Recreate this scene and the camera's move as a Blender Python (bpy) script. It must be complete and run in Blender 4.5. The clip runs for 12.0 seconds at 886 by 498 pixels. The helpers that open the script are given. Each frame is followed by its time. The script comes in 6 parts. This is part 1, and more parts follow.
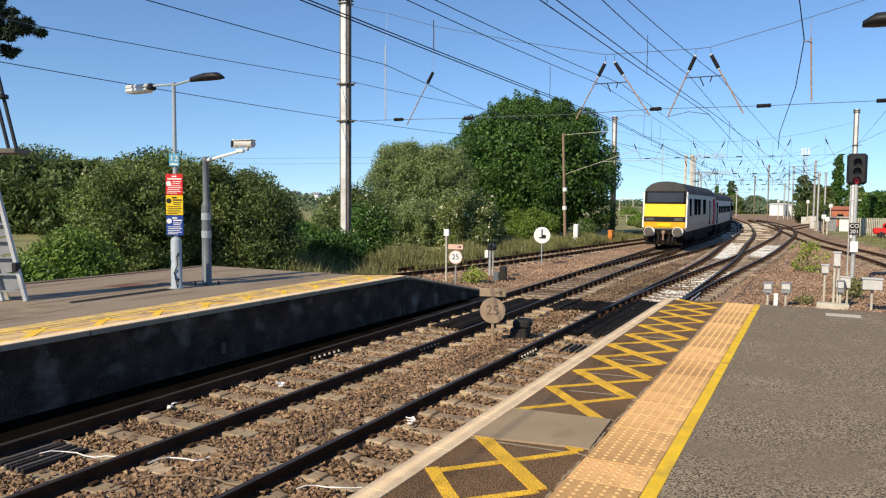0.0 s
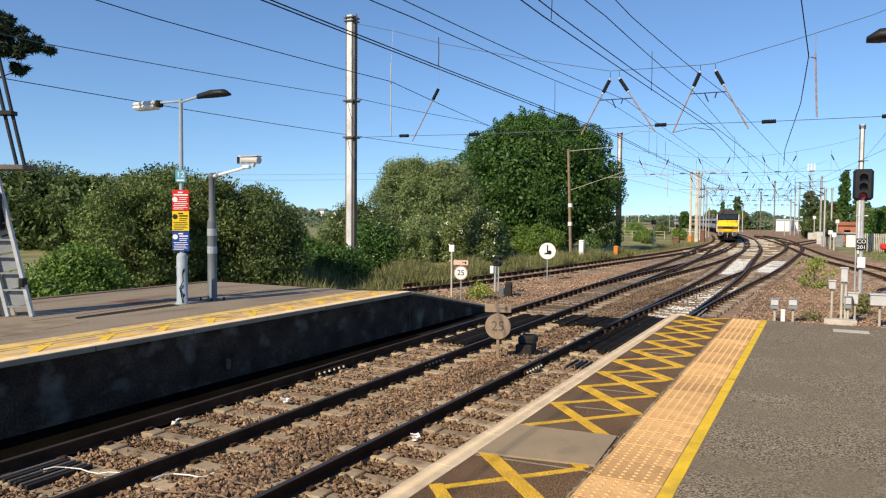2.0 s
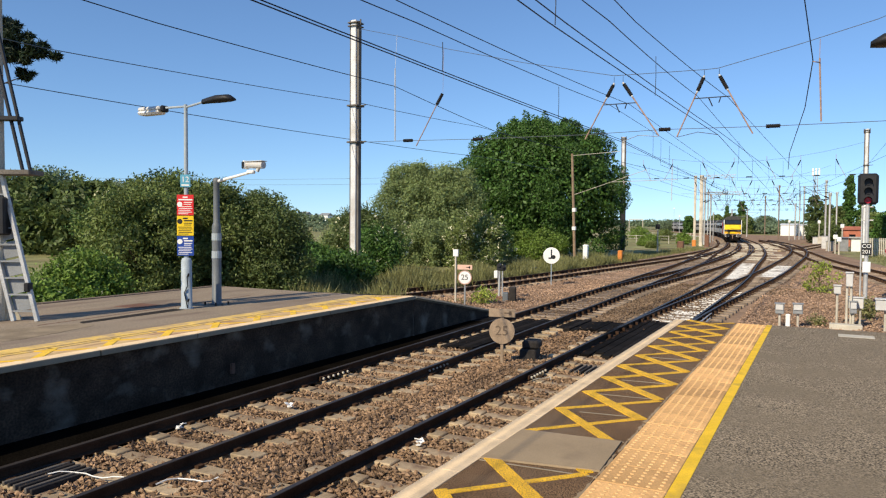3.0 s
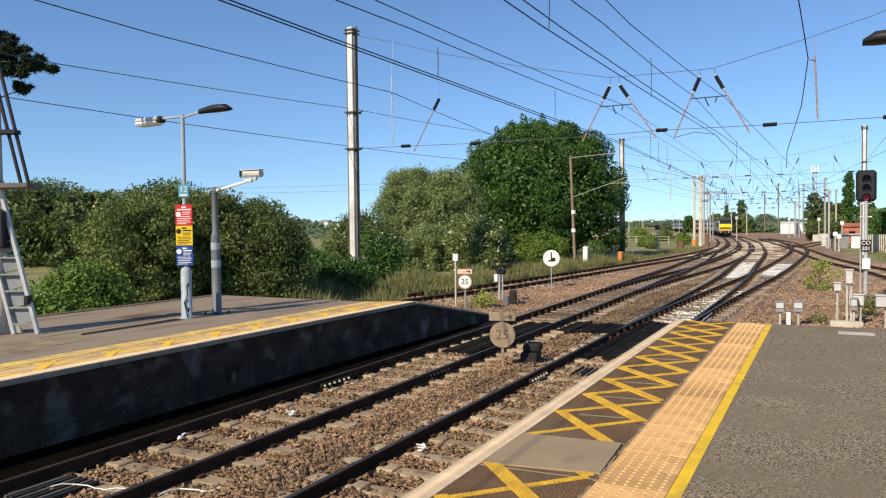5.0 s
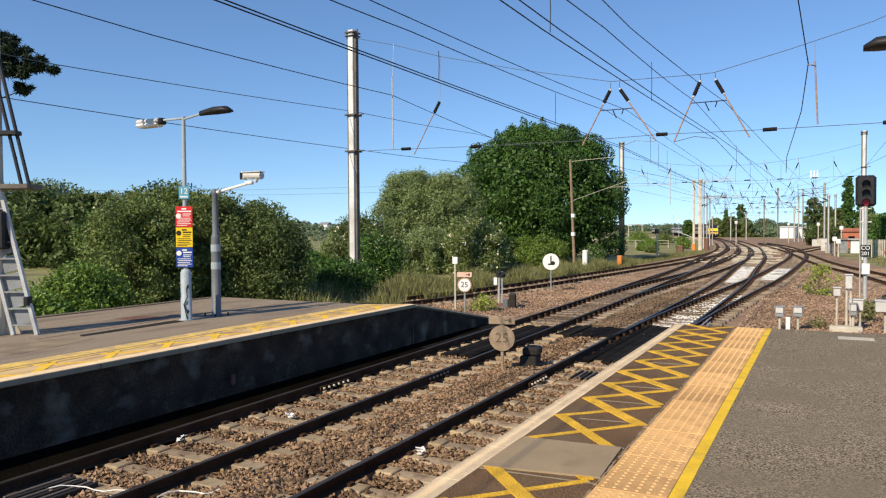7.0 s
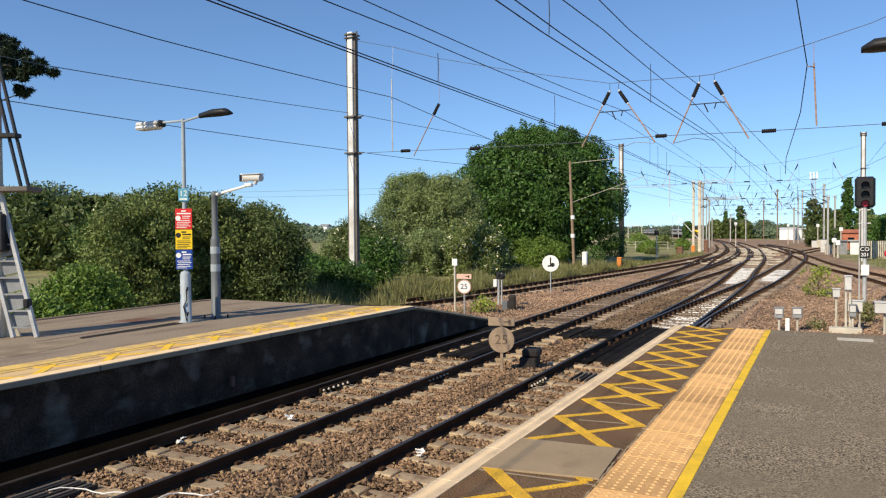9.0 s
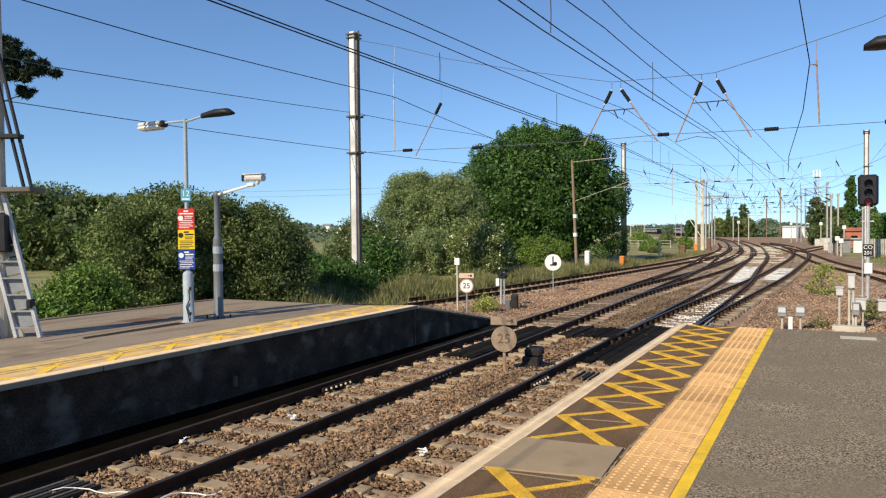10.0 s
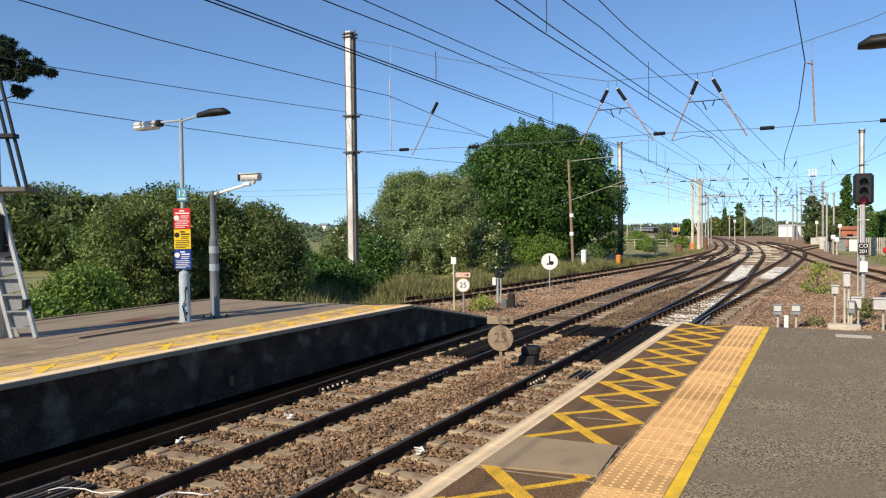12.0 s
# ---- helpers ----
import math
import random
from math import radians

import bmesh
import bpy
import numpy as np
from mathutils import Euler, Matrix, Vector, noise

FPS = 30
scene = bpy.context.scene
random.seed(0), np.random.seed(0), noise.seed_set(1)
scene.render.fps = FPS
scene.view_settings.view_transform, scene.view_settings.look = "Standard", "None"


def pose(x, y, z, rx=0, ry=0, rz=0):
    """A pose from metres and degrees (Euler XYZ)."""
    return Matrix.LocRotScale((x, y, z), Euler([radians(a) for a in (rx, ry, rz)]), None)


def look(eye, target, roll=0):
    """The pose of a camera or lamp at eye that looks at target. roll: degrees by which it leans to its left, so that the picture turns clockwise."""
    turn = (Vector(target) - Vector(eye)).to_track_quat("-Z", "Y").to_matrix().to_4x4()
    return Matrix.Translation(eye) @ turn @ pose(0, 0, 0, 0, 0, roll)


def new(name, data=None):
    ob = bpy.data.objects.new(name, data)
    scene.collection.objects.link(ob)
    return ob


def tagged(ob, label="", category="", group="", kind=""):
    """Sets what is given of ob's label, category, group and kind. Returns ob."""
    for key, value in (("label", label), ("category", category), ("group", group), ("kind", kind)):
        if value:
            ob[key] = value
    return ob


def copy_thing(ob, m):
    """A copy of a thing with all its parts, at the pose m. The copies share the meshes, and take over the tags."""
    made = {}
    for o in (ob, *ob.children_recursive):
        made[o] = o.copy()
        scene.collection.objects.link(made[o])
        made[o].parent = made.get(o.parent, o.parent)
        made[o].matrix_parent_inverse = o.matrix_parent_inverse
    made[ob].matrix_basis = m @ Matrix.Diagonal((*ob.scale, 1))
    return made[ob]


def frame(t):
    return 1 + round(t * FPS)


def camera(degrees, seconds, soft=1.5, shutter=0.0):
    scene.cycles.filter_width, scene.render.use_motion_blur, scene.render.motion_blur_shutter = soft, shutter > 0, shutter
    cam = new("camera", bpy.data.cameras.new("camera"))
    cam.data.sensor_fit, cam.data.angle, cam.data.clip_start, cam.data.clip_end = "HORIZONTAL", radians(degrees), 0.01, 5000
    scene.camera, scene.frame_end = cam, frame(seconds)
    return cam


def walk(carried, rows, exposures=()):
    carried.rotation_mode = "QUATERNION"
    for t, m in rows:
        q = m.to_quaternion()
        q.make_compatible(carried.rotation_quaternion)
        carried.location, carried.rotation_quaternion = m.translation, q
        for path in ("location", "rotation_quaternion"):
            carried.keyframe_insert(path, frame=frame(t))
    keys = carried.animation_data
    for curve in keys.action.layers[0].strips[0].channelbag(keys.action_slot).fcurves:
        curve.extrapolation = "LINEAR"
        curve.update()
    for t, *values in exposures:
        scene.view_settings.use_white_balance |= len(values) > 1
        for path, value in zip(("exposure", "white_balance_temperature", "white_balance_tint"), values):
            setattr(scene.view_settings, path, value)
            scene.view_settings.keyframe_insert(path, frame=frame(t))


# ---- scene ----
cam = camera(62.97, 12.0, soft=1.2)


def aim(x, y, z, left, up, roll):
    """A camera pose: turned left of the y axis, tilted up, rolled, in degrees."""
    return Matrix.Translation((x, y, z)) @ pose(0, 0, 0, 90 + up, 0, left) @ pose(0, 0, 0, 0, 0, roll)


ROWS = [
    (0.0, -0.063, 0.015, 2.794, 27.107, -3.707, 0.499),
    (0.5, -0.062, 0.009, 2.797, 26.984, -3.283, 0.584),
    (1.0, -0.055, 0.010, 2.799, 27.051, -2.972, 0.457),
    (1.5, -0.047, 0.008, 2.799, 27.181, -2.741, 0.478),
    (2.0, -0.055, 0.020, 2.788, 27.559, -2.450, 0.463),
    (2.5, -0.051, 0.006, 2.794, 27.811, -2.262, 0.413),
    (3.0, -0.054, 0.012, 2.792, 27.867, -2.096, 0.450),
    (5.0, -0.018, 0.013, 2.801, 27.899, -1.738, -0.647),
    (5.5, -0.011, 0.000, 2.802, 28.006, -1.759, -0.563),
    (6.0, -0.015, 0.006, 2.797, 27.983, -1.692, -0.397),
    (6.5, -0.020, 0.008, 2.802, 27.981, -1.610, -0.384),
    (7.0, -0.028, 0.005, 2.804, 27.851, -1.509, -0.356),
    (9.0, -0.016, -0.002, 2.803, 27.832, -1.362, -0.436),
    (9.5, -0.016, -0.000, 2.805, 27.906, -1.370, -0.553),
    (10.0, -0.012, 0.002, 2.804, 28.029, -1.417, -0.597),
    (10.5, -0.012, 0.003, 2.804, 28.043, -1.473, -0.631),
    (11.0, -0.009, 0.007, 2.799, 27.958, -1.448, -0.658),
    (11.5, -0.002, 0.005, 2.801, 27.848, -1.390, -0.780),
    (12.0, -0.000, -0.000, 2.800, 27.778, -1.466, -0.700),
]
walk(cam, [(t, aim(*r)) for t, *r in ROWS], exposures=[(0.0, 0.15), (12.0, 0.15)])

# ---- sky and sun ----
SUN_TO = Vector((0.21, 0.96, -0.72)).normalized()  # the way the light travels
SUN_UP = math.asin(-SUN_TO.z)
world = bpy.data.worlds.new("sky")
scene.world = world
world.use_nodes = True
sky = world.node_tree.nodes.new("ShaderNodeTexSky")
sky.sky_type, sky.sun_disc = "NISHITA", False
sky.sun_elevation = SUN_UP
sky.sun_rotation = math.atan2(-SUN_TO.x, -SUN_TO.y)
sky.air_density, sky.dust_density, sky.ozone_density = 1.05, 0.0, 7.2
back = world.node_tree.nodes["Background"]
back.inputs["Strength"].default_value = 0.134
# sky lookup is shifted up, so the horizon takes the bluer sky above it
lift = world.node_tree.nodes.new("ShaderNodeMapping")
lift.inputs["Location"].default_value = (0.0, 0.0, 0.055)
world.node_tree.links.new(world.node_tree.nodes.new("ShaderNodeTexCoord").outputs["Generated"], lift.inputs["Vector"])
world.node_tree.links.new(lift.outputs[0], sky.inputs["Vector"])
world.node_tree.links.new(sky.outputs[0], back.inputs[0])
sun = new("sun", bpy.data.lights.new("sun", "SUN"))
sun.data.energy, sun.data.angle, sun.data.color = 5.0, radians(0.5), (1.0, 0.86, 0.63)
sun.matrix_world = look((0, 0, 60), Vector((0, 0, 60)) + SUN_TO)


# ---- materials ----
def mat(name, colour, rough=0.8, metal=0.0, vary=0.25, scale=3.0, bump=0.15, grain=60.0, dirt=None, dirt_scale=0.7,
        dirt_from=0.5, dirt_to=0.7, island=0.0, per_object=0.0, spec=0.25, glow=0.0, speckle=None, stretch=None):
    """A surface with two scales of variation, fine relief and optional patches of dirt."""
    m = bpy.data.materials.new(name)
    m.use_nodes = True
    nt = m.node_tree
    n, ln = nt.nodes, nt.links
    bs = n["Principled BSDF"]
    bs.inputs["Roughness"].default_value, bs.inputs["Metallic"].default_value = rough, metal
    bs.inputs["Specular IOR Level"].default_value = spec
    co = n.new("ShaderNodeTexCoord").outputs["Object"]
    if per_object == 0:
        co = n.new("ShaderNodeNewGeometry").outputs["Position"]
    if stretch:
        mp = n.new("ShaderNodeMapping")
        mp.inputs["Scale"].default_value = stretch
        ln.new(co, mp.inputs["Vector"])
        co = mp.outputs[0]

    def noi(s, detail=4):
        t = n.new("ShaderNodeTexNoise")
        t.inputs["Scale"].default_value, t.inputs["Detail"].default_value = s, detail
        ln.new(co, t.inputs["Vector"])
        return t.outputs[0]

    def ranged(src, a, b, c, d):
        r = n.new("ShaderNodeMapRange")
        for k, v in zip(("From Min", "From Max", "To Min", "To Max"), (a, b, c, d)):
            r.inputs[k].default_value = v
        ln.new(src, r.inputs["Value"])
        return r.outputs[0]

    def times(a, b):
        x = n.new("ShaderNodeMath")
        x.operation = "MULTIPLY"
        ln.new(a, x.inputs[0])
        ln.new(b, x.inputs[1])
        return x.outputs[0]

    fine = noi(grain, 3)
    v = times(ranged(noi(scale), 0.3, 0.7, 1 - vary, 1 + vary), ranged(fine, 0.36, 0.64, 1 - (speckle or vary * 0.7), 1 + (speckle or vary * 0.7)))
    if island:
        v = times(v, ranged(n.new("ShaderNodeNewGeometry").outputs["Random Per Island"], 0, 1, 1 - island, 1 + island))
    if per_object:
        v = times(v, ranged(n.new("ShaderNodeObjectInfo").outputs["Random"], 0, 1, 1 - per_object, 1 + per_object))
    hsv = n.new("ShaderNodeHueSaturation")
    hsv.inputs["Color"].default_value = (*colour, 1)
    ln.new(v, hsv.inputs["Value"])
    out = hsv.outputs[0]
    if dirt:
        mx = n.new("ShaderNodeMix")
        mx.data_type = "RGBA"
        ln.new(ranged(noi(dirt_scale, 6), dirt_from, dirt_to, 0, 1), mx.inputs["Factor"])
        ln.new(out, mx.inputs["A"])
        mx.inputs["B"].default_value = (*dirt, 1)
        out = mx.outputs["Result"]
    ln.new(out, bs.inputs["Base Color"])
    if bump:
        b = n.new("ShaderNodeBump")
        b.inputs["Strength"].default_value, b.inputs["Distance"].default_value = bump, 0.02
        ln.new(fine, b.inputs["Height"])
        ln.new(b.outputs[0], bs.inputs["Normal"])
    if glow:
        bs.inputs["Emission Color"].default_value, bs.inputs["Emission Strength"].default_value = (*colour, 1), glow
    return m


def leaf_mat(name, colour, vary=0.45, through_light=0.3):
    m = mat(name, colour, 0.55, vary=0.22, scale=0.5, bump=0, grain=8, island=vary, spec=0.35)
    n, ln = m.node_tree.nodes, m.node_tree.links
    bs, tr, mix = n["Principled BSDF"], n.new("ShaderNodeBsdfTranslucent"), n.new("ShaderNodeMixShader")
    src = bs.inputs["Base Color"].links[0].from_socket
    ln.new(src, tr.inputs["Color"])
    mix.inputs[0].default_value = through_light
    ln.new(bs.outputs[0], mix.inputs[1])
    ln.new(tr.outputs[0], mix.inputs[2])
    ln.new(mix.outputs[0], n["Material Output"].inputs["Surface"])
    return m


M_BALLAST = mat("ballast bed", (0.3, 0.2, 0.13), 0.95, vary=0.3, scale=1.2, grain=28, bump=0.9, dirt=(0.17, 0.108, 0.07), dirt_scale=0.6)
M_STONE = mat("ballast stone", (0.242, 0.156, 0.094), 0.9, vary=0.25, scale=0.8, grain=40, bump=0.3, island=0.6)
M_STONE_DARK = mat("grimy dark ballast", (0.17, 0.118, 0.076), 0.92, vary=0.35, scale=0.5, grain=40, bump=0.3, island=0.5)
M_STONE_PALE = mat("pale pinkish gravel", (0.335, 0.225, 0.152), 0.9, vary=0.3, scale=0.4, grain=40, bump=0.3, island=0.45)
M_EARTH = mat("dry earth and grass", (0.22, 0.22, 0.09), 0.95, vary=0.4, scale=0.3, grain=9, bump=0.6, dirt=(0.24, 0.18, 0.1), dirt_scale=0.25)
M_SLEEPER = mat("weathered concrete sleeper", (0.39, 0.3, 0.195), 0.9, vary=0.22, scale=4, grain=70, bump=0.3, dirt=(0.2, 0.135, 0.09), dirt_scale=2.5, per_object=0.22)
M_OLD_TIMBER = mat("old grey timber sleeper", (0.25, 0.195, 0.145), 0.92, vary=0.3, scale=3, grain=40, bump=0.4, per_object=0.4)
M_WHITE_SLEEPER = mat("pale new timber bearers", (0.82, 0.78, 0.69), 0.85, vary=0.2, scale=4, grain=60, bump=0.25, dirt=(0.3, 0.24, 0.18), dirt_scale=2, dirt_from=0.58, dirt_to=0.72, per_object=0.25)
M_BED_DARK = mat("oil-stained track bed", (0.125, 0.085, 0.058), 0.95, vary=0.4, scale=0.9, grain=22, bump=0.9, dirt=(0.19, 0.135, 0.095), dirt_scale=0.5)
M_BED_PALE = mat("chalky pale track bed", (0.82, 0.78, 0.69), 0.95, vary=0.25, scale=0.9, grain=22, bump=0.9, dirt=(0.28, 0.21, 0.16), dirt_scale=1.3, dirt_from=0.54, dirt_to=0.68)
M_RAIL = mat("rusty rail side", (0.055, 0.031, 0.019), 0.75, vary=0.3, scale=3, grain=60, bump=0.2, spec=0.06)
M_RAIL_TOP = mat("polished rail head", (0.042, 0.034, 0.028), 0.45, 0.12, vary=0.2, scale=2, grain=50, bump=0.03, spec=0.3)
M_RAIL_DULL = mat("dull brown rail head", (0.13, 0.085, 0.06), 0.6, 0.1, vary=0.3, scale=2, grain=50, bump=0.05, spec=0.2)
M_ASPHALT = mat("worn asphalt", (0.228, 0.18, 0.121), 0.9, vary=0.1, scale=0.6, grain=66, bump=0.5, speckle=0.9, dirt=(0.197, 0.155, 0.102), dirt_scale=1.1, dirt_from=0.4, dirt_to=0.72)
M_ASPHALT_L = mat("pinkish worn asphalt", (0.3, 0.24, 0.175), 0.9, vary=0.16, scale=0.9, grain=60, speckle=0.4, bump=0.4, dirt=(0.2, 0.152, 0.113), dirt_scale=0.9, dirt_from=0.46, dirt_to=0.66, stretch=(1.6, 0.45, 1.0))
# near-black colour for a cast shadow laid on the far platform
M_SHADOW_BAND = mat("painted shadow band", (0.024, 0.018, 0.013), 0.9, vary=0.3, scale=3, grain=60, bump=0.3)
M_SAND = mat("sandy patch", (0.26, 0.205, 0.14), 0.95, vary=0.25, scale=2.5, grain=50, bump=0.4, dirt=(0.17, 0.13, 0.09), dirt_scale=2.0)
M_ASPHALT_DARK = mat("dark asphalt strip", (0.155, 0.09, 0.044), 0.9, vary=0.2, scale=2.0, grain=95, bump=0.6, speckle=0.9, dirt=(0.17, 0.115, 0.068), dirt_scale=1.5)
M_PATCH = mat("concrete patch", (0.335, 0.25, 0.155), 0.9, vary=0.14, scale=1.5, grain=110, bump=0.2, dirt=(0.27, 0.2, 0.125), dirt_scale=3.0)
M_COPING = mat("coping stone", (0.3, 0.25, 0.18), 0.85, vary=0.15, scale=3, grain=80, bump=0.2, per_object=0.1)
M_WHITE = mat("worn white line paint", (0.86, 0.64, 0.39), 0.85, vary=0.1, scale=4, grain=70, bump=0.15, dirt=(0.62, 0.45, 0.27), dirt_scale=2.2, dirt_from=0.58, dirt_to=0.78, spec=0.1)
M_YELLOW = mat("yellow line paint", (0.82, 0.52, 0.03), 0.75, vary=0.1, scale=5, grain=80, bump=0.15, dirt=(0.4, 0.26, 0.06), dirt_scale=3, dirt_from=0.55, dirt_to=0.8)
M_HATCH = mat("faded yellow hatching", (0.8, 0.46, 0.03), 0.8, vary=0.2, scale=6, grain=90, bump=0.25, dirt=(0.2, 0.13, 0.07), dirt_scale=95, dirt_from=0.53, dirt_to=0.63)
M_TACTILE = mat("buff tactile paving", (0.65, 0.38, 0.155), 0.85, vary=0.16, scale=3, grain=60, bump=0.2, per_object=0.26, dirt=(0.5, 0.28, 0.12), dirt_scale=5, dirt_from=0.52, dirt_to=0.75)
M_TACTILE_TOP = mat("worn pale dome tops", (0.7, 0.43, 0.19), 0.85, vary=0.12, bump=0.05)
M_BRICK = mat("sooty engineering brick", (0.056, 0.036, 0.024), 0.9, vary=0.55, scale=1.8, grain=26, bump=0.5, dirt=(0.19, 0.155, 0.12), dirt_scale=1.5, dirt_from=0.55, dirt_to=0.72, stretch=(1.0, 1.1, 1.3))
M_STEEL = mat("galvanised steel", (0.5, 0.5, 0.49), 0.5, 0.35, vary=0.15, scale=3, grain=40, bump=0.05)
M_POST = mat("grey-blue painted post", (0.33, 0.38, 0.42), 0.5, vary=0.12, scale=3, grain=50, bump=0.05)
M_GREY = mat("grey paint", (0.24, 0.25, 0.26), 0.55, vary=0.15, scale=3, grain=50, bump=0.05)
M_DARK = mat("dark paint", (0.02, 0.02, 0.022), 0.5, vary=0.2, scale=5, grain=50, bump=0.05)
M_BLACK_WIRE = mat("dark copper wire", (0.03, 0.03, 0.035), 0.5, 0.3, vary=0.1, bump=0)
M_THIN_WIRE = mat("grey steel wire", (0.13, 0.145, 0.165), 0.5, 0.4, vary=0.1, bump=0)
M_INSUL = mat("brown porcelain insulator", (0.012, 0.01, 0.01), 0.75, vary=0.1, bump=0)
M_RUST = mat("rusty tube", (0.33, 0.215, 0.16), 0.7, vary=0.25, scale=6, grain=60, bump=0.1)
M_BARK = mat("bark", (0.06, 0.045, 0.032), 0.95, vary=0.35, scale=3, grain=30, bump=0.7)
M_LEAF_DARK = leaf_mat("deep green leaves, also for shaded bushes", (0.062, 0.13, 0.024), through_light=0.22)
# olive copy of the leaves with shade put into its colour
M_LEAF_OLIVE = leaf_mat("olive shaded leaves", (0.11, 0.15, 0.045))
M_LEAF_MID = leaf_mat("bush leaves", (0.16, 0.205, 0.058))
M_LEAF_GREY = leaf_mat("willow leaves", (0.225, 0.285, 0.11))
M_LEAF_BRIGHT = leaf_mat("bright fresh leaves", (0.155, 0.24, 0.042))
M_LEAF_YELLOW = leaf_mat("yellow-green weed leaves", (0.3, 0.36, 0.06))
# haze of distance is blended into this lighter leaf colour
M_LEAF_HAZE = leaf_mat("distant leaves with haze mixed in", (0.16, 0.215, 0.125))
M_PINE = leaf_mat("pine needles", (0.02, 0.035, 0.014), through_light=0.15)
M_FLOWER = mat("cream blossom", (0.75, 0.72, 0.5), 0.8, vary=0.1, bump=0)
M_GRASS = leaf_mat("tall grass", (0.22, 0.22, 0.085))
M_HATCH_L = mat("faded yellow paint", (0.78, 0.53, 0.14), 0.8, vary=0.15, scale=3, grain=60, bump=0.2, dirt=(0.5, 0.35, 0.18), dirt_scale=5, dirt_from=0.42, dirt_to=0.62)
M_STROKE_L = mat("bright yellow stroke paint", (0.82, 0.52, 0.05), 0.8, vary=0.12, scale=3, grain=60, bump=0.2, dirt=(0.55, 0.36, 0.12), dirt_scale=7, dirt_from=0.55, dirt_to=0.7)
M_HATCH_BED = mat("yellow-dusted asphalt", (0.62, 0.43, 0.21), 0.9, vary=0.2, scale=2, grain=80, bump=0.25, dirt=(0.38, 0.22, 0.13), dirt_scale=2.4, dirt_from=0.52, dirt_to=0.68, stretch=(2.5, 0.6, 1.0))
M_RAMP = mat("gritty ramp surface", (0.2, 0.15, 0.115), 0.95, vary=0.25, scale=1.5, grain=40, bump=0.5)
M_RUST_DULL = mat("dull rusty iron", (0.17, 0.09, 0.06), 0.8, vary=0.2, scale=6, grain=60, bump=0.2)
# black colour that paints the shadow lying across the tracks
M_SHADE_BOARD = mat("near-black boards as painted shadow", (0.014, 0.012, 0.011), 0.9, vary=0.4, scale=3, grain=40, bump=0.4, per_object=0.4, spec=0.05)
# oily stones, with the shade at the wall foot put into the colour
M_CESS_SHADE = mat("oily cess stones darkened for shade", (0.006, 0.005, 0.004), 0.95, vary=0.35, scale=1.5, grain=30, bump=0.8, spec=0.0)
M_RED = mat("red enamel", (0.62, 0.03, 0.03), 0.4, vary=0.05, bump=0.02)
M_SIGN_YELLOW = mat("yellow enamel", (0.8, 0.55, 0.02), 0.4, vary=0.05, bump=0.02)
M_BLUE = mat("blue enamel", (0.02, 0.06, 0.3), 0.4, vary=0.05, bump=0.02)
M_TEAL = mat("light blue enamel", (0.12, 0.36, 0.5), 0.4, vary=0.05, bump=0.02)
M_DIRTY_SIGN = mat("weathered brown signboard", (0.3, 0.22, 0.15), 0.7, vary=0.2, scale=8, grain=60, bump=0.1)
M_DIRTY_MARK = mat("faded dark figures", (0.14, 0.1, 0.07), 0.7, vary=0.2, scale=8, bump=0.05)
M_PINK = mat("faded pale red board", (0.7, 0.46, 0.36), 0.6, vary=0.1, bump=0.03)
M_ORANGE = mat("orange painted post", (0.62, 0.22, 0.05), 0.55, vary=0.1, scale=5, bump=0.05)
M_CONCRETE = mat("pale concrete", (0.5, 0.46, 0.38), 0.85, vary=0.15, scale=2, grain=40, bump=0.2)
# warm sunlit look of the junction masts is mixed into this colour
M_OCHRE = mat("mast steel in a sunlit ochre tone", (0.56, 0.5, 0.41), 0.7, vary=0.2, scale=1.5, grain=30, bump=0.1)
M_WOOD_POLE = mat("grey-brown wooden pole", (0.25, 0.18, 0.12), 0.85, vary=0.2, scale=3, grain=30, bump=0.2)
# dark steel for fittings; on mast flanges its tone paints their shade
M_STEEL_DARK = mat("dark steel, and shade on mast flanges", (0.13, 0.115, 0.1), 0.7, vary=0.25, scale=2, grain=30, bump=0.1)
# lit copy of the mast steel, paired with the shaded flanges
M_MAST_LIT = mat("galvanised mast face, lit tone", (0.66, 0.66, 0.66), 0.6, vary=0.12, scale=1.5, grain=30, bump=0.05, dirt=(0.45, 0.42, 0.38), dirt_scale=0.8)
M_SLATE = mat("slate grey post paint", (0.13, 0.145, 0.16), 0.5, vary=0.12, scale=3, grain=50, bump=0.05)
M_SCREEN = mat("cab windscreen glass", (0.02, 0.024, 0.032), 0.12, vary=0.2, scale=1.0, bump=0, spec=0.5)
M_RED_LIGHT = mat("lit red signal lens", (0.32, 0.01, 0.025), 0.2, vary=0.02, bump=0, glow=0.1)
M_LENS = mat("unlit dark lens", (0.015, 0.015, 0.018), 0.4, vary=0.05, bump=0)
M_GLASS = mat("dark train glazing", (0.008, 0.009, 0.011), 0.5, vary=0.1, scale=0.5, bump=0, spec=0.0)
# the trailer's shaded side is darkened in the paint colour itself
M_SILVER_SHADED = mat("silver coach paint, shaded tone", (0.2, 0.205, 0.21), 0.4, vary=0.08, scale=1.0, grain=20, bump=0.02, spec=0.4, dirt=(0.15, 0.147, 0.14), dirt_scale=0.8)
# paler copy of the silver, with the coaches' sunlit look painted in
M_SILVER_LIT = mat("silver coach paint, sunlit tone", (0.4, 0.4, 0.4), 0.45, vary=0.08, scale=1.0, grain=20, bump=0.02, spec=0.35, dirt=(0.32, 0.315, 0.3), dirt_scale=0.8)
M_TRAIN_RED = mat("deep red door paint", (0.5, 0.02, 0.04), 0.6, vary=0.08, bump=0.02, spec=0.1)
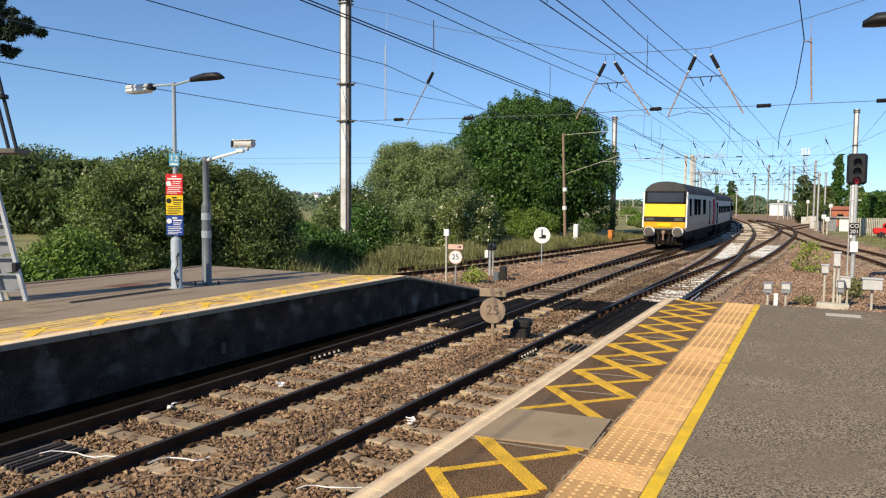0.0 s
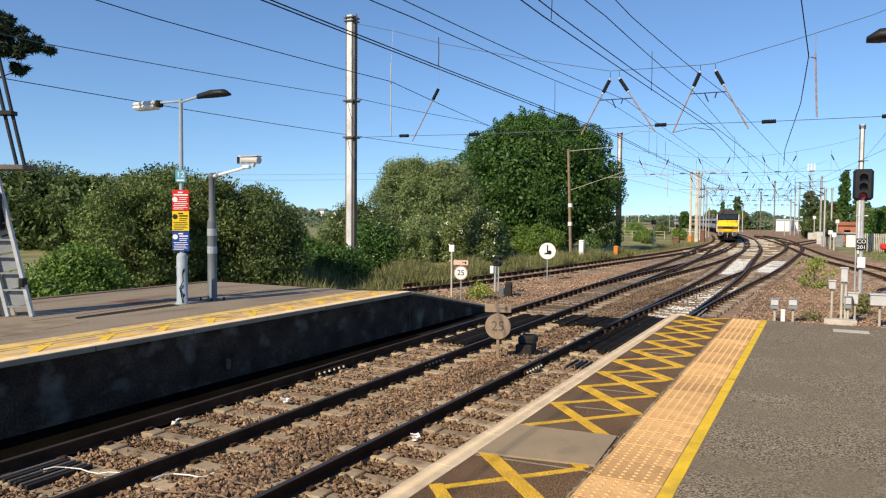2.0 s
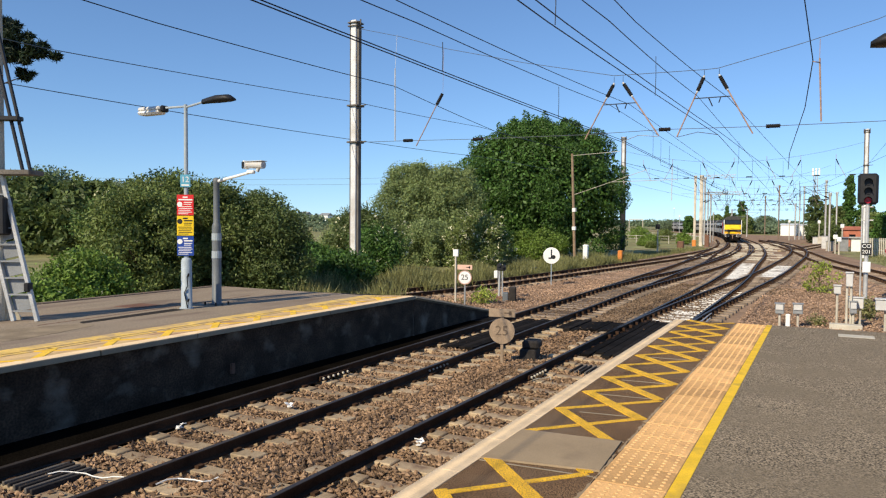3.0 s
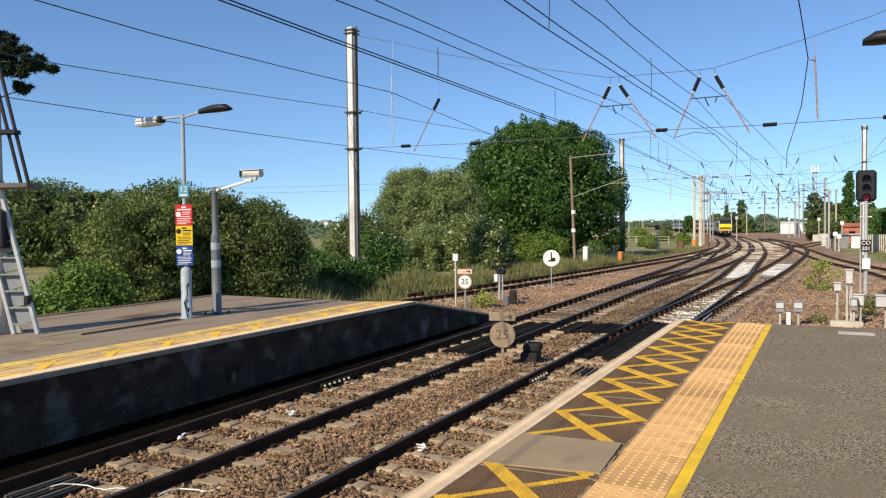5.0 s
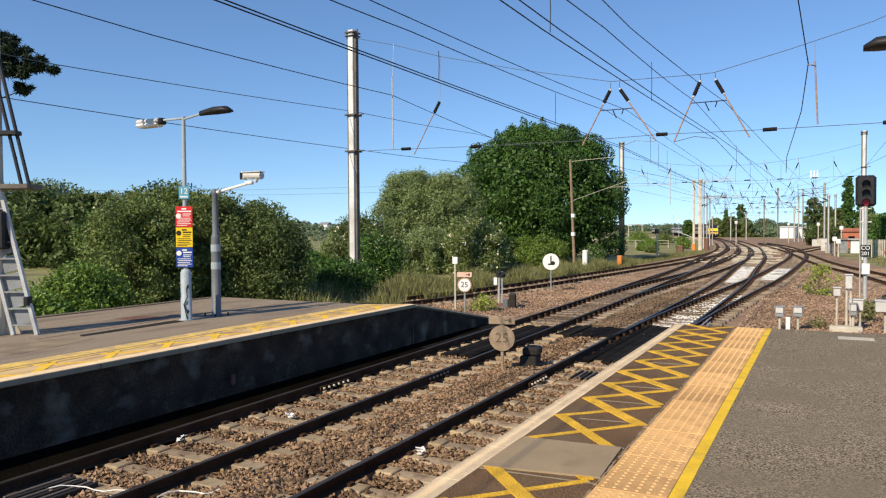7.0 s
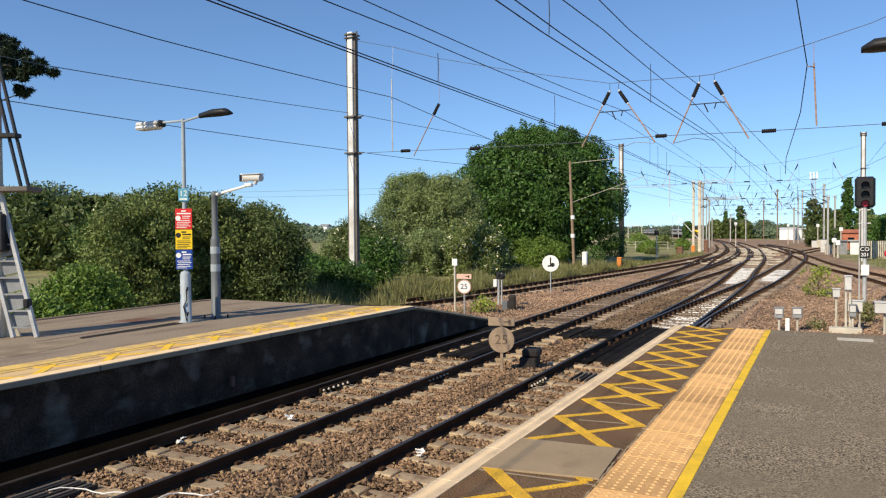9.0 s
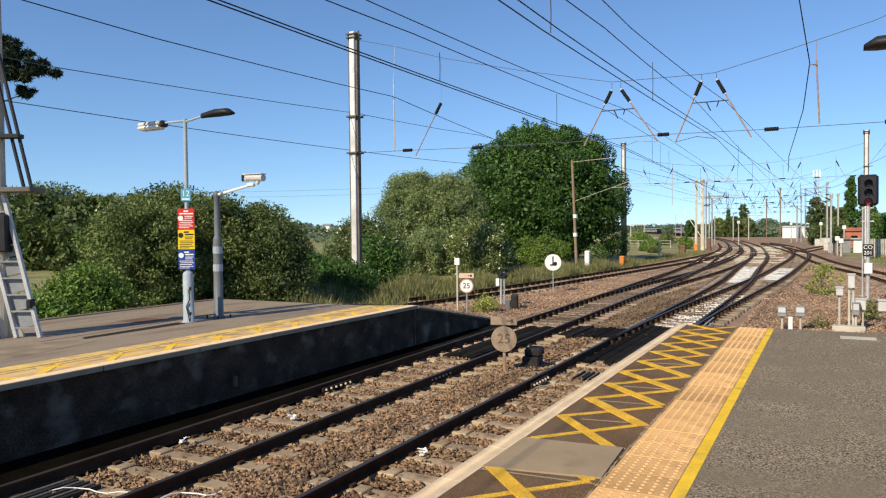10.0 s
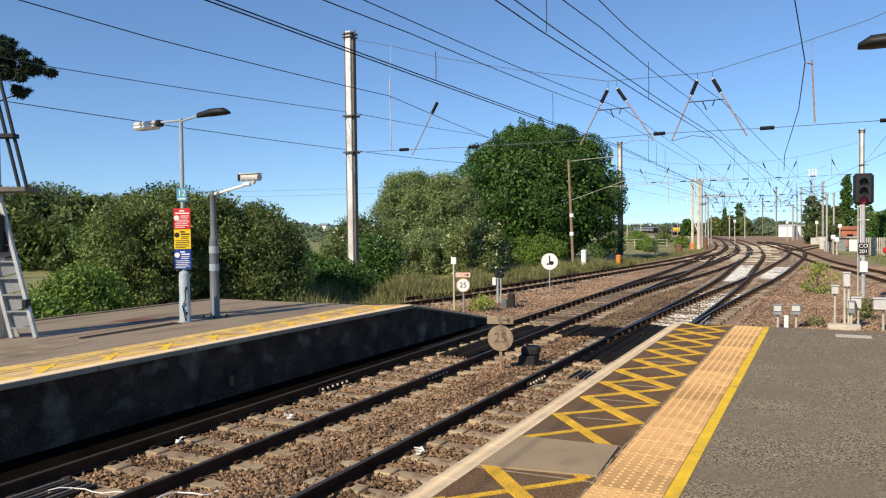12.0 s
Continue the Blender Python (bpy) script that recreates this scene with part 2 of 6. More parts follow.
M_TRAIN_ROOF = mat("dark dusty train roof", (0.05, 0.048, 0.046), 0.75, vary=0.15, scale=1, grain=20, bump=0.05)
M_TRAIN_YELLOW = mat("warning yellow panel", (0.85, 0.56, 0.012), 0.4, vary=0.05, scale=2, bump=0.02)
M_TRAIN_AMBER = mat("dirty amber panel", (0.7, 0.36, 0.02), 0.45, vary=0.12, scale=3, bump=0.02)
M_BUFFER = mat("dark buffer face", (0.1, 0.085, 0.075), 0.7, vary=0.2, scale=4, bump=0.05)
M_RIM = mat("pale grey rim", (0.55, 0.54, 0.52), 0.5, vary=0.1, bump=0.02)
M_UNDER = mat("grimy underframe", (0.016, 0.013, 0.011), 0.85, vary=0.3, scale=3, grain=30, bump=0.2, spec=0.05)
M_BRICK_RED = mat("orange-red brick", (0.42, 0.15, 0.09), 0.85, vary=0.2, scale=1, grain=20, bump=0.1)
M_TAR = mat("dark sawn stump and box", (0.03, 0.026, 0.024), 0.8, vary=0.25, scale=5, grain=50, bump=0.3)
M_WHITE_PAINT = mat("white paint", (0.78, 0.78, 0.76), 0.5, vary=0.06, scale=4, grain=40, bump=0.03)


# ---- building helpers ----
def shaped(bm, name, material, smooth=False):
    me = bpy.data.meshes.new(name)
    bm.normal_update()
    bm.to_mesh(me)
    bm.free()
    for m in material if isinstance(material, (list, tuple)) else [material]:
        me.materials.append(m)
    if smooth:
        me.polygons.foreach_set("use_smooth", [True] * len(me.polygons))
    return me


def part(name, bm, material, parent=None, label="", smooth=False, kind=""):
    """Links a bmesh as one mesh object, under a thing or part if one is given."""
    ob = new(name, shaped(bm, name, material, smooth))
    if parent is not None:
        ob.parent = parent
    return tagged(ob, label, kind=kind)


def thing(name, label, category, m=None, group="", kind=""):
    ob = new(name)
    ob.empty_display_size = 0.2
    if m is not None:
        ob.matrix_basis = m
    return tagged(ob, label, category, group, kind)


def box(bm, x0, x1, y0, y1, z0, z1, bevel=0.0, m=None, mi=0):
    r = bmesh.ops.create_cube(bm, size=1)
    vs = r["verts"]
    for v in vs:
        v.co = Vector(((x0 + x1) / 2 + v.co.x * (x1 - x0), (y0 + y1) / 2 + v.co.y * (y1 - y0), (z0 + z1) / 2 + v.co.z * (z1 - z0)))
    faces = {f for v in vs for f in v.link_faces}
    if bevel:
        es = list({e for v in vs for e in v.link_edges})
        res = bmesh.ops.bevel(bm, geom=es, offset=bevel, segments=1, affect="EDGES")
        vs = list({v for f in res["faces"] for v in f.verts} | {v for v in vs if v.is_valid})
        faces = {f for v in vs for f in v.link_faces}
    for f in faces:
        f.material_index = mi
    if m is not None:
        bmesh.ops.transform(bm, matrix=m, verts=vs)
    return vs


def rod(bm, a, b, r0, r1=None, seg=8, mi=0):
    """A round bar from a to b."""
    a, b = Vector(a), Vector(b)
    d = b - a
    m = Matrix.Translation((a + b) / 2) @ d.to_track_quat("Z", "Y").to_matrix().to_4x4()
    r = bmesh.ops.create_cone(bm, cap_ends=True, segments=seg, radius1=r0, radius2=r0 if r1 is None else r1, depth=d.length, matrix=m)
    for f in {f for v in r["verts"] for f in v.link_faces}:
        f.material_index = mi
    return r["verts"]


def lathe(bm, profile, seg=12, m=None):
    """Turns (radius, height) pairs round z."""
    rings = []
    for r, z in profile:
        rings.append([bm.verts.new((r * math.cos(2 * math.pi * i / seg), r * math.sin(2 * math.pi * i / seg), z)) for i in range(seg)])
    for p, q in zip(rings, rings[1:]):
        for i in range(seg):
            bm.faces.new((p[i], p[(i + 1) % seg], q[(i + 1) % seg], q[i]))
    bm.faces.new(rings[0][::-1])
    bm.faces.new(rings[-1])
    vs = [v for r in rings for v in r]
    if m is not None:
        bmesh.ops.transform(bm, matrix=m, verts=vs)
    return vs


def slab(bm, pts, z0, z1, mi=0):
    """An upright prism over a flat outline."""
    lo = [bm.verts.new((x, y, z0)) for x, y in pts]
    hi = [bm.verts.new((x, y, z1)) for x, y in pts]
    fs = [bm.faces.new(hi), bm.faces.new(lo[::-1])]
    k = len(pts)
    for i in range(k):
        fs.append(bm.faces.new((lo[i], lo[(i + 1) % k], hi[(i + 1) % k], hi[i])))
    for f in fs:
        f.material_index = mi
    bmesh.ops.recalc_face_normals(bm, faces=fs)


def raw(name, verts, faces, material, parent=None, label="", category="", kind="", group=""):
    me = bpy.data.meshes.new(name)
    me.from_pydata(verts.tolist() if hasattr(verts, "tolist") else verts, [], faces.tolist() if hasattr(faces, "tolist") else faces)
    me.materials.append(material)
    ob = new(name, me)
    if parent is not None:
        ob.parent = parent
    return tagged(ob, label, category, group, kind)


def along(points, step=2.0):
    """A smooth line through (x, y) points, as dense points and headings."""
    p = np.array(points, float)
    s = np.concatenate([[0], np.cumsum(np.hypot(*np.diff(p, axis=0).T))])
    g = np.gradient(p, s, axis=0)
    out = []
    for i in range(len(p) - 1):
        h = s[i + 1] - s[i]
        for u in np.linspace(0, 1, max(2, int(h / step)), endpoint=False):
            a, b = 2 * u ** 3 - 3 * u ** 2 + 1, u ** 3 - 2 * u ** 2 + u
            c, d = -2 * u ** 3 + 3 * u ** 2, u ** 3 - u ** 2
            out.append(a * p[i] + b * h * g[i] + c * p[i + 1] + d * h * g[i + 1])
    out.append(p[-1])
    out = np.array(out)
    t = np.gradient(out, axis=0)
    t /= np.linalg.norm(t, axis=1)[:, None]
    arc = np.concatenate([[0], np.cumsum(np.hypot(*np.diff(out, axis=0).T))])
    return out, t, arc


def at(line, s):
    pts, t, arc = line
    x, y = np.interp(s, arc, pts[:, 0]), np.interp(s, arc, pts[:, 1])
    tx, ty = np.interp(s, arc, t[:, 0]), np.interp(s, arc, t[:, 1])
    return x, y, math.degrees(math.atan2(ty, tx)) - 90


# ---- ground ----
def ground_sheet():
    xs = np.concatenate([[-4000, -900, -300, -120], np.arange(-60, 30.1, 1.5), [60, 150, 400, 1200, 4000]])
    ys = np.concatenate([[-1500, -200, -40], np.arange(-20, 140.1, 2.5), [170, 220, 300, 420, 700, 1200, 2200, 4800]])
    verts = [(x, y, -0.3 + (0.05 * noise.noise((x * 0.3, y * 0.3, 0)) if -60 <= x <= 30 and -20 < y < 140 else 0)) for y in ys for x in xs]
    w = len(xs)
    faces = [(j * w + i, j * w + i + 1, (j + 1) * w + i + 1, (j + 1) * w + i) for j in range(len(ys) - 1) for i in range(w - 1)]
    raw("ground", verts, faces, M_EARTH, label="rough dry grass and earth beyond the line", category="ground", kind="structure")


ground_sheet()

TRACKS = {
    "down": [(-7.45, -30), (-7.45, 5), (-7.55, 12), (-7.7, 20), (-7.93, 30), (-8.4, 45), (-8.85, 60), (-9.35, 78), (-10.1, 91), (-12.3, 116),
             (-16.6, 150), (-21.0, 180), (-25.1, 202), (-31.9, 235), (-42.6, 272.6), (-53.9, 311), (-66, 354), (-80, 400), (-95, 446), (-116, 508), (-165, 640)],
    "up": [(-4.22, -30), (-4.22, 5), (-4.22, 22), (-4.4, 42), (-4.95, 54), (-5.9, 76), (-7.4, 95), (-9.4, 116), (-14, 150), (-18.6, 180)],
    "branch": [(-4.22, 18), (-4.1, 24), (-3.6, 34), (-3.0, 45), (-2.6, 60), (-2.4, 80), (-3.2, 100), (-6, 125), (-10.5, 150)],
    "cross": [(7.0, 10), (5.1, 28), (3.1, 47), (0.55, 61.5), (-2.4, 88), (-5.5, 112), (-10, 142)],
    "siding": [(-18.9, 8), (-17.2, 16), (-15.5, 23.5), (-14.2, 30), (-13.2, 40), (-12.4, 50), (-11.6, 60), (-11.1, 75), (-11.4, 92), (-13.6, 116), (-18.2, 150)],
    "crossover": [(-7.95, 31), (-7.7, 38), (-7.25, 46), (-6.98, 56), (-7.05, 66), (-7.4, 78), (-8.5, 95), (-10.9, 118)],
    "link": [(-8.1, 42), (-8.9, 58), (-10.2, 74), (-11.4, 92)],
    "far": [(30, 300), (12, 220), (4, 160), (-0.6, 118), (-2.9, 96)],
}
LINES = {k: along(v) for k, v in TRACKS.items()}

# the section of one rail: foot, web and head, x across and z up
RAIL = [(-0.07, -0.15), (-0.07, -0.138), (-0.012, -0.12), (-0.012, -0.042), (-0.036, -0.034), (-0.036, -0.004), (-0.028, 0.0),
        (0.028, 0.0), (0.036, -0.004), (0.036, -0.034), (0.012, -0.042), (0.012, -0.12), (0.07, -0.138), (0.07, -0.15)]


def rail(parent, line, side, top, start=0.0, end=1e9, lift=0.0):
    pts, t, arc = line
    keep = (arc >= start) & (arc <= end)
    verts, faces, k = [], [], len(RAIL)
    for (x, y), (tx, ty) in zip(pts[keep], t[keep]):
        nx, ny = ty, -tx
        for u, z in RAIL:
            o = side * 0.7525 + u
            verts.append((x + nx * o, y + ny * o, z + lift))
    n = int(keep.sum())
    heads = []
    for i in range(n - 1):
        for j in range(k - 1):
            faces.append((i * k + j, (i + 1) * k + j, (i + 1) * k + j + 1, i * k + j + 1))
            heads.append(1 if 5 <= j <= 7 else 0)
    me = bpy.data.meshes.new("rail")
    me.from_pydata(verts, [], faces)
    me.materials.append(M_RAIL)
    me.materials.append(top)
    me.polygons.foreach_set("material_index", heads)
    ob = new("rail", me)
    ob.parent = parent
    return ob


def sleeper_mesh(length, material, name, chairs):
    """A sleeper with its rail fastenings: small clips, or tall iron chairs."""
    bm = bmesh.new()
    for a, b, z in ((-length / 2, -0.45, -0.15), (-0.45, 0.45, -0.175), (0.45, length / 2, -0.15)):
        box(bm, a, b, -0.125, 0.125, -0.32, z, 0.012)
    for s in (-0.7525, 0.7525):
        for e in (-0.1, 0.1):
            if chairs:
                box(bm, s + e * 1.25 - 0.085, s + e * 1.25 + 0.085, -0.09, 0.09, -0.16, -0.12, 0, None, 1)
                box(bm, s + e * 0.8 - 0.045, s + e * 0.8 + 0.045, -0.055, 0.055, -0.13, -0.045, 0, None, 1)
            else:
                box(bm, s + e - 0.03, s + e + 0.03, -0.05, 0.05, -0.16, -0.115, 0, None, 1)
    return shaped(bm, name, [material, M_RAIL])


def bed_strip(parent, line, y0, y1, half, material, z):
    pts, t, arc = line
    keep = (pts[:, 1] >= y0) & (pts[:, 1] <= y1)
    verts = []
    for (x, y), (tx, ty) in zip(pts[keep], t[keep]):
        for u in (-half, -half * 0.8, half * 0.8, half):
            verts.append((x + ty * u, y - tx * u, z if abs(u) < half else z - 0.1))
    n = len(verts) // 4
    faces = [(i * 4 + j, i * 4 + j + 1, i * 4 + j + 5, i * 4 + j + 4) for i in range(n - 1) for j in range(3)]
    raw("bed_strip", verts, faces, material, parent)


def track(key, label, top, spacing, reach, sleeper, start=0.0):
    line = LINES[key]
    ob = thing("railway_track", label, "railway track", kind="structure")
    for side in (-1, 1):
        rail(ob, line, side, top, start)
    s = start + 0.3
    count = 0
    while s < min(reach, line[2][-1]) and count < 300:
        x, y, a = at(line, s)
        o = new("sleeper", BEARER if key == "up" and 21.4 < y < 34 else OLD_SLEEPER if (y > 21.4 and sleeper is SLEEPER) or sleeper is BEARER else sleeper)
        o.parent = ob
        o.matrix_basis = pose(x + random.uniform(-0.02, 0.02), y, random.uniform(-0.012, 0.006), 0, 0, a + random.uniform(-0.8, 0.8))
        s += spacing
        count += 1
    return ob


SLEEPER = sleeper_mesh(2.5, M_SLEEPER, "sleeper", False)
OLD_SLEEPER = sleeper_mesh(2.55, M_OLD_TIMBER, "old_sleeper", True)
BEARER = sleeper_mesh(2.1, M_WHITE_SLEEPER, "bearer", True)
down = track("down", "running track of rusty-sided rails on concrete sleepers", M_RAIL_TOP, 0.66, 190, SLEEPER, 26)
up = track("up", "running track beside the platform, shiny rails on concrete sleepers", M_RAIL_TOP, 0.66, 190, SLEEPER, 26)
branch = track("branch", "diverging track on pale timber bearers", M_RAIL_TOP, 0.7, 110, BEARER)
track("cross", "brown branch track that joins from the side", M_RAIL_DULL, 0.7, 130, SLEEPER)
track("siding", "rusty siding track in weeds", M_RAIL_DULL, 0.7, 140, SLEEPER)
track("crossover", "brown crossover track between the running lines", M_RAIL_TOP, 0.7, 90, OLD_SLEEPER)
track("link", "rusty connection from the running line to the siding", M_RAIL_DULL, 0.7, 60, OLD_SLEEPER)
track("far", "far brown track at the junction", M_RAIL_DULL, 0.7, 240, SLEEPER)

bed_strip(down, LINES["down"], 21.8, 320, 1.15, M_BED_DARK, -0.185)
bed_strip(up, LINES["up"], 21.6, 180, 1.15, M_BED_DARK, -0.19)
bed_strip(up, LINES["up"], 21.8, 27, 0.72, M_BED_PALE, -0.185)
bed_strip(up, LINES["up"], 42, 62, 0.62, M_BED_PALE, -0.162)
bed_strip(branch, LINES["branch"], 30, 150, 1.15, M_BED_DARK, -0.195)
bed_strip(branch, LINES["branch"], 45, 58, 0.62, M_BED_PALE, -0.158)


def ballast():
    bm = bmesh.new()
    slab(bm, [(-9.6, -25), (-2.2, -25), (-2.2, 13.5), (4, 18), (9, 10), (10, 40), (4, 62), (0.5, 90), (3, 118), (15, 220), (33, 300), (27, 300),
              (8, 220), (-3, 125), (-9, 150), (-20, 190), (-48, 300), (-84, 370), (-92, 366), (-54, 298), (-25, 180), (-16, 120), (-13.5, 90), (-14, 60), (-16.5, 30),
              (-19.5, 12), (-20, 6), (-16, 14), (-12.5, 19.5), (-9.6, 19.5)], -0.45, -0.245)
    slab(bm, [(10, 38), (4, 62), (0.5, 90), (3, 118), (15, 220), (33, 300), (27, 300), (8, 220), (-3, 125), (-9, 150), (-20, 190), (-48, 300), (-84, 370), (-92, 366),
              (-54, 298), (-25, 180), (-16, 120), (-13.5, 90), (-14, 60), (-15.3, 38)], -0.3, -0.198)
    slab(bm, [(-27, 185), (-14, 140), (2, 130), (14, 215), (2, 242), (-14, 232), (-30, 262), (-42, 260)], -0.31, -0.24)
    part("ballast_bed", bm, M_BALLAST, label="brown stone ballast bed under the tracks", kind="structure")["category"] = "ballast"
    # loose stones over the nearer part of the bed
    rng = np.random.default_rng(3)

    def stones(n, x0, x1, y0, y1, size, z):
        c = np.stack([rng.uniform(x0, x1, n), rng.uniform(y0, y1, n), rng.normal(z, 0.018, n)], 1)
        # few stones lie on the sleepers or against the rails of the two near tracks
        keep = np.ones(n, bool)
        for centre in (-7.48, -4.22):
            off = np.abs(c[:, 0] - centre)
            on = (off < 1.27) & (np.abs((c[:, 1] + 3.7 + 0.33) % 0.66 - 0.33) < 0.15) & (c[:, 1] < 21.4)
            keep &= ~(on & (rng.random(n) < 0.9)) & (np.abs(off - 0.7525) > 0.1)
        c = c[keep]
        n = len(c)
        base = np.array([(1, 0, 0), (-1, 0, 0), (0, 1, 0), (0, -1, 0), (0, 0, 1), (0, 0, -1)], float)
        v = base[None] * rng.uniform(0.55, 1.25, (n, 6, 1)) + rng.normal(0, 0.22, (n, 6, 3))
        a = rng.uniform(0, 2 * np.pi, n)
        ca, sa = np.cos(a), np.sin(a)
        v = np.stack([v[..., 0] * ca[:, None] - v[..., 1] * sa[:, None], v[..., 0] * sa[:, None] + v[..., 1] * ca[:, None], v[..., 2] * 0.75], -1)
        v = v * rng.uniform(0.6, 1.3, (n, 1, 1)) * size + c[:, None]
        f = np.array([(0, 2, 4), (2, 1, 4), (1, 3, 4), (3, 0, 4), (2, 0, 5), (1, 2, 5), (3, 1, 5), (0, 3, 5)])
        return v.reshape(-1, 3), (f[None] + 6 * np.arange(n)[:, None, None]).reshape(-1, 3)

    for name, beds, material in (
            ("ballast_stones", (stones(50000, -8.35, -2.7, 3.5, 14, 0.033, -0.195), stones(11000, -8.5, -2.4, 14, 21.5, 0.038, -0.2), stones(13000, -6.45, -5.25, 3.5, 15, 0.036, -0.165)), M_STONE),
            ("grimy_ballast", (stones(15000, -8.6, -3.0, 21.5, 34, 0.038, -0.205), stones(18000, -9.6, -1.4, 34, 70, 0.046, -0.215)), M_STONE_DARK),
            ("pale_gravel", (stones(22000, -2.4, 5, 15.3, 40, 0.038, -0.215), stones(12000, -1.6, 4, 40, 60, 0.045, -0.215), stones(22000, -15, -9.4, 20, 50, 0.038, -0.22)), M_STONE_PALE)):
        vs, fs, k = [], [], 0
        for v, f in beds:
            vs.append(v)
            fs.append(f + k)
            k += len(v)
        raw(name, np.concatenate(vs), np.concatenate(fs), material, label={"ballast_stones": "loose brown granite ballast stones around the sleepers", "grimy_ballast": "dark grimy ballast between the far rails", "pale_gravel": "pale pinkish gravel beside the tracks"}[name], category="ballast", kind="stuff")


ballast()

# ---- platforms ----
PZ = 0.9


def near_platform():
    ob = thing("platform_near", "asphalt station platform with white edge and yellow line", "platform", kind="structure")
    bm = bmesh.new()
    slab(bm, [(-1.5, -25), (14, -25), (14, 15.1), (-1.5, 14.95)], -0.3, PZ)
    part("surface", bm, M_ASPHALT, ob, "grey speckled asphalt")
    bm = bmesh.new()
    slab(bm, [(-2.47, -25), (-1.5, -25), (-1.5, 14.95), (-2.47, 14.8)], -0.3, PZ - 0.004)
    part("edge_strip", bm, M_ASPHALT_DARK, ob, "dark brown asphalt strip under yellow hatching")
    bm = bmesh.new()
    slab(bm, [(-2.5, -25), (-2.47, -25), (-2.47, 14.75), (-2.5, 14.75)], -0.3, PZ - 0.01)
    part("brick_wall", bm, M_BRICK, ob)
    # crumbling mortar along the tactile slabs
    rng = random.Random(4)
    y = -3.0
    while y < 14.6:
        L = rng.uniform(0.35, 0.75)
        n = max(3, int(L / 0.05))
        outer = [(-1.53 - rng.uniform(0.0, 0.022) - (0.012 if rng.random() < 0.15 else 0), y + L * i / n) for i in range(n + 1)]
        inner = [(-1.515 - (0.014 if rng.random() < 0.25 else 0.0), y + L * i / n) for i in range(n, -1, -1)]
        bm = bmesh.new()
        slab(bm, outer + inner, PZ - 0.02, PZ + rng.uniform(0.001, 0.006))
        part("mortar_strip", bm, M_PATCH, ob)
        y += L + (rng.uniform(0.03, 0.1) if rng.random() < 0.5 else 0.0)
    coping = bmesh.new()
    box(coping, -2.66, -2.474, 0.001, 0.909, PZ - 0.09, PZ + 0.002, 0.003)
    me = shaped(coping, "coping_stone", M_WHITE)
    for i in range(-27, 16):
        o = new("coping_stone", me)
        o.parent = ob
        o.matrix_basis = pose(random.uniform(-0.004, 0.004), 0.32 + i * 0.91, 0)
    bm = bmesh.new()
    box(bm, -0.997, -0.9, -25, 14.9, PZ, PZ + 0.004)
    part("yellow_line", bm, M_YELLOW, ob, "solid yellow painted line")
    # tactile slabs with rows of raised domes
    slabm = bmesh.new()
    box(slabm, 0.003, 0.517, 0.003, 0.437, -0.05, 0.005, 0.004)
    for i in range(6):
        for j in range(6):
            rod(slabm, (0.05 + i * 0.083, 0.045 + j * 0.07, 0.004), (0.05 + i * 0.083, 0.045 + j * 0.07, 0.011), 0.018, 0.012, 6, 1)
    me = shaped(slabm, "tactile_slab", [M_TACTILE, M_TACTILE_TOP])
    for i in range(-40, 33):
        o = new("tactile_slab", me)
        o.parent = ob
        o.matrix_basis = pose(-1.52 + random.uniform(-0.003, 0.003), 0.36 + i * 0.44, PZ + random.uniform(-0.001, 0.002))
    # diagonal hatching strokes between the white edge and the slabs
    for i, y in enumerate(np.arange(2.7, 14.2, 0.87)):
        for sgn in (1, -1):
            if 5.1 < y + 0.1 < 5.3:
                continue
            bm = bmesh.new()
            j = [rng.uniform(-0.045, 0.045) for _ in range(4)]
            a, b = (-2.44 + abs(j[2]), y + j[0]), (-1.58 - abs(j[3]), y + 0.87 + j[1])
            if sgn < 0:
                a, b = (-2.44 + abs(j[2]), y + 0.87 + j[0]), (-1.58 - abs(j[3]), y + j[1])
            n = Vector((-(b[1] - a[1]), b[0] - a[0])).normalized() * ((0.038 if sgn > 0 else 0.056) + rng.uniform(-0.008, 0.008))
            z = PZ + (0.002 if sgn > 0 else 0.006)
            slab(bm, [(a[0] - n.x, a[1] - n.y), (b[0] - n.x, b[1] - n.y), (b[0] + n.x, b[1] + n.y), (a[0] + n.x, a[1] + n.y)], PZ - 0.01, z)
            part("hatch_stroke", bm, M_HATCH, ob)
    bm = bmesh.new()
    slab(bm, [(-2.465, 5.25), (-1.535, 5.4), (-1.575, 6.23), (-2.465, 6.14)], PZ - 0.05, PZ + 0.012)
    part("concrete_patch", bm, M_PATCH, ob, "plain grey-brown concrete patch")
    for y, x0, x1 in ((7.05, -2.2, -1.75), (7.9, -2.3, -1.62), (8.75, -2.2, -1.6), (10.45, -2.3, -1.7), (5.22, -2.46, -1.55), (6.19, -2.46, -1.56)):
        bm = bmesh.new()
        slab(bm, [(x0, y - 0.012), (x1, y + 0.05), (x1, y + 0.065), (x0, y + 0.006)], PZ - 0.02, PZ + 0.0)
        part("pale_joint", bm, M_COPING, ob)


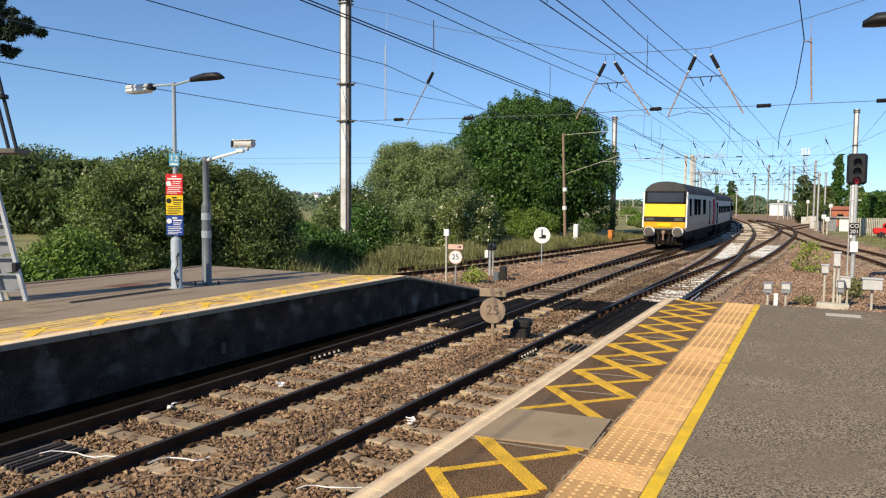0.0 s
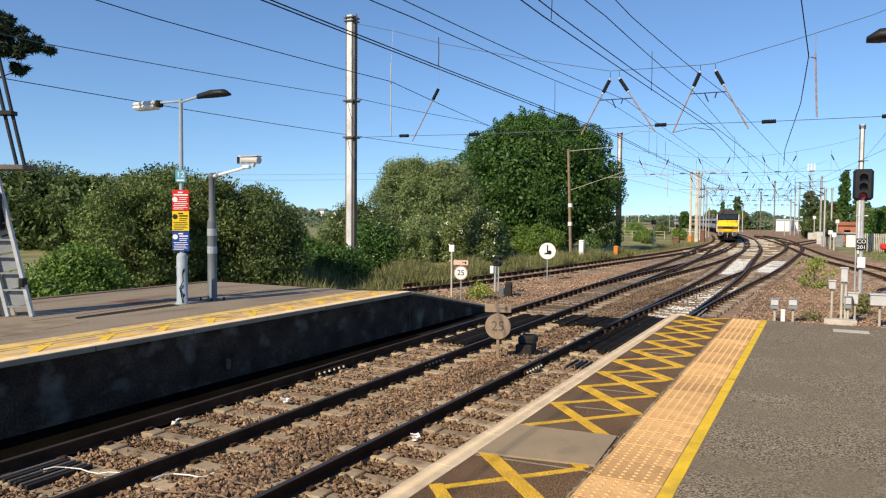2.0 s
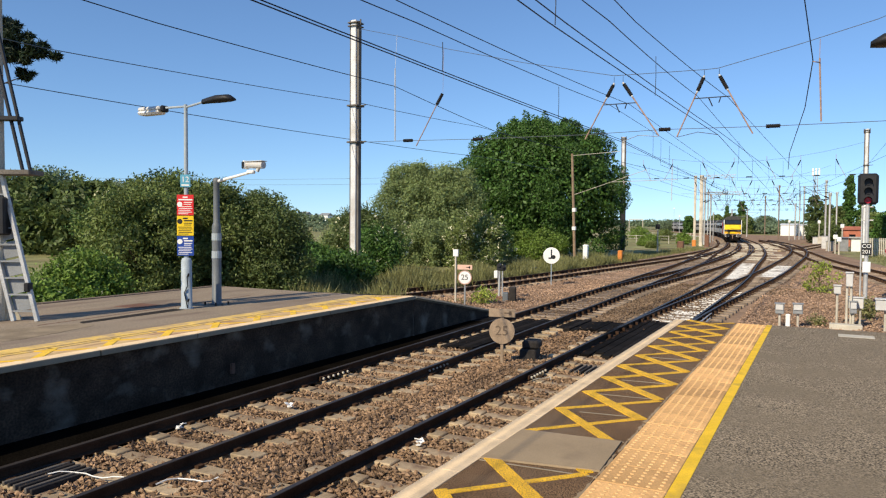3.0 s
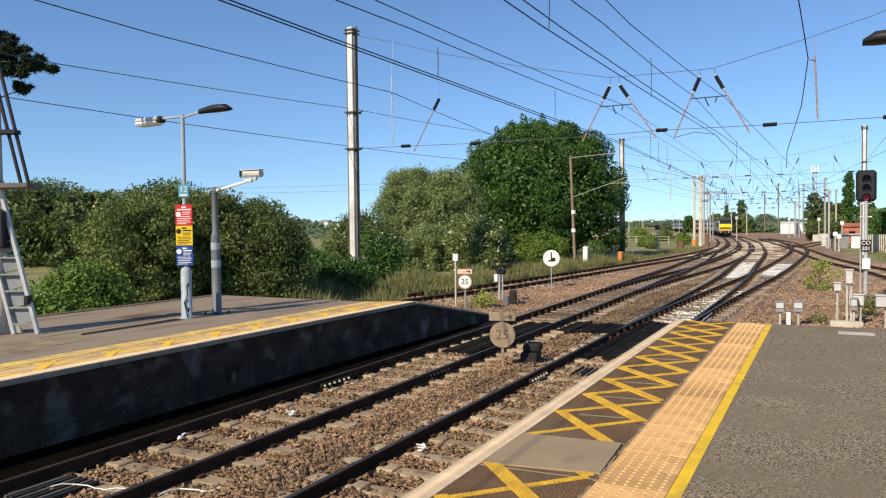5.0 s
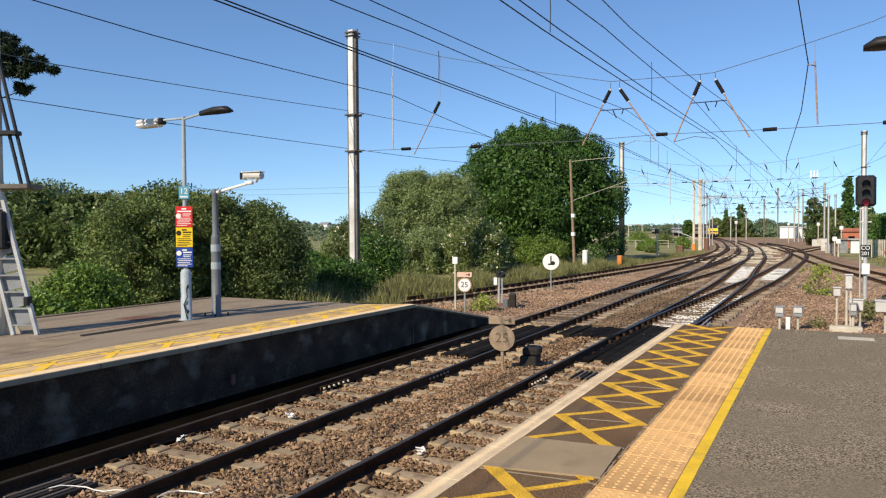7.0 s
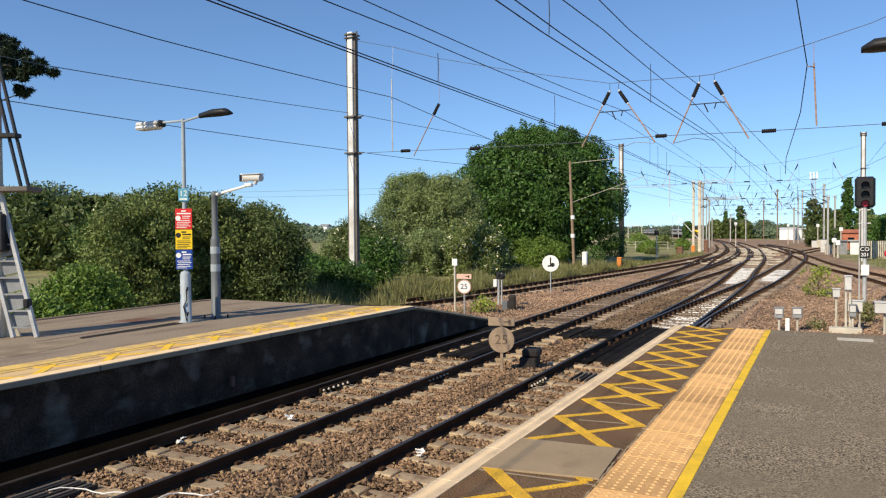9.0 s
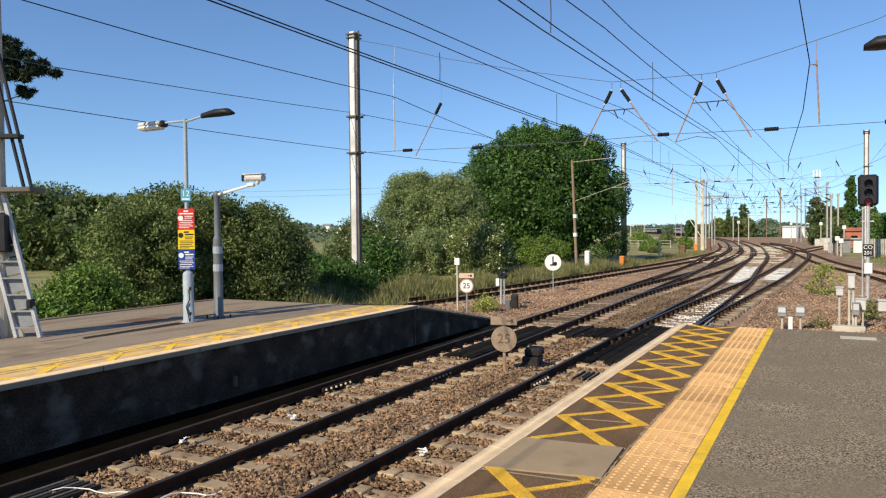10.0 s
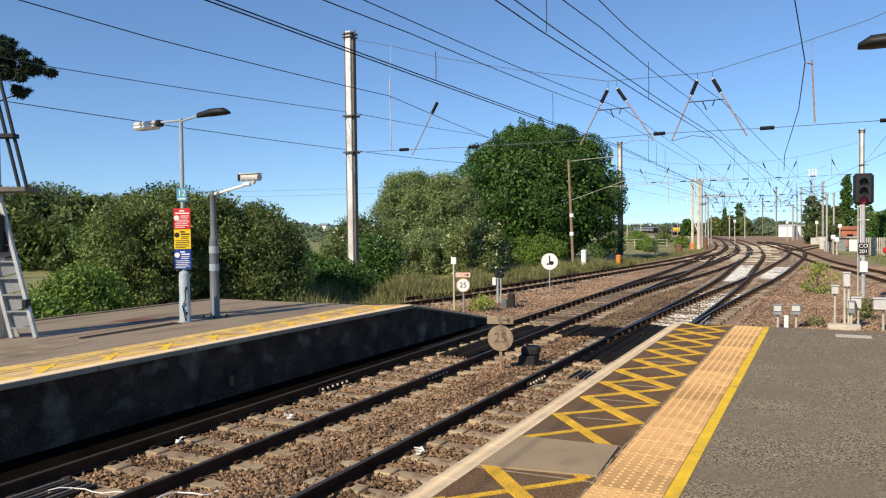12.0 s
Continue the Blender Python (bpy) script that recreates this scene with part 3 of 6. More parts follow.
def far_platform():
    ob = thing("platform_far", "opposite station platform with dark sooty wall", "platform", kind="structure")
    bm = bmesh.new()
    slab(bm, [(-10.38, -25), (-10.38, 15.55), (-12, 15.5), (-15.3, 15.5), (-15.62, 15.2), (-15.62, -25)], -0.3, PZ)
    part("surface", bm, M_ASPHALT_L, ob, "pinkish grey worn asphalt")
    bm = bmesh.new()
    slab(bm, [(-9.52, -25), (-9.52, 16.1), (-10.38, 15.6), (-10.38, -25)], -0.3, PZ - 0.003)
    part("edge_strip", bm, M_HATCH_BED, ob, "dusty strip under yellow hatching")
    bm = bmesh.new()
    box(bm, -9.75, -9.42, -25, 16.2, -0.3, PZ - 0.085)
    # shallow piers and a string course break up the wall
    part("brick_wall", bm, M_BRICK, ob, "sooty dark brick platform wall")
    bm = bmesh.new()
    box(bm, -9.45, -9.405, -25, 16.1, 0.5, 0.58)
    part("string_course", bm, M_BRICK, ob)
    bm = bmesh.new()
    box(bm, -9.45, -9.37, 9.6, 9.69, 0.05, 0.24, 0.01)
    part("wall_bracket", bm, M_RUST_DULL, ob)
    cop = bmesh.new()
    box(cop, -9.54, -9.3, 0.008, 1.822, PZ - 0.08, PZ + 0.002, 0.006)
    me = shaped(cop, "coping_stone", M_COPING)
    for i in range(-6, 9):
        o = new("coping_stone", me)
        o.parent = ob
        o.matrix_basis = pose(-0.004 * abs(i % 3 - 1), -0.4 + i * 1.83, 0)
    bm = bmesh.new()
    box(bm, -9.53, -9.31, -25, 16.0, PZ, PZ + 0.006)
    part("white_line", bm, M_WHITE, ob)
    bm = bmesh.new()
    box(bm, -10.5, -10.17, -25, 15.55, PZ - 0.01, PZ + 0.005)
    part("yellow_line", bm, M_HATCH_L, ob, "faded yellow border line")
    bm = bmesh.new()
    box(bm, -10.12, -10.02, -25, 15.6, PZ - 0.01, PZ + 0.004)
    part("yellow_line", bm, M_HATCH_L, ob, "faded yellow border line")
    for i in range(-3, 9):
        y = 6.05 + i * 1.08
        for a, b, z, w in (((-9.5, y), (-10.03, y + 0.62), 0.004, 0.06), ((-9.5, y + 0.95), (-10.03, y + 0.33), 0.007, 0.03)):
            n = Vector((-(b[1] - a[1]), b[0] - a[0])).normalized() * w
            bm = bmesh.new()
            slab(bm, [(a[0] - n.x, a[1] - n.y), (b[0] - n.x, b[1] - n.y), (b[0] + n.x, b[1] + n.y), (a[0] + n.x, a[1] + n.y)], PZ - 0.02, PZ + z)
            part("hatch_stroke", bm, M_STROKE_L, ob)
    # ramp down to the dark boards
    bm = bmesh.new()
    vs = [bm.verts.new(p) for p in ((-9.4, 16.1, -0.3), (-9.4, 20.9, -0.3), (-12.2, 20.9, -0.3), (-12.2, 15.6, -0.3),
                                    (-9.4, 16.1, PZ - 0.01), (-9.4, 20.9, 0.02), (-12.2, 20.9, 0.0), (-12.2, 15.6, PZ - 0.01))]
    for f in ((0, 1, 5, 4), (1, 2, 6, 5), (2, 3, 7, 6), (3, 0, 4, 7), (4, 5, 6, 7), (3, 2, 1, 0)):
        bm.faces.new([vs[k] for k in f])
    bmesh.ops.recalc_face_normals(bm, faces=bm.faces)
    bm.faces.ensure_lookup_table()
    bm.faces[0].material_index = 1
    part("ramp", bm, [M_RAMP, M_BRICK], ob, "sloping end ramp")
    bm = bmesh.new()
    rod(bm, (-9.38, 16.15, PZ - 0.05), (-9.38, 20.9, 0.0), 0.05, 0.05, 4)
    part("ramp_kerb", bm, M_COPING, ob)
    bm = bmesh.new()
    slab(bm, [(-12.5, 6.9), (-12.42, 7.4), (-12.02, 8.55), (-11.6, 8.5), (-11.35, 7.7), (-11.2, 6.95), (-11.3, 6.0), (-12.4, 6.0)], PZ - 0.02, PZ + 0.004)
    part("sandy_patch", bm, M_SAND, ob, "sandy worn patch of asphalt")
    # thin dark slab that paints a shadow up to the lamp base
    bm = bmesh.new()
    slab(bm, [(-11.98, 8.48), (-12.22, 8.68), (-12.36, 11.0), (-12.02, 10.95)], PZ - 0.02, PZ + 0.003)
    part("tar_strip", bm, M_SHADOW_BAND, ob, "shadow painted as a dark band on the asphalt")
    for k in range(22):
        bm = bmesh.new()
        box(bm, -15.62, -15.48, -4.5 + k * 0.91, -3.6 + k * 0.91, PZ - 0.05, PZ + 0.03, 0.01)
        part("edging_stone", bm, M_RAMP, ob)
    bm = bmesh.new()
    box(bm, -13.77, -13.07, 10.60, 11.30, PZ - 0.01, PZ + 0.006)
    part("drain_cover", bm, M_RUST_DULL, ob, "rusty square inspection cover")
    for (xa, ya), (xb, yb) in ((((-12.44, 7.98), (-12.62, 10.76)), ((-12.62, 10.76), (-12.96, 13.95)))):
        bm = bmesh.new()
        n = Vector((-(yb - ya), xb - xa)).normalized() * 0.022
        slab(bm, [(xa - n.x, ya - n.y), (xb - n.x, yb - n.y), (xb + n.x, yb + n.y), (xa + n.x, ya + n.y)], PZ - 0.02, PZ + 0.003)
        part("repair_joint", bm, M_RUST_DULL, ob, "thin red-brown repair joint")



near_platform()
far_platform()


def cess_and_shade_boards():
    # strip whose near-black colour carries the shade between wall and rail
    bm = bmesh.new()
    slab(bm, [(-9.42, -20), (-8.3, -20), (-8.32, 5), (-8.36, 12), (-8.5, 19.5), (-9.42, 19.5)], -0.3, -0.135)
    part("dark_cess", bm, M_CESS_SHADE, label="oily cess with painted shade along the platform wall", kind="structure")["category"] = "ground"
    # added boards, laid out to cover the area of a cast shadow
    ob = thing("barrow_crossing", "near-black boards that stand in for a shadow across the tracks", "crossing", kind="structure")
    rng = random.Random(8)
    for x0, x1, y0, y1 in ((-9.4, -8.5, 15.4, 21.2), (-8.13, -6.95, 15.3, 20.8), (-6.7, -5.15, 19.3, 21.4), (-4.86, -3.6, 15.9, 22.2), (-3.3, -2.75, 15.9, 22.0)):
        x = x0
        while x < x1 - 0.1:
            bm = bmesh.new()
            box(bm, x, x + 0.21, y0 + rng.uniform(-0.25, 0.25), y1 + rng.uniform(-0.2, 0.2), -0.3, -0.125 + rng.uniform(-0.02, 0.015), 0.01)
            part("board", bm, M_SHADE_BOARD, ob)
            x += 0.225


cess_and_shade_boards()


# ---- the train ----
def body_section(w, z0, z1, roof):
    """Half outline of a coach: tumblehome sides and an arched roof."""
    side = [(w * 0.95, z0), (w, z0 + 0.45), (w, z0 + 1.25), (w * 0.965, z1)]
    arch = [(w * 0.965 * math.cos(q) ** 0.8, z1 + (roof - z1) * math.sin(q)) for q in (radians(12 * k) for k in range(1, 8))]
    return side + [p for p in arch if p[0] > 0.05] + [(0.0, roof)]


def shell(bm, section, y0, y1, nose=0.0):
    half = section
    outline = half + [(-x, z) for x, z in half[-2::-1]]
    ends = []
    for y in (y0, y1):
        ends.append([bm.verts.new((x, y + (nose * (z - 2.2) if (y == y0 and z > 2.2) else 0), z)) for x, z in outline])
    a, b = ends
    k = len(outline)
    roof_from, roof_to = 3, k - 4
    for i in range(k - 1):
        f = bm.faces.new((a[i], b[i], b[i + 1], a[i + 1]))
        f.material_index = 1 if roof_from <= i < roof_to else 0
    bm.faces.new(a)
    bm.faces.new(b[::-1])
    bm.faces.new((a[0], a[-1], b[-1], b[0]))
    bmesh.ops.recalc_face_normals(bm, faces=bm.faces)


def bogie(parent, y):
    ob = new("bogie")
    ob.parent = parent
    ob.matrix_basis = pose(0, y, 0)
    bm = bmesh.new()
    for s in (-1, 1):
        box(bm, s * 1.0 - 0.06, s * 1.0 + 0.06, -1.6, 1.6, 0.42, 0.62, 0.02)
        for e in (-1.3, 1.3):
            box(bm, s * 1.03 - 0.1, s * 1.03 + 0.1, e - 0.18, e + 0.18, 0.32, 0.6, 0.02)
    box(bm, -1.0, 1.0, -0.3, 0.3, 0.45, 0.75, 0.03)
    part("bogie_frame", bm, M_UNDER, ob)
    for e in (-1.3, 1.3):
        bm = bmesh.new()
        for s in (-0.75, 0.75):
            rod(bm, (s - 0.06, e, 0.46), (s + 0.06, e, 0.46), 0.457, 0.457, 20)
        rod(bm, (-0.75, e, 0.46), (0.75, e, 0.46), 0.08)
        part("wheelset", bm, M_UNDER, ob)
    return ob


def buffer_at(parent, x, y):
    bm = bmesh.new()
    rod(bm, (x, y, 1.05), (x, y - 0.45, 1.05), 0.12, 0.1, 12)
    lathe(bm, [(0.1, 0), (0.26, 0.03), (0.28, 0.07), (0.24, 0.1)], 18, Matrix.Translation((x, y - 0.43, 1.05)) @ pose(0, 0, 0, 90))
    part("buffer", bm, M_BUFFER, parent, "grey oval buffer with a pale rim")
    bm = bmesh.new()
    lathe(bm, [(0.2, 0), (0.31, 0.0), (0.31, 0.03), (0.2, 0.03)], 20, Matrix.Translation((x, y - 0.42, 1.05)) @ pose(0, 0, 0, 90))
    box(bm, x - 0.3, x + 0.3, y - 0.1, y + 0.02, 0.8, 1.28, 0.1)
    part("buffer_housing", bm, M_WHITE_PAINT, parent, "pale rounded buffer surround")


def driving_trailer():
    ob = thing("driving_trailer", "silver driving van trailer with a bright yellow cab end", "train", group="train")
    w, L = 1.36, 18.8
    bm = bmesh.new()
    shell(bm, body_section(w, 1.05, 3.44, 4.22), -L / 2, L / 2, 0.22)
    part("body", bm, [M_SILVER_SHADED, M_TRAIN_ROOF], ob)
    y = -L / 2

    def face(name, x0, x1, z0, z1, material, proud, label="", bevel=0.02):
        bm = bmesh.new()
        vs = box(bm, x0, x1, -0.04, 0, z0, z1, bevel)
        for v in bm.verts:
            v.co.y += y - proud + (0.22 * (v.co.z - 2.2) if v.co.z > 2.2 else 0)
        return part(name, bm, material, ob, label)

    face("yellow_panel", -1.26, 1.26, 1.99, 2.8, M_TRAIN_YELLOW, 0.01, "bright yellow warning panel")
    face("windscreen", -1.15, 1.15, 2.87, 3.56, M_SCREEN, 0.03, "wide dark windscreen", 0.05)
    face("windscreen_surround", -1.25, 1.25, 2.82, 3.63, M_UNDER, 0.0, "", 0.05)
    face("light_band", -1.26, 1.26, 1.68, 1.98, M_LENS, 0.03, "dark band that holds the lamps")
    for s in (-1, 1):
        face("headlight_cluster", s * 0.88 - 0.27, s * 0.88 + 0.27, 1.74, 1.92, M_BUFFER, 0.06, "unlit lamp cluster")
        face("corner_pillar", s * 1.32 - 0.05, s * 1.32 + 0.05, 1.3, 3.56, M_WHITE_PAINT, 0.012, "white corner pillar")
    face("lower_panel", -1.26, 1.26, 1.28, 1.67, M_TRAIN_AMBER, 0.01, "dirty amber lower panel")
    face("coupling_board", -0.42, 0.42, 1.36, 1.6, M_TRAIN_YELLOW, 0.05)
    face("buffer_beam", -1.3, 1.3, 0.85, 1.21, M_UNDER, 0.0, "grimy buffer beam")
    bm = bmesh.new()
    half = body_section(w * 1.004, 1.05, 3.44, 4.23)[3:]
    outline = half + [(-x, z) for x, z in half[-2::-1]]
    rings = [[bm.verts.new((x, y + 0.22 * (z - 2.2) + dy, z)) for x, z in outline] for dy in (-0.03, 0.3)]
    n = len(outline)
    for k in range(n - 1):
        bm.faces.new((rings[0][k], rings[1][k], rings[1][k + 1], rings[0][k + 1]))
    bm.faces.new(rings[0])
    bm.faces.new(rings[1][::-1])
    bmesh.ops.recalc_face_normals(bm, faces=bm.faces)
    part("roof_dome", bm, M_TRAIN_ROOF, ob, "dark rounded roof front")
    for s in (-1, 1):
        buffer_at(ob, s * 0.87, y - 0.05)
    bm = bmesh.new()
    box(bm, -0.1, 0.1, y - 0.35, y, 0.92, 1.12, 0.03)
    rod(bm, (0, y - 0.3, 1.0), (0, y - 0.36, 0.55), 0.05)
    part("coupling_hook", bm, M_RUST, ob, "rusty screw coupling")
    for s in (-0.6, -0.35, 0.35, 0.6):
        bm = bmesh.new()
        rod(bm, (s, y - 0.06, 1.0), (s * 0.9, y - 0.16, 0.45), 0.03)
        part("brake_hose", bm, M_DARK, ob)
    bm = bmesh.new()
    box(bm, -1.15, 1.15, y + 0.05, y + 0.14, 0.22, 0.6, 0.03)
    box(bm, -1.25, 1.25, y + 0.1, L / 2 - 0.1, 0.55, 1.06, 0.04)
    box(bm, -1.28, 1.28, -4.2, 4.2, 0.25, 1.0, 0.06)
    part("underframe", bm, M_UNDER, ob)
    for s in (-1, 1):
        for yy, ww, z0, z1 in ((-7.6, 0.9, 2.0, 3.15), (-4.7, 1.6, 2.05, 3.15), (-2.6, 1.6, 2.05, 3.15), (0.9, 1.8, 2.05, 3.15), (5.1, 0.6, 1.2, 3.1)):
            bm = bmesh.new()
            box(bm, s * 1.34 - 0.03, s * 1.34 + 0.03, yy - ww / 2, yy + ww / 2, z0, z1, 0.02)
            part("side_window", bm, M_GLASS, ob)
        for yy in (8.5,):
            bm = bmesh.new()
            box(bm, s * 1.35 - 0.035, s * 1.35 + 0.035, yy - 0.6, yy + 0.6, 1.15, 3.25, 0.03)
            part("door", bm, M_TRAIN_RED, ob, "red side door")
    for yy in (-6.2, 6.2):
        bogie(ob, yy)
    return ob


def coach():
    ob = thing("passenger_coach", "silver-grey passenger coach with a dark window row", "train", group="train")
    w, L = 1.36, 23.0
    bm = bmesh.new()
    shell(bm, body_section(w, 1.05, 3.15, 3.95), -L / 2, L / 2)
    part("body", bm, [M_SILVER_LIT, M_TRAIN_ROOF], ob)
    for s in (-1, 1):
        for i in range(8):
            yy = -7.9 + i * 2.26
            bm = bmesh.new()
            box(bm, s * 1.345 - 0.03, s * 1.345 + 0.03, yy - 0.85, yy + 0.85, 2.0, 2.65, 0.03)
            part("window", bm, M_GLASS, ob)
        for yy in (-10.4, 10.4):
            bm = bmesh.new()
            box(bm, s * 1.35 - 0.035, s * 1.35 + 0.035, yy - 0.42, yy + 0.42, 1.15, 3.0, 0.03)
            part("door", bm, M_GLASS, ob)
    bm = bmesh.new()
    box(bm, -1.25, 1.25, -L / 2 + 0.2, L / 2 - 0.2, 0.55, 1.06, 0.04)
    box(bm, -1.28, 1.28, -5.5, 5.5, 0.28, 1.0, 0.06)
    box(bm, -0.45, 0.45, -L / 2 - 0.28, L / 2 + 0.28, 1.1, 3.1, 0.05)
    part("underframe", bm, M_UNDER, ob)
    for yy in (-8, 8):
        bogie(ob, yy)
    return ob


TRAIN = [(driving_trailer(), 9.4)]
first = coach()
for i in range(8):
    TRAIN.append((first if i == 0 else copy_thing(first, Matrix()), 18.8 + 0.3 + 11.5 + i * 23.5))


# ---- overhead line ----
def wire(name, pts, r, material, label, parent=None, group="overhead wires"):
    """A thin round wire through points."""
    p = np.array(pts, float)
    d = np.gradient(p, axis=0)
    d /= np.linalg.norm(d, axis=1)[:, None]
    a = np.cross(d, (0.3, 0.2, 1.0))
    a /= np.linalg.norm(a, axis=1)[:, None]
    b = np.cross(d, a)
    k = 5
    v = np.concatenate([p[:, None] + r * (a[:, None] * math.cos(q) + b[:, None] * math.sin(q)) for q in np.arange(k) * 2 * math.pi / k], 1).reshape(-1, 3)
    f = [(i * k + j, i * k + (j + 1) % k, (i + 1) * k + (j + 1) % k, (i + 1) * k + j) for i in range(len(p) - 1) for j in range(k)]
    if parent is not None:
        return raw(name, v, f, material, parent)
    return raw(name, v, f, material, None, label, "wire", "", group)


def sag(a, b, drop, n=12):
    a, b = np.array(a, float), np.array(b, float)
    return [tuple(a + (b - a) * u - np.array((0, 0, 4 * drop * u * (1 - u)))) for u in np.linspace(0, 1, n)]


def long_wire(name, posts, drop, r, material, label):
    pts = []
    for a, b in zip(posts, posts[1:]):
        pts += sag(a, b, drop)[:-1]
    return wire(name, pts + [posts[-1]], r, material, label)


# contact wires and the carrying wires above them, along the two running lines and beyond
OVER = [
    ("contact_wire", [(-4.2, -30, 6.1), (-4.2, 11.5, 6.12), (-3.84, 30, 6.28), (-5.1, 82, 6.1), (-9.5, 130, 6.0), (-18, 185, 6.0)], 0.02, 0.0115),
    ("contact_wire", [(-4.25, -30, 6.3), (-4.2, 12.4, 6.33), (-3.8, 30, 6.4), (-2.4, 82, 6.2), (-6.5, 130, 6.0)], 0.03, 0.0115),
    ("catenary_wire", [(-4.2, -30, 7.8), (-4.2, 0, 6.6), (-4.2, 15.3, 7.07), (-4.65, 30, 7.85), (-5.3, 82, 7.7), (-9.6, 130, 7.6), (-18, 185, 7.6)], 0.06, 0.0115),
    ("catenary_wire", [(-4.2, -30, 7.5), (-4.2, 17.6, 7.63), (-3.5, 30, 7.7), (-2.4, 82, 7.8), (-6.5, 130, 7.6)], 0.05, 0.0115),
    ("contact_wire", [(-7.5, -30, 6.0), (-7.5, 9.44, 6.0), (-7.59, 30, 6.18), (-9.2, 82, 6.1), (-14.2, 130, 6.0), (-22.6, 185, 6.0)], 0.02, 0.0115),
    ("contact_wire", [(-7.45, -30, 6.05), (-7.47, 9.6, 6.04), (-7.55, 30, 6.24), (-9.3, 82, 6.15), (-14.2, 130, 6.05), (-22.6, 185, 6.0)], 0.02, 0.0115),
    ("catenary_wire", [(-7.5, -30, 7.7), (-7.5, 0, 6.5), (-7.5, 12.85, 6.84), (-8.1, 30, 7.72), (-9.2, 82, 7.7), (-14.2, 130, 7.6), (-22.6, 185, 7.6)], 0.06, 0.011),
    ("catenary_wire", [(-7.5, -30, 7.6), (-7.5, 0, 6.9), (-7.5, 14.1, 7.14), (-7.3, 30, 7.7), (-9.0, 82, 7.8), (-14.0, 130, 7.7)], 0.05, 0.011),
    ("catenary_wire", [(-19.4, -30, 9.6), (-19.0, 16.3, 9.06), (-18.6, 30, 9.34), (-19.5, 45, 8.79), (-13, 82, 7.8), (-16, 130, 7.6)], 0.04, 0.017),
]
for name, posts, drop, r in OVER:
    long_wire(name, posts, drop, r, M_BLACK_WIRE, "dark overhead line wire above the track")
for posts in ([(-21, -30, 6.9), (-21, 12.9, 6.7), (-21.05, 30.3, 6.9), (-21, 44.6, 7.3), (-20.6, 82, 7.6), (-18, 125, 6.8)], [(-21, -30, 8.2), (-21, 13.8, 7.95), (-21.05, 30.3, 8.8), (-21, 44.6, 9.3), (-20.6, 82, 9.6), (-18, 125, 8.2)]):
    long_wire("feeder_wire", posts, 0.05, 0.014, M_THIN_WIRE, "thin grey feeder wire on the mast side")
long_wire("feeder_wire", [(3.4, -30, 8.2), (3.3, 80, 8.6), (1.5, 130, 8.0)], 0.4, 0.012, M_THIN_WIRE, "thin grey feeder wire on the mast side")
for pts in ([(-160, 95, 12.4), (-62, 105, 10.3), (-20.5, 82, 9.0)], [(-160, 95, 11.4), (-62, 105, 9.3), (-20.5, 82, 8.0)]):
    long_wire("power_line", pts, 0.6, 0.02, M_THIN_WIRE, "thin dark power line over the fields")


for x, y, z in ((-160, 95, 12.7), (-62, 105, 10.6)):
    ob = thing("power_pole", "far wooden power pole in the fields", "pole", pose(x, y, 0))
    bm = bmesh.new()
    rod(bm, (0, 0, -0.5), (0, 0, z), 0.16, 0.11)
    part("shaft", bm, M_WOOD_POLE, ob)
    bm = bmesh.new()
    box(bm, -0.08, 0.08, -0.8, 0.8, z - 0.4, z - 0.25, 0.02)
    part("cross_arm", bm, M_WOOD_POLE, ob)


for pts in ([(-2.4, 82, 6.2), (-5.5, 112, 6.1), (-10, 142, 6.0)], [(1.5, 60, 6.2), (-2.4, 88, 6.2), (-9, 125, 7.6)], [(-12, 60, 6.3), (-11.5, 82, 6.1), (-12.2, 108, 6.1), (-18, 150, 6.0)],
            [(-12, 60, 7.6), (-11.5, 82, 7.6), (-12.2, 108, 7.5), (-18, 150, 7.4)], [(6, 30, 7.6), (1, 82, 7.7), (-4, 125, 7.6), (-12, 165, 7.4)], [(-9.2, 82, 6.1), (-5, 125, 6.3), (1.5, 170, 6.5), (12, 230, 6.2)],
            [(-2.4, 82, 7.8), (1, 125, 7.7), (6, 180, 7.6)]):
    long_wire("junction_wire", pts, 0.12, 0.013, M_BLACK_WIRE, "dark overhead wire above the junction tracks")


def droppers():
    for x0, y, zt, zb in ((-4.25, 12, 6.9, 6.2), (-4.2, 20, 7.3, 6.25), (-7.5, 14, 6.7, 6.08), (-7.6, 22, 7.1, 6.12), (-8.0, 38, 7.5, 6.15), (-8.2, 41, 7.45, 6.15),
                          (-8.3, 44, 7.4, 6.14), (-4.5, 44, 7.5, 6.2), (-4.7, 55, 7.4, 6.15), (-8.6, 58, 7.4, 6.15), (-3.0, 60, 7.6, 6.2), (-8.9, 68, 7.5, 6.12)):
        wire("dropper_wire", [(x0, y, zt), (x0 + 0.01, y, (zt + zb) / 2), (x0, y, zb)], 0.009, M_BLACK_WIRE, "thin vertical dropper between overhead wires")


droppers()


def insulator(parent, a, b, r=0.085):
    """A ribbed insulator between two points."""
    a, b = Vector(a), Vector(b)
    L = (b - a).length
    prof = [(0.025, 0)]
    n = 8
    for i in range(n):
        z = L * (i + 0.5) / n
        prof += [(r * 0.78, z - L * 0.42 / n), (r * 0.92, z - L * 0.2 / n), (r * 0.92, z + L * 0.2 / n), (r * 0.78, z + L * 0.42 / n)]
    prof.append((0.025, L))
    bm = bmesh.new()
    lathe(bm, prof, 10, Matrix.Translation(a) @ (b - a).to_track_quat("Z", "Y").to_matrix().to_4x4())
    return part("insulator", bm, M_INSUL, parent, "ribbed dark insulator")


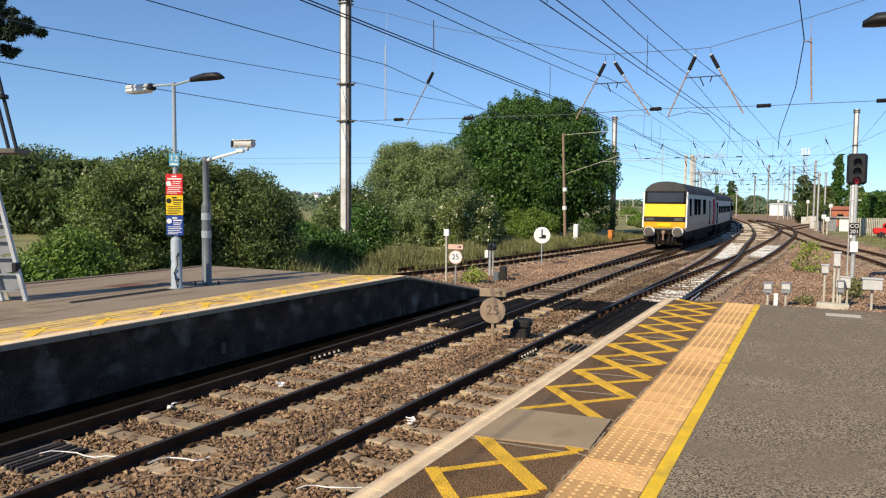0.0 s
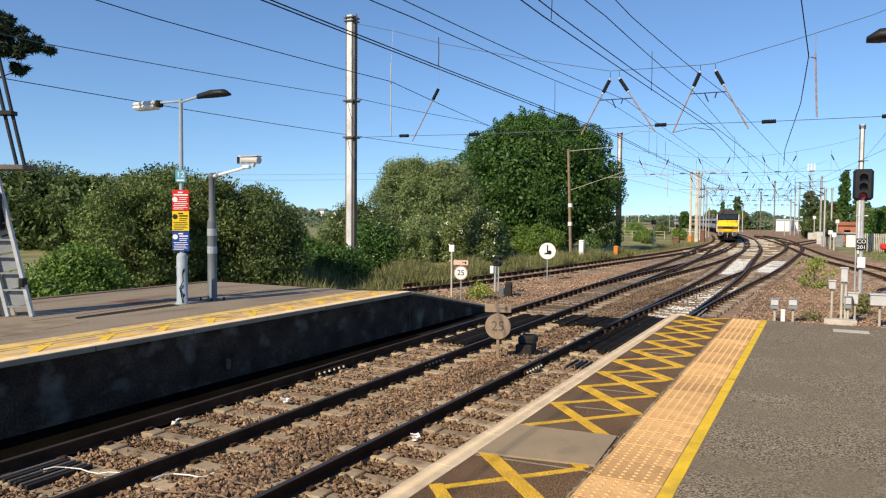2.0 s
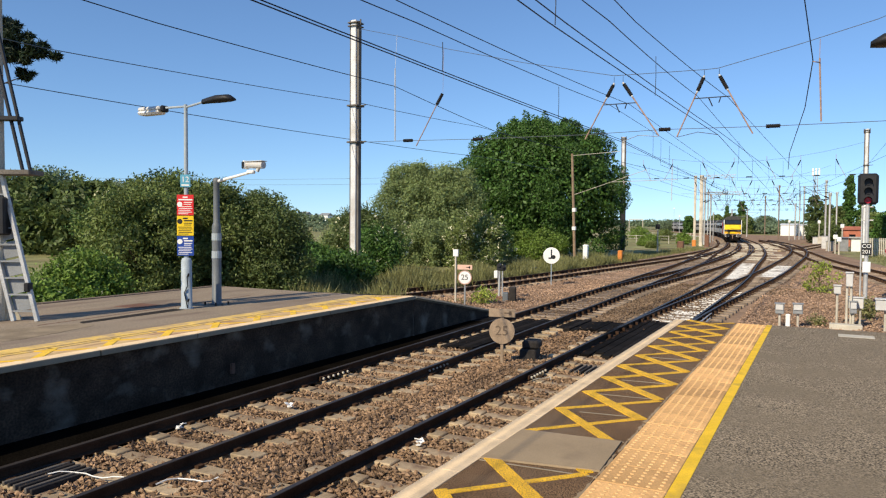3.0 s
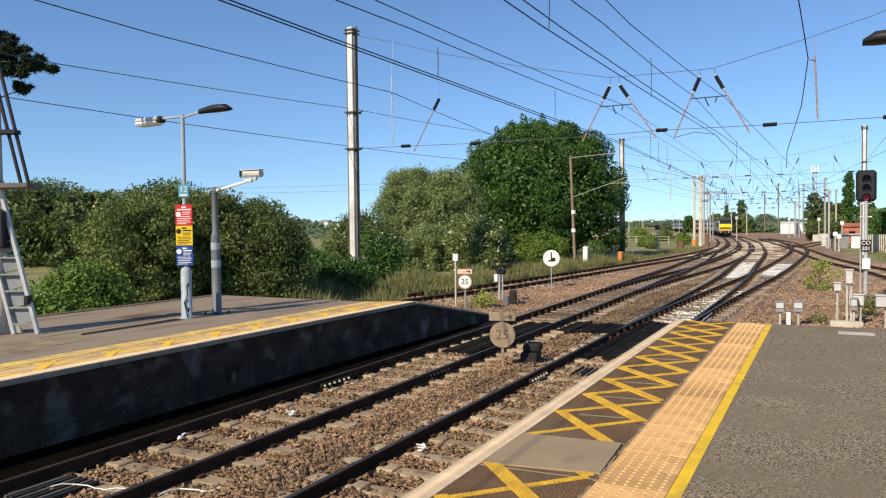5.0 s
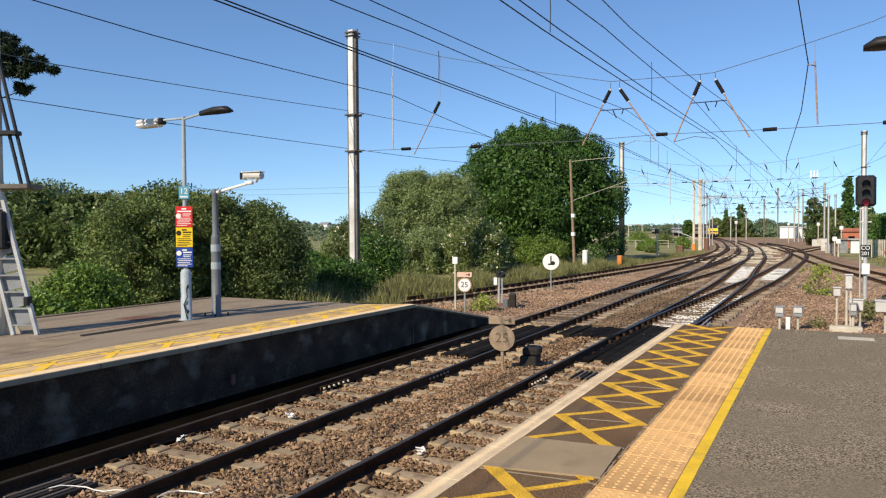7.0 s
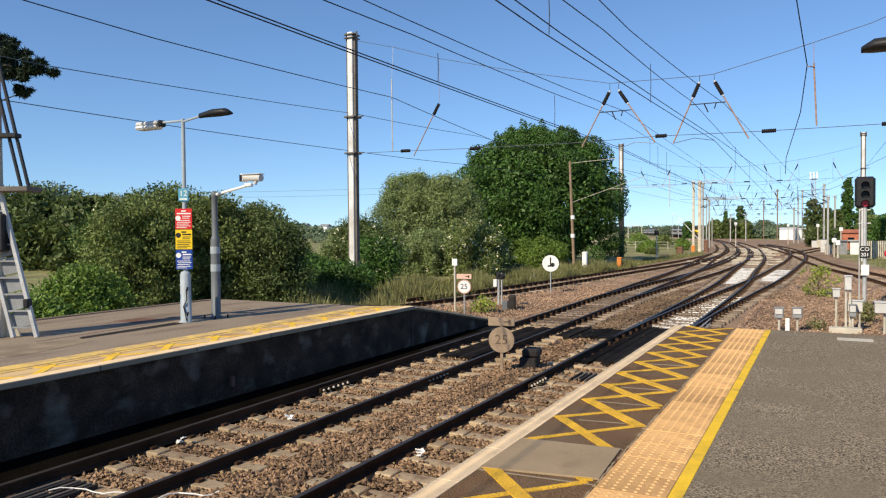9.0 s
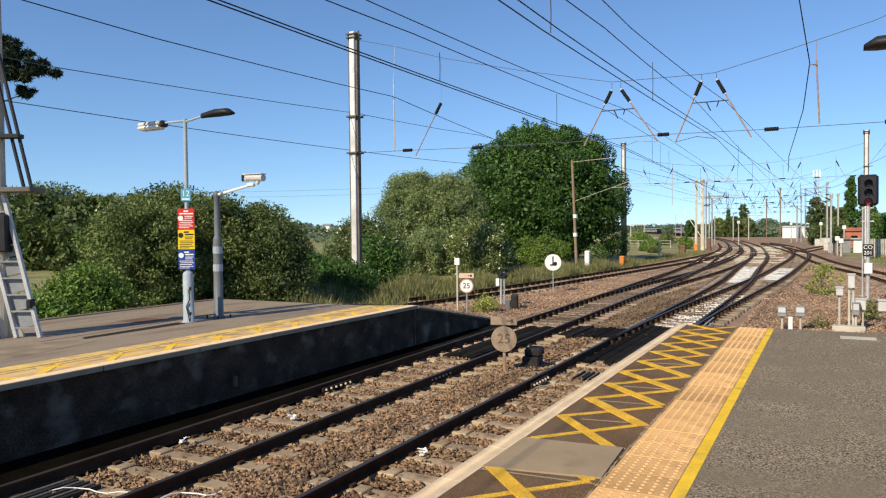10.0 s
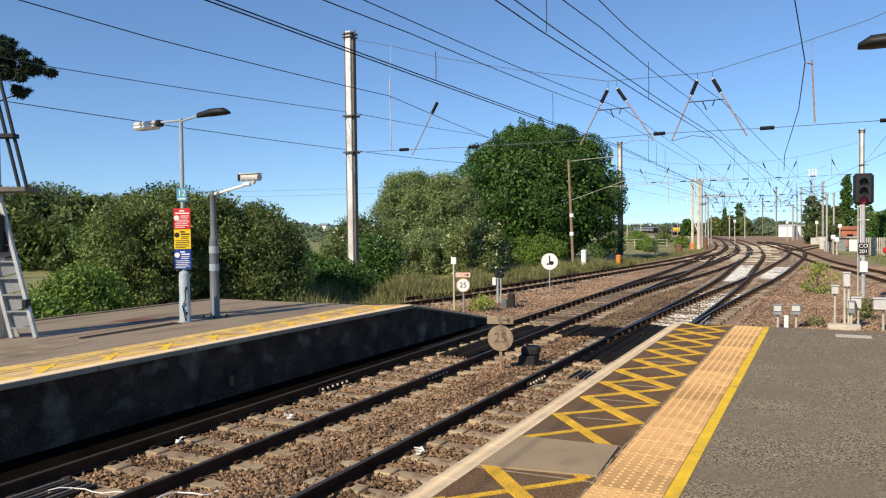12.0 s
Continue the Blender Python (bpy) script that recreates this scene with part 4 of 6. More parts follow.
def inclined_arms(x0, x1, xt0, xt1, ztop, zbar, zfoot, y, hang, label):
    ob = thing("registration_arms", label, "overhead fitting", group="registration arms")
    for xt, xf in ((xt0, x0), (xt1, x1)):
        s = 1 if xf > xt else -1
        top, foot = Vector((xt, y, ztop)), Vector((xf, y, zfoot))
        a, b = top.lerp(foot, 0.02), top.lerp(foot, 0.24)
        insulator(ob, a, b)
        bm = bmesh.new()
        rod(bm, b, foot, 0.028, 0.028, 8)
        part("arm", bm, M_RUST, ob, "rusty brown inclined tube")
        for e, g in ((a, 0.0), (b, 1.0)):
            bm = bmesh.new()
            d = (foot - top).normalized() * 0.07
            rod(bm, e - d, e + d, 0.04, 0.04, 10)
            part("end_cap", bm, M_RIM, ob, "pale metal cap")
        bm = bmesh.new()
        rod(bm, top, (xt, y, hang), 0.01, 0.01, 5)
        part("hanger", bm, M_BLACK_WIRE, ob)
    bm = bmesh.new()
    f = (ztop - zbar) / (ztop - zfoot)
    rod(bm, (xt0 + (x0 - xt0) * f, y, zbar), (xt1 + (x1 - xt1) * f, y, zbar), 0.02)
    part("cross_bar", bm, M_DARK, ob)
    bm = bmesh.new()
    mid = (xt0 + xt1) / 2
    rod(bm, (mid - 0.1, y, zbar), (mid + 0.05, y, zbar - 0.35), 0.022)
    part("clamp", bm, M_DARK, ob)
    bm = bmesh.new()
    rod(bm, (mid + 0.35, y, zbar), (mid + 0.28, y, zbar - 0.22), 0.022)
    part("clamp", bm, M_DARK, ob)
    return ob


inclined_arms(-9.15, -6.1, -7.95, -7.58, 8.6, 7.75, 6.35, 30, 8.88, "brown inclined arms with dark insulators over the line")
inclined_arms(-5.4, -2.6, -4.4, -3.85, 8.6, 7.75, 6.27, 30, 8.84, "brown inclined arms with dark insulators over the nearer line")


def headspan():
    ob = thing("headspan", "wire headspan slung between masts across the tracks", "overhead line")
    top = [(-20.9, 30, 12.4), (-18.37, 30, 11.7), (-15.93, 30, 10.88), (-12, 30, 9.85), (-7.95, 30, 8.92), (-4.4, 30, 8.85), (-3.9, 30, 8.86), (-1.2, 30, 9.45), (1.42, 30, 10.1), (5.5, 30, 11.6), (8.2, 30, 12.6)]
    wire("span_wire", top, 0.013, M_THIN_WIRE, "", ob)
    wire("cross_span_wire", [(-20.9, 30, 6.75), (-18, 30, 6.7), (-14, 30, 6.6), (-9.1, 30, 6.55), (-5.9, 30, 6.6), (-2, 30, 6.52), (1.9, 30, 6.5), (8.2, 30, 6.6)], 0.013, M_THIN_WIRE, "", ob)
    for a, b in (((-18.1, 6.71), (-17.6, 6.7)), ((-14.4, 6.6), (-13.9, 6.6)), ((-6.1, 6.6), (-5.65, 6.6)), ((-2.15, 6.52), (-1.65, 6.52)), ((1.75, 6.5), (2.2, 6.5))):
        insulator(ob, (a[0], 30, a[1]), (b[0], 30, b[1]), 0.085)
    # steady arms that hold the contact wires
    for pts in ([(-6.15, 30, 6.33), (-6.9, 30, 6.42), (-7.59, 30, 6.19)], [(-5.37, 30, 6.27), (-4.6, 30, 6.43), (-3.84, 30, 6.29)]):
        wire("steady_arm", pts, 0.014, M_THIN_WIRE, "", ob)
    bm = bmesh.new()
    rod(bm, (-18.58, 30, 6.73), (-18.6, 30, 10.2), 0.03)
    rod(bm, (-18.59, 30, 10.2), (-18.5, 30, 11.8), 0.008, 0.008, 5)
    part("drop_tube", bm, M_STEEL, ob)
    bm = bmesh.new()
    rod(bm, (-16.3, 30, 8.3), (-17.4, 30, 6.42), 0.025)
    rod(bm, (-15.98, 30, 8.85), (-15.95, 30, 10.86), 0.007, 0.007, 5)
    part("pull_off_arm", bm, M_RUST, ob)
    insulator(ob, (-16.0, 30, 8.8), (-16.3, 30, 8.3))
    bm = bmesh.new()
    rod(bm, (-0.3, 30, 6.6), (-0.4, 30, 8.9), 0.03)
    rod(bm, (-0.4, 30, 8.9), (-0.4, 30, 9.6), 0.01, 0.01, 5)
    rod(bm, (-0.4, 30, 8.75), (-0.62, 30, 8.8), 0.02)
    part("drop_tube", bm, M_RUST, ob)
    wire("jumper_wire", [(-0.95, 27, 10.9), (-0.62, 30, 8.85), (-1.0, 36, 8.0), (-2.0, 46, 6.9), (-2.3, 52, 6.4)], 0.02, M_BLACK_WIRE, "", ob)


headspan()


def mast(x, y, top, w, material, label, taper=0.0, group="masts", base=-0.4, bands=True):
    ob = thing("overhead_mast", label, "mast", pose(x, y, 0), group)
    h = w / 2
    bm = bmesh.new()
    box(bm, -h * 0.56, h * 0.56, -h * 0.8, h * 0.8, base, top, h * 0.08)
    part("column", bm, material, ob)
    # flanges take the darker steel, so their shading is in the colour
    for s in (-1, 1):
        bm = bmesh.new()
        box(bm, min(s * h, s * h * 0.5), max(s * h, s * h * 0.5), -h * 0.45, h * 0.45, base, top - 0.05, 0.008)
        part("flange", bm, material if material is M_OCHRE else M_STEEL_DARK, ob)
    bm = bmesh.new()
    box(bm, -h - 0.02, h + 0.02, -h - 0.03, h + 0.03, top - 0.16, top - 0.1, 0.01)
    box(bm, -h - 0.02, h + 0.02, -h - 0.03, h + 0.03, top - 0.32, top - 0.27, 0.01)
    for s in (-1, 1):
        rod(bm, (s * (h + 0.03), -0.02, top - 0.42), (s * (h + 0.03), -0.02, top + 0.04), 0.04)
    part("cap", bm, M_STEEL_DARK if bands else material, ob)
    if bands:
        for z in (6.75, 8.55):
            bm = bmesh.new()
            box(bm, -h - 0.04, h + 0.04, -h - 0.06, h + 0.06, z - 0.04, z + 0.04, 0.01)
            rod(bm, (h, 0, z), (h + 0.35, 0, z + 0.03), 0.03)
            part("clamp_band", bm, M_STEEL_DARK, ob)
    return ob


mast(-20.9, 30, 12.75, 0.54, M_MAST_LIT, "tall galvanised steel mast beside the siding")
tree_mast = mast(-20.42, 82, 12.6, 0.5, M_MAST_LIT, "tall steel mast beside the big tree, shade painted on its lower half")
# added dark sleeve that paints the tree's shadow up the mast
bm = bmesh.new()
box(bm, -0.27, 0.27, -0.23, 0.23, -0.4, 5.9, 0.02)
part("lower_casing", bm, M_DARK, tree_mast, "tree's shade painted on the lower column")
mast(3.2, 80, 12.0, 0.44, M_MAST_LIT, "tall pale steel mast behind the signal")
for x, y, z, w in ((-16.6, 108, 9.75, 0.32), (-15.82, 108.5, 9.8, 0.46)):
    ob = mast(x, y, z, w, M_OCHRE, "ochre-toned steel mast at the junction", bands=False)
    if w < 0.4:
        bm = bmesh.new()
        box(bm, -0.24, 0.3, -0.55, -0.2, -0.4, 0.6, 0.06)
        part("foot_casing", bm, M_ORANGE, ob, "orange casing at the foot")
for x, y, z, w in ((-16.42, 116, 10.01, 0.26), (-17.03, 124, 8.11, 0.2), (-17.14, 128, 7.89, 0.24), (-17.60, 135, 4.97, 0.16), (-21.6, 200, 5.3, 0.3), (-17.9, 200, 6.7, 0.3), (-5.8, 170, 7.4, 0.3), (-5.0, 170, 9.4, 0.25), (-4.3, 174, 11.2, 0.3),
                   (0.3, 95, 6.6, 0.25), (-0.1, 112, 9.0, 0.2), (-0.2, 124, 9.0, 0.2), (-28, 260, 8, 0.4), (1.5, 140, 8.5, 0.3)):
    mast(x, y, z, w, M_STEEL, "distant grey overhead line mast", bands=False)
for x, y, z in ((-10.3, 150, 8.3), (-7.4, 140, 9.8)):
    mast(x, y, z, 0.2, M_WOOD_POLE, "distant brown overhead line mast", bands=False)


def far_wiring():
    """Arms, spans and wires of the masts further along the line."""
    for y, xl, xr, z in ((82, -20.4, 3.2, 9.8), (96, -16.4, 0.3, 8.6), (108, -16.5, 0.2, 8.2), (125, -17.2, -0.2, 8.0), (150, -21, -4, 7.8), (172, -24, -4.3, 8.0)):
        ob = thing("headspan", "distant headspan wires with insulators over the junction", "overhead line", group="far headspans")
        for zz, dip in ((z + 1.2, 1.6), (z - 1.9, 0.15)):
            wire("span_wire", sag((xl, y, zz), (xr, y, zz), dip, 14), 0.014, M_THIN_WIRE, "", ob)
        n = 7
        for i in range(n):
            x = xl + (xr - xl) * (i + 0.7) / (n + 0.5)
            s = -1 if i % 2 else 1
            insulator(ob, (x, y, z - 0.4), (x + s * 0.25, y, z - 0.95), 0.065)
            bm = bmesh.new()
            rod(bm, (x + s * 0.25, y, z - 0.95), (x + s * 0.9, y, z - 2.2), 0.02)
            rod(bm, (x, y, z - 0.4), (x, y, z + 0.1), 0.02)
            part("arm", bm, M_RUST, ob)
            insulator(ob, (x + 1.2, y, z - 1.98), (x + 1.75, y, z - 1.98), 0.06)
            wire("dropper_wire", [(x, y + 3, z - 0.3), (x, y + 3, z - 1.2), (x + 0.05, y + 3, z - 2.1)], 0.012, M_THIN_WIRE, "", ob)
    for k, (x, y, z) in enumerate([(-15.8, 108.5, 7.4), (-16.42, 116, 7.6), (-21.4, 200, 5.0), (-18, 200, 6.0), (0.3, 95, 7.4), (-5, 170, 8.0), (-0.1, 112, 7.6)]):
        ob = thing("cantilever_arm", "steel cantilever arm on a distant mast", "overhead fitting", group="cantilevers")
        s = 1 if x < -10 else -1
        bm = bmesh.new()
        rod(bm, (x, y, z), (x + s * 3.2, y, z - 0.1), 0.03)
        rod(bm, (x, y, z - 1.5), (x + s * 2.8, y, z - 0.1), 0.03)
        rod(bm, (x + s * 3.2, y, z + 0.6), (x + s * 3.2, y, z - 1.3), 0.025)
        part("frame", bm, M_THIN_WIRE, ob)
        insulator(ob, (x + s * 0.1, y, z - 1.45), (x + s * 0.6, y, z - 1.2), 0.09)


far_wiring()
for (xa, xb, y, z) in ((-16.3, -12.1, 116, 9.81), (-16.9, -11.9, 124, 7.62)):
    ob = thing("mast_boom", "pale lattice boom between distant masts", "overhead fitting", group="booms")
    bm = bmesh.new()
    n = 9
    for dz in (0, 0.45):
        rod(bm, (xa, y, z + dz), (xb, y, z + dz), 0.035, 0.035, 5)
    for i in range(n):
        u, v = xa + (xb - xa) * i / n, xa + (xb - xa) * (i + 1) / n
        rod(bm, (u, y, z + 0.45 * (i % 2)), (v, y, z + 0.45 * ((i + 1) % 2)), 0.025, 0.025, 4)
    part("lattice", bm, M_CONCRETE, ob)


def wooden_pole():
    ob = thing("line_pole", "weathered wooden pole with a stay arm before the tree", "pole")
    bm = bmesh.new()
    rod(bm, (-18.05, 57, -0.4), (-18.39, 57, 8.45), 0.13, 0.1, 10)
    part("pole", bm, M_WOOD_POLE, ob)
    bm = bmesh.new()
    rod(bm, (-18.28, 57, 5.1), (-12.4, 57, 7.0), 0.02)
    rod(bm, (-18.35, 57, 8.3), (-14.5, 57, 8.5), 0.02)
    rod(bm, (-15.2, 57, 6.1), (-10.1, 57, 6.2), 0.018)
    rod(bm, (-10.5, 57, 7.2), (-10.5, 57, 4.6), 0.025)
    part("bracket_arm", bm, M_CONCRETE, ob, "pale bracket arm")
    for z in (2.4, 3.9):
        bm = bmesh.new()
        rod(bm, (-18.15, 57, z - 0.15), (-18.16, 57, z + 0.15), 0.18)
        part("white_band", bm, M_WHITE_PAINT, ob)


wooden_pole()


# ---- platform furniture and line-side things ----
def words(body, size, material, parent, m, label="", extrude=0.002):
    """Flat lettering in the built-in font, as a mesh under its sign."""
    cu = bpy.data.curves.new("lettering", "FONT")
    cu.body, cu.size, cu.align_x, cu.align_y, cu.extrude = body, size, "CENTER", "CENTER", extrude
    tmp = new("lettering", cu)
    me = bpy.data.meshes.new_from_object(tmp.evaluated_get(bpy.context.evaluated_depsgraph_get()))
    bpy.data.objects.remove(tmp)
    me.materials.clear()
    me.materials.append(material)
    ob = new("lettering", me)
    ob.parent = parent
    ob.matrix_basis = m
    return tagged(ob, label)


def disc(bm, r, y0, y1, z, seg=28, x=0.0):
    rod(bm, (x, y0, z), (x, y1, z), r, r, seg)


def lamp_head(parent, x0, x1, z, material, label, y=0.0, deep=1.0):
    """A flat street-lamp head that tapers to its arm, along x."""
    bm = bmesh.new()
    s = 1 if x1 > x0 else -1
    L = abs(x1 - x0)
    rings = []
    for u, w, h, dz in ((0, 0.045, 0.045, 0), (0.18, 0.09, 0.05, 0.01), (0.5, 0.15, 0.065, 0.02), (0.85, 0.15, 0.06, 0.02), (1.0, 0.08, 0.025, 0.0)):
        rings.append([bm.verts.new((x0 + s * u * L, y + w * math.cos(a), z + dz + deep * h * math.sin(a) * (1.0 if math.sin(a) > 0 else 0.55)))
                      for a in np.linspace(0, 2 * math.pi, 12, endpoint=False)])
    for p, q in zip(rings, rings[1:]):
        for i in range(12):
            bm.faces.new((p[i], p[(i + 1) % 12], q[(i + 1) % 12], q[i]))
    bm.faces.new(rings[0])
    bm.faces.new(rings[-1])
    bmesh.ops.recalc_face_normals(bm, faces=bm.faces)
    part("lamp_head", bm, material, parent, label, smooth=True)


def platform_lamp():
    ob = thing("platform_lamp", "grey-blue twin-arm lamp post with stacked notices", "lamp post", pose(-12.17, 11.15, PZ))
    bm = bmesh.new()
    lathe(bm, [(0.15, 0), (0.15, 0.02), (0.115, 0.03), (0.11, 1.02), (0.09, 1.08), (0.05, 1.1)], 16)
    part("base_column", bm, M_POST, ob, "thick pale blue-grey base column", True)
    bm = bmesh.new()
    rod(bm, (0, 0, 1.05), (0, 0, 4.36), 0.05, 0.04, 12)
    part("pole", bm, M_POST, ob)
    bm = bmesh.new()
    rod(bm, (0, 0, 4.32), (-0.65, 0, 4.33), 0.025)
    rod(bm, (0, 0, 4.3), (0.52, 0, 4.38), 0.025)
    part("arm", bm, M_POST, ob)
    bm = bmesh.new()
    box(bm, -1.36, -0.68, -0.13, 0.13, 4.27, 4.37, 0.035)
    part("lamp_head", bm, M_RIM, ob, "boxy pale grey lamp head")
    bm = bmesh.new()
    box(bm, -1.37, -0.72, -0.135, 0.135, 4.2, 4.29, 0.04)
    part("diffuser", bm, M_WHITE_PAINT, ob, "white lamp bowl")
    bm = bmesh.new()
    box(bm, -0.69, -0.6, -0.1, 0.1, 4.24, 4.38, 0.03)
    part("end_cap", bm, M_DARK, ob)
    lamp_head(ob, 0.5, 1.36, 4.37, M_DARK, "dark grey lamp head", deep=1.6)
    bm = bmesh.new()
    for z in (0.16, 0.7):
        rod(bm, (0.1, -0.06, z), (0.14, -0.07, z + 0.06), 0.02)
    wire("cable", [(0.1, -0.08, 0.7), (0.12, -0.08, 0.5), (0.06, -0.12, 0.35), (0.1, -0.1, 0.15), (0.1, -0.07, 0.02)], 0.012, M_DARK, "", ob)
    part("cable_clip", bm, M_DARK, ob)
    turn = pose(0, 0, 0, 0, 0, 32)
    for name, z0, z1, m, label in (("red_notice", 2.0, 2.44, M_RED, "red notice with white bars"), ("yellow_notice", 1.57, 1.99, M_SIGN_YELLOW, "yellow notice with dark bars"),
                                   ("blue_notice", 1.14, 1.56, M_BLUE, "blue notice with white bars")):
        bm = bmesh.new()
        box(bm, -0.175, 0.175, -0.075, -0.06, z0, z1, 0.004)
        sign = part(name, bm, m, ob, label)
        sign.matrix_basis = turn
        ink = M_DARK if "yellow" in name else M_WHITE_PAINT
        bm = bmesh.new()
        h = z1 - z0
        disc(bm, 0.055, -0.078, -0.07, z1 - h * 0.28 - (0.08 if "red" in name else 0.0), 16, -0.115)
        part("round_symbol", bm, ink, sign)
        for zz, xa, xb, th in ((0.12, -0.05, 0.05, 0.03), (0.24, -0.03 if "red" not in name else -0.14, 0.15, 0.028), (0.37, -0.03, 0.14, 0.016), (0.46, -0.03, 0.12, 0.014), (0.57, -0.15, 0.13, 0.013), (0.66, -0.13, 0.15, 0.013), (0.75, -0.15, 0.11, 0.013), (0.84, -0.14, 0.14, 0.013), (0.92, -0.15, 0.06, 0.012)):
            bm = bmesh.new()
            box(bm, xa, xb, -0.079, -0.07, z1 - h * zz - th / 2, z1 - h * zz + th / 2)
            part("text_bar", bm, ink, sign)
    bm = bmesh.new()
    box(bm, -0.105, 0.105, -0.065, -0.05, 2.6, 2.87, 0.004)
    plate = part("number_plate", bm, M_TEAL, ob, "light blue car stop plate")
    plate.matrix_basis = turn
    words("12", 0.17, M_WHITE_PAINT, plate, pose(0, -0.067, 2.76, 90))
    bm = bmesh.new()
    box(bm, -0.08, 0.08, -0.069, -0.06, 2.63, 2.66)
    part("text_bar", bm, M_WHITE_PAINT, plate)


def camera_post():
    ob = thing("surveillance_post", "grey post with a white surveillance camera arm", "camera post", pose(-12.17, 12.02, PZ))
    bm = bmesh.new()
    lathe(bm, [(0.14, 0), (0.14, 0.03), (0.105, 0.05), (0.1, 1.2), (0.1, 1.75), (0.085, 1.82), (0.07, 1.85), (0.068, 2.72), (0.075, 2.74), (0.075, 2.83), (0.03, 2.86)], 14)
    part("post", bm, M_SLATE, ob, "", True)
    for z in (1.05, 1.45):
        bm = bmesh.new()
        rod(bm, (0, 0, z), (0, 0, z + 0.16), 0.108, 0.108, 14)
        part("collar", bm, M_POST, ob)
    bm = bmesh.new()
    rod(bm, (0, 0, 2.77), (1.0, 0, 2.95), 0.035, 0.03, 10)
    box(bm, 0.92, 1.12, -0.05, 0.05, 2.92, 3.0, 0.02)
    part("arm", bm, M_WHITE_PAINT, ob, "white arm")
    bm = bmesh.new()
    rod(bm, (0.92, 0, 3.12), (1.38, 0, 3.1), 0.08, 0.08, 12)
    box(bm, 0.86, 1.4, -0.09, 0.09, 3.175, 3.195, 0.008)
    rod(bm, (1.2, 0, 2.97), (1.25, 0, 3.06), 0.04)
    part("camera_housing", bm, M_RIM, ob, "pale camera housing with a sun shield")
    bm = bmesh.new()
    box(bm, 0.84, 0.92, -0.1, 0.1, 3.025, 3.21, 0.03)
    part("front_frame", bm, M_WHITE_PAINT, ob, "white front frame")
    bm = bmesh.new()
    box(bm, 0.815, 0.9, -0.09, 0.06, 3.03, 3.19, 0.02)
    box(bm, 0.855, 0.905, -0.106, -0.09, 3.05, 3.18)
    part("lens_window", bm, M_LENS, ob)
    for a in range(4):
        bm = bmesh.new()
        q = a * math.pi / 2 + 0.7
        rod(bm, (0.25 * math.cos(q), 0.25 * math.sin(q), 0), (0.25 * math.cos(q), 0.25 * math.sin(q), 0.07), 0.02)
        part("bolt", bm, M_DARK, ob)


def ladder_signal():
    ob = thing("signal_post", "grey signal post with an access ladder on the far platform", "signal", pose(-12.97, 8.33, 0, 0, 0, 27.8))
    bm = bmesh.new()
    rod(bm, (-0.78, 0.1, PZ), (-0.78, 0.1, 9.5), 0.14, 0.12, 14)
    part("post", bm, M_CONCRETE, ob)
    for a in range(4):
        bm = bmesh.new()
        m = pose(-0.78, 0.1, 0, 0, 0, a * 90 + 10)
        pts = [m @ Vector(v) for v in ((0.1, 0, PZ), (0.42, 0, PZ), (0.1, 0, PZ + 0.5))]
        n = (m.to_3x3() @ Vector((0, 1, 0))) * 0.012
        f0 = [bm.verts.new(p - n) for p in pts]
        f1 = [bm.verts.new(p + n) for p in pts]
        bm.faces.new(f0)
        bm.faces.new(f1[::-1])
        for i in range(3):
            bm.faces.new((f0[i], f0[(i + 1) % 3], f1[(i + 1) % 3], f1[i]))
        bmesh.ops.recalc_face_normals(bm, faces=bm.faces)
        part("gusset", bm, M_CONCRETE, ob)
    lad = new("ladder")
    lad.parent = ob
    for x in (-0.44, 0.0):
        bm = bmesh.new()
        box(bm, -0.035, 0.035, -0.04, 0.04, 0, 2.86, 0.005, pose(x, 0, PZ, 0, -13, 0))
        part("stringer", bm, M_STEEL, lad)
    for x in (-0.24, -0.1):
        bm = bmesh.new()
        box(bm, -0.022, 0.022, -0.03, 0.03, 0, 4.4, 0.004, pose(x, 0.02, 3.66, 0, -12.5, 0))
        part("stringer", bm, M_DARK, lad)
    for i in range(9):
        u = (i + 0.6) / 9
        bm = bmesh.new()
        x, z = -0.64 * u, PZ + 2.78 * u
        box(bm, x - 0.44, x, -0.03, 0.03, z - 0.015, z + 0.015)
        part("rung", bm, M_GREY, lad)
    for i in range(7):
        u = 0.08 + i * 0.118
        bm = bmesh.new()
        box(bm, -0.4, -0.03, 0.05, 0.07, 0.02, 0.32, 0.004, pose(-0.64 * u, 0, PZ + 2.78 * u, 0, -13, 0))
        part("backing_plate", bm, M_GREY, lad, "grey backing plate")
    bm = bmesh.new()
    box(bm, -1.1, 0.02, -0.25, 0.25, 3.6, 3.69, 0.01)
    part("landing", bm, M_STEEL_DARK, ob)
    bm = bmesh.new()
    box(bm, -1.1, -0.26, -0.1, 0.1, 4.6, 4.68, 0.01)
    part("bracket", bm, M_DARK, ob)
    bm = bmesh.new()
    box(bm, -0.75, -0.5, -0.15, 0.15, 2.5, 3.2, 0.03)
    part("cable_box", bm, M_DARK, ob)
    bm = bmesh.new()
    box(bm, -0.2, -0.1, -0.1, 0.06, 1.45, 1.62, 0.02)
    part("junction_box", bm, M_DARK, ob)


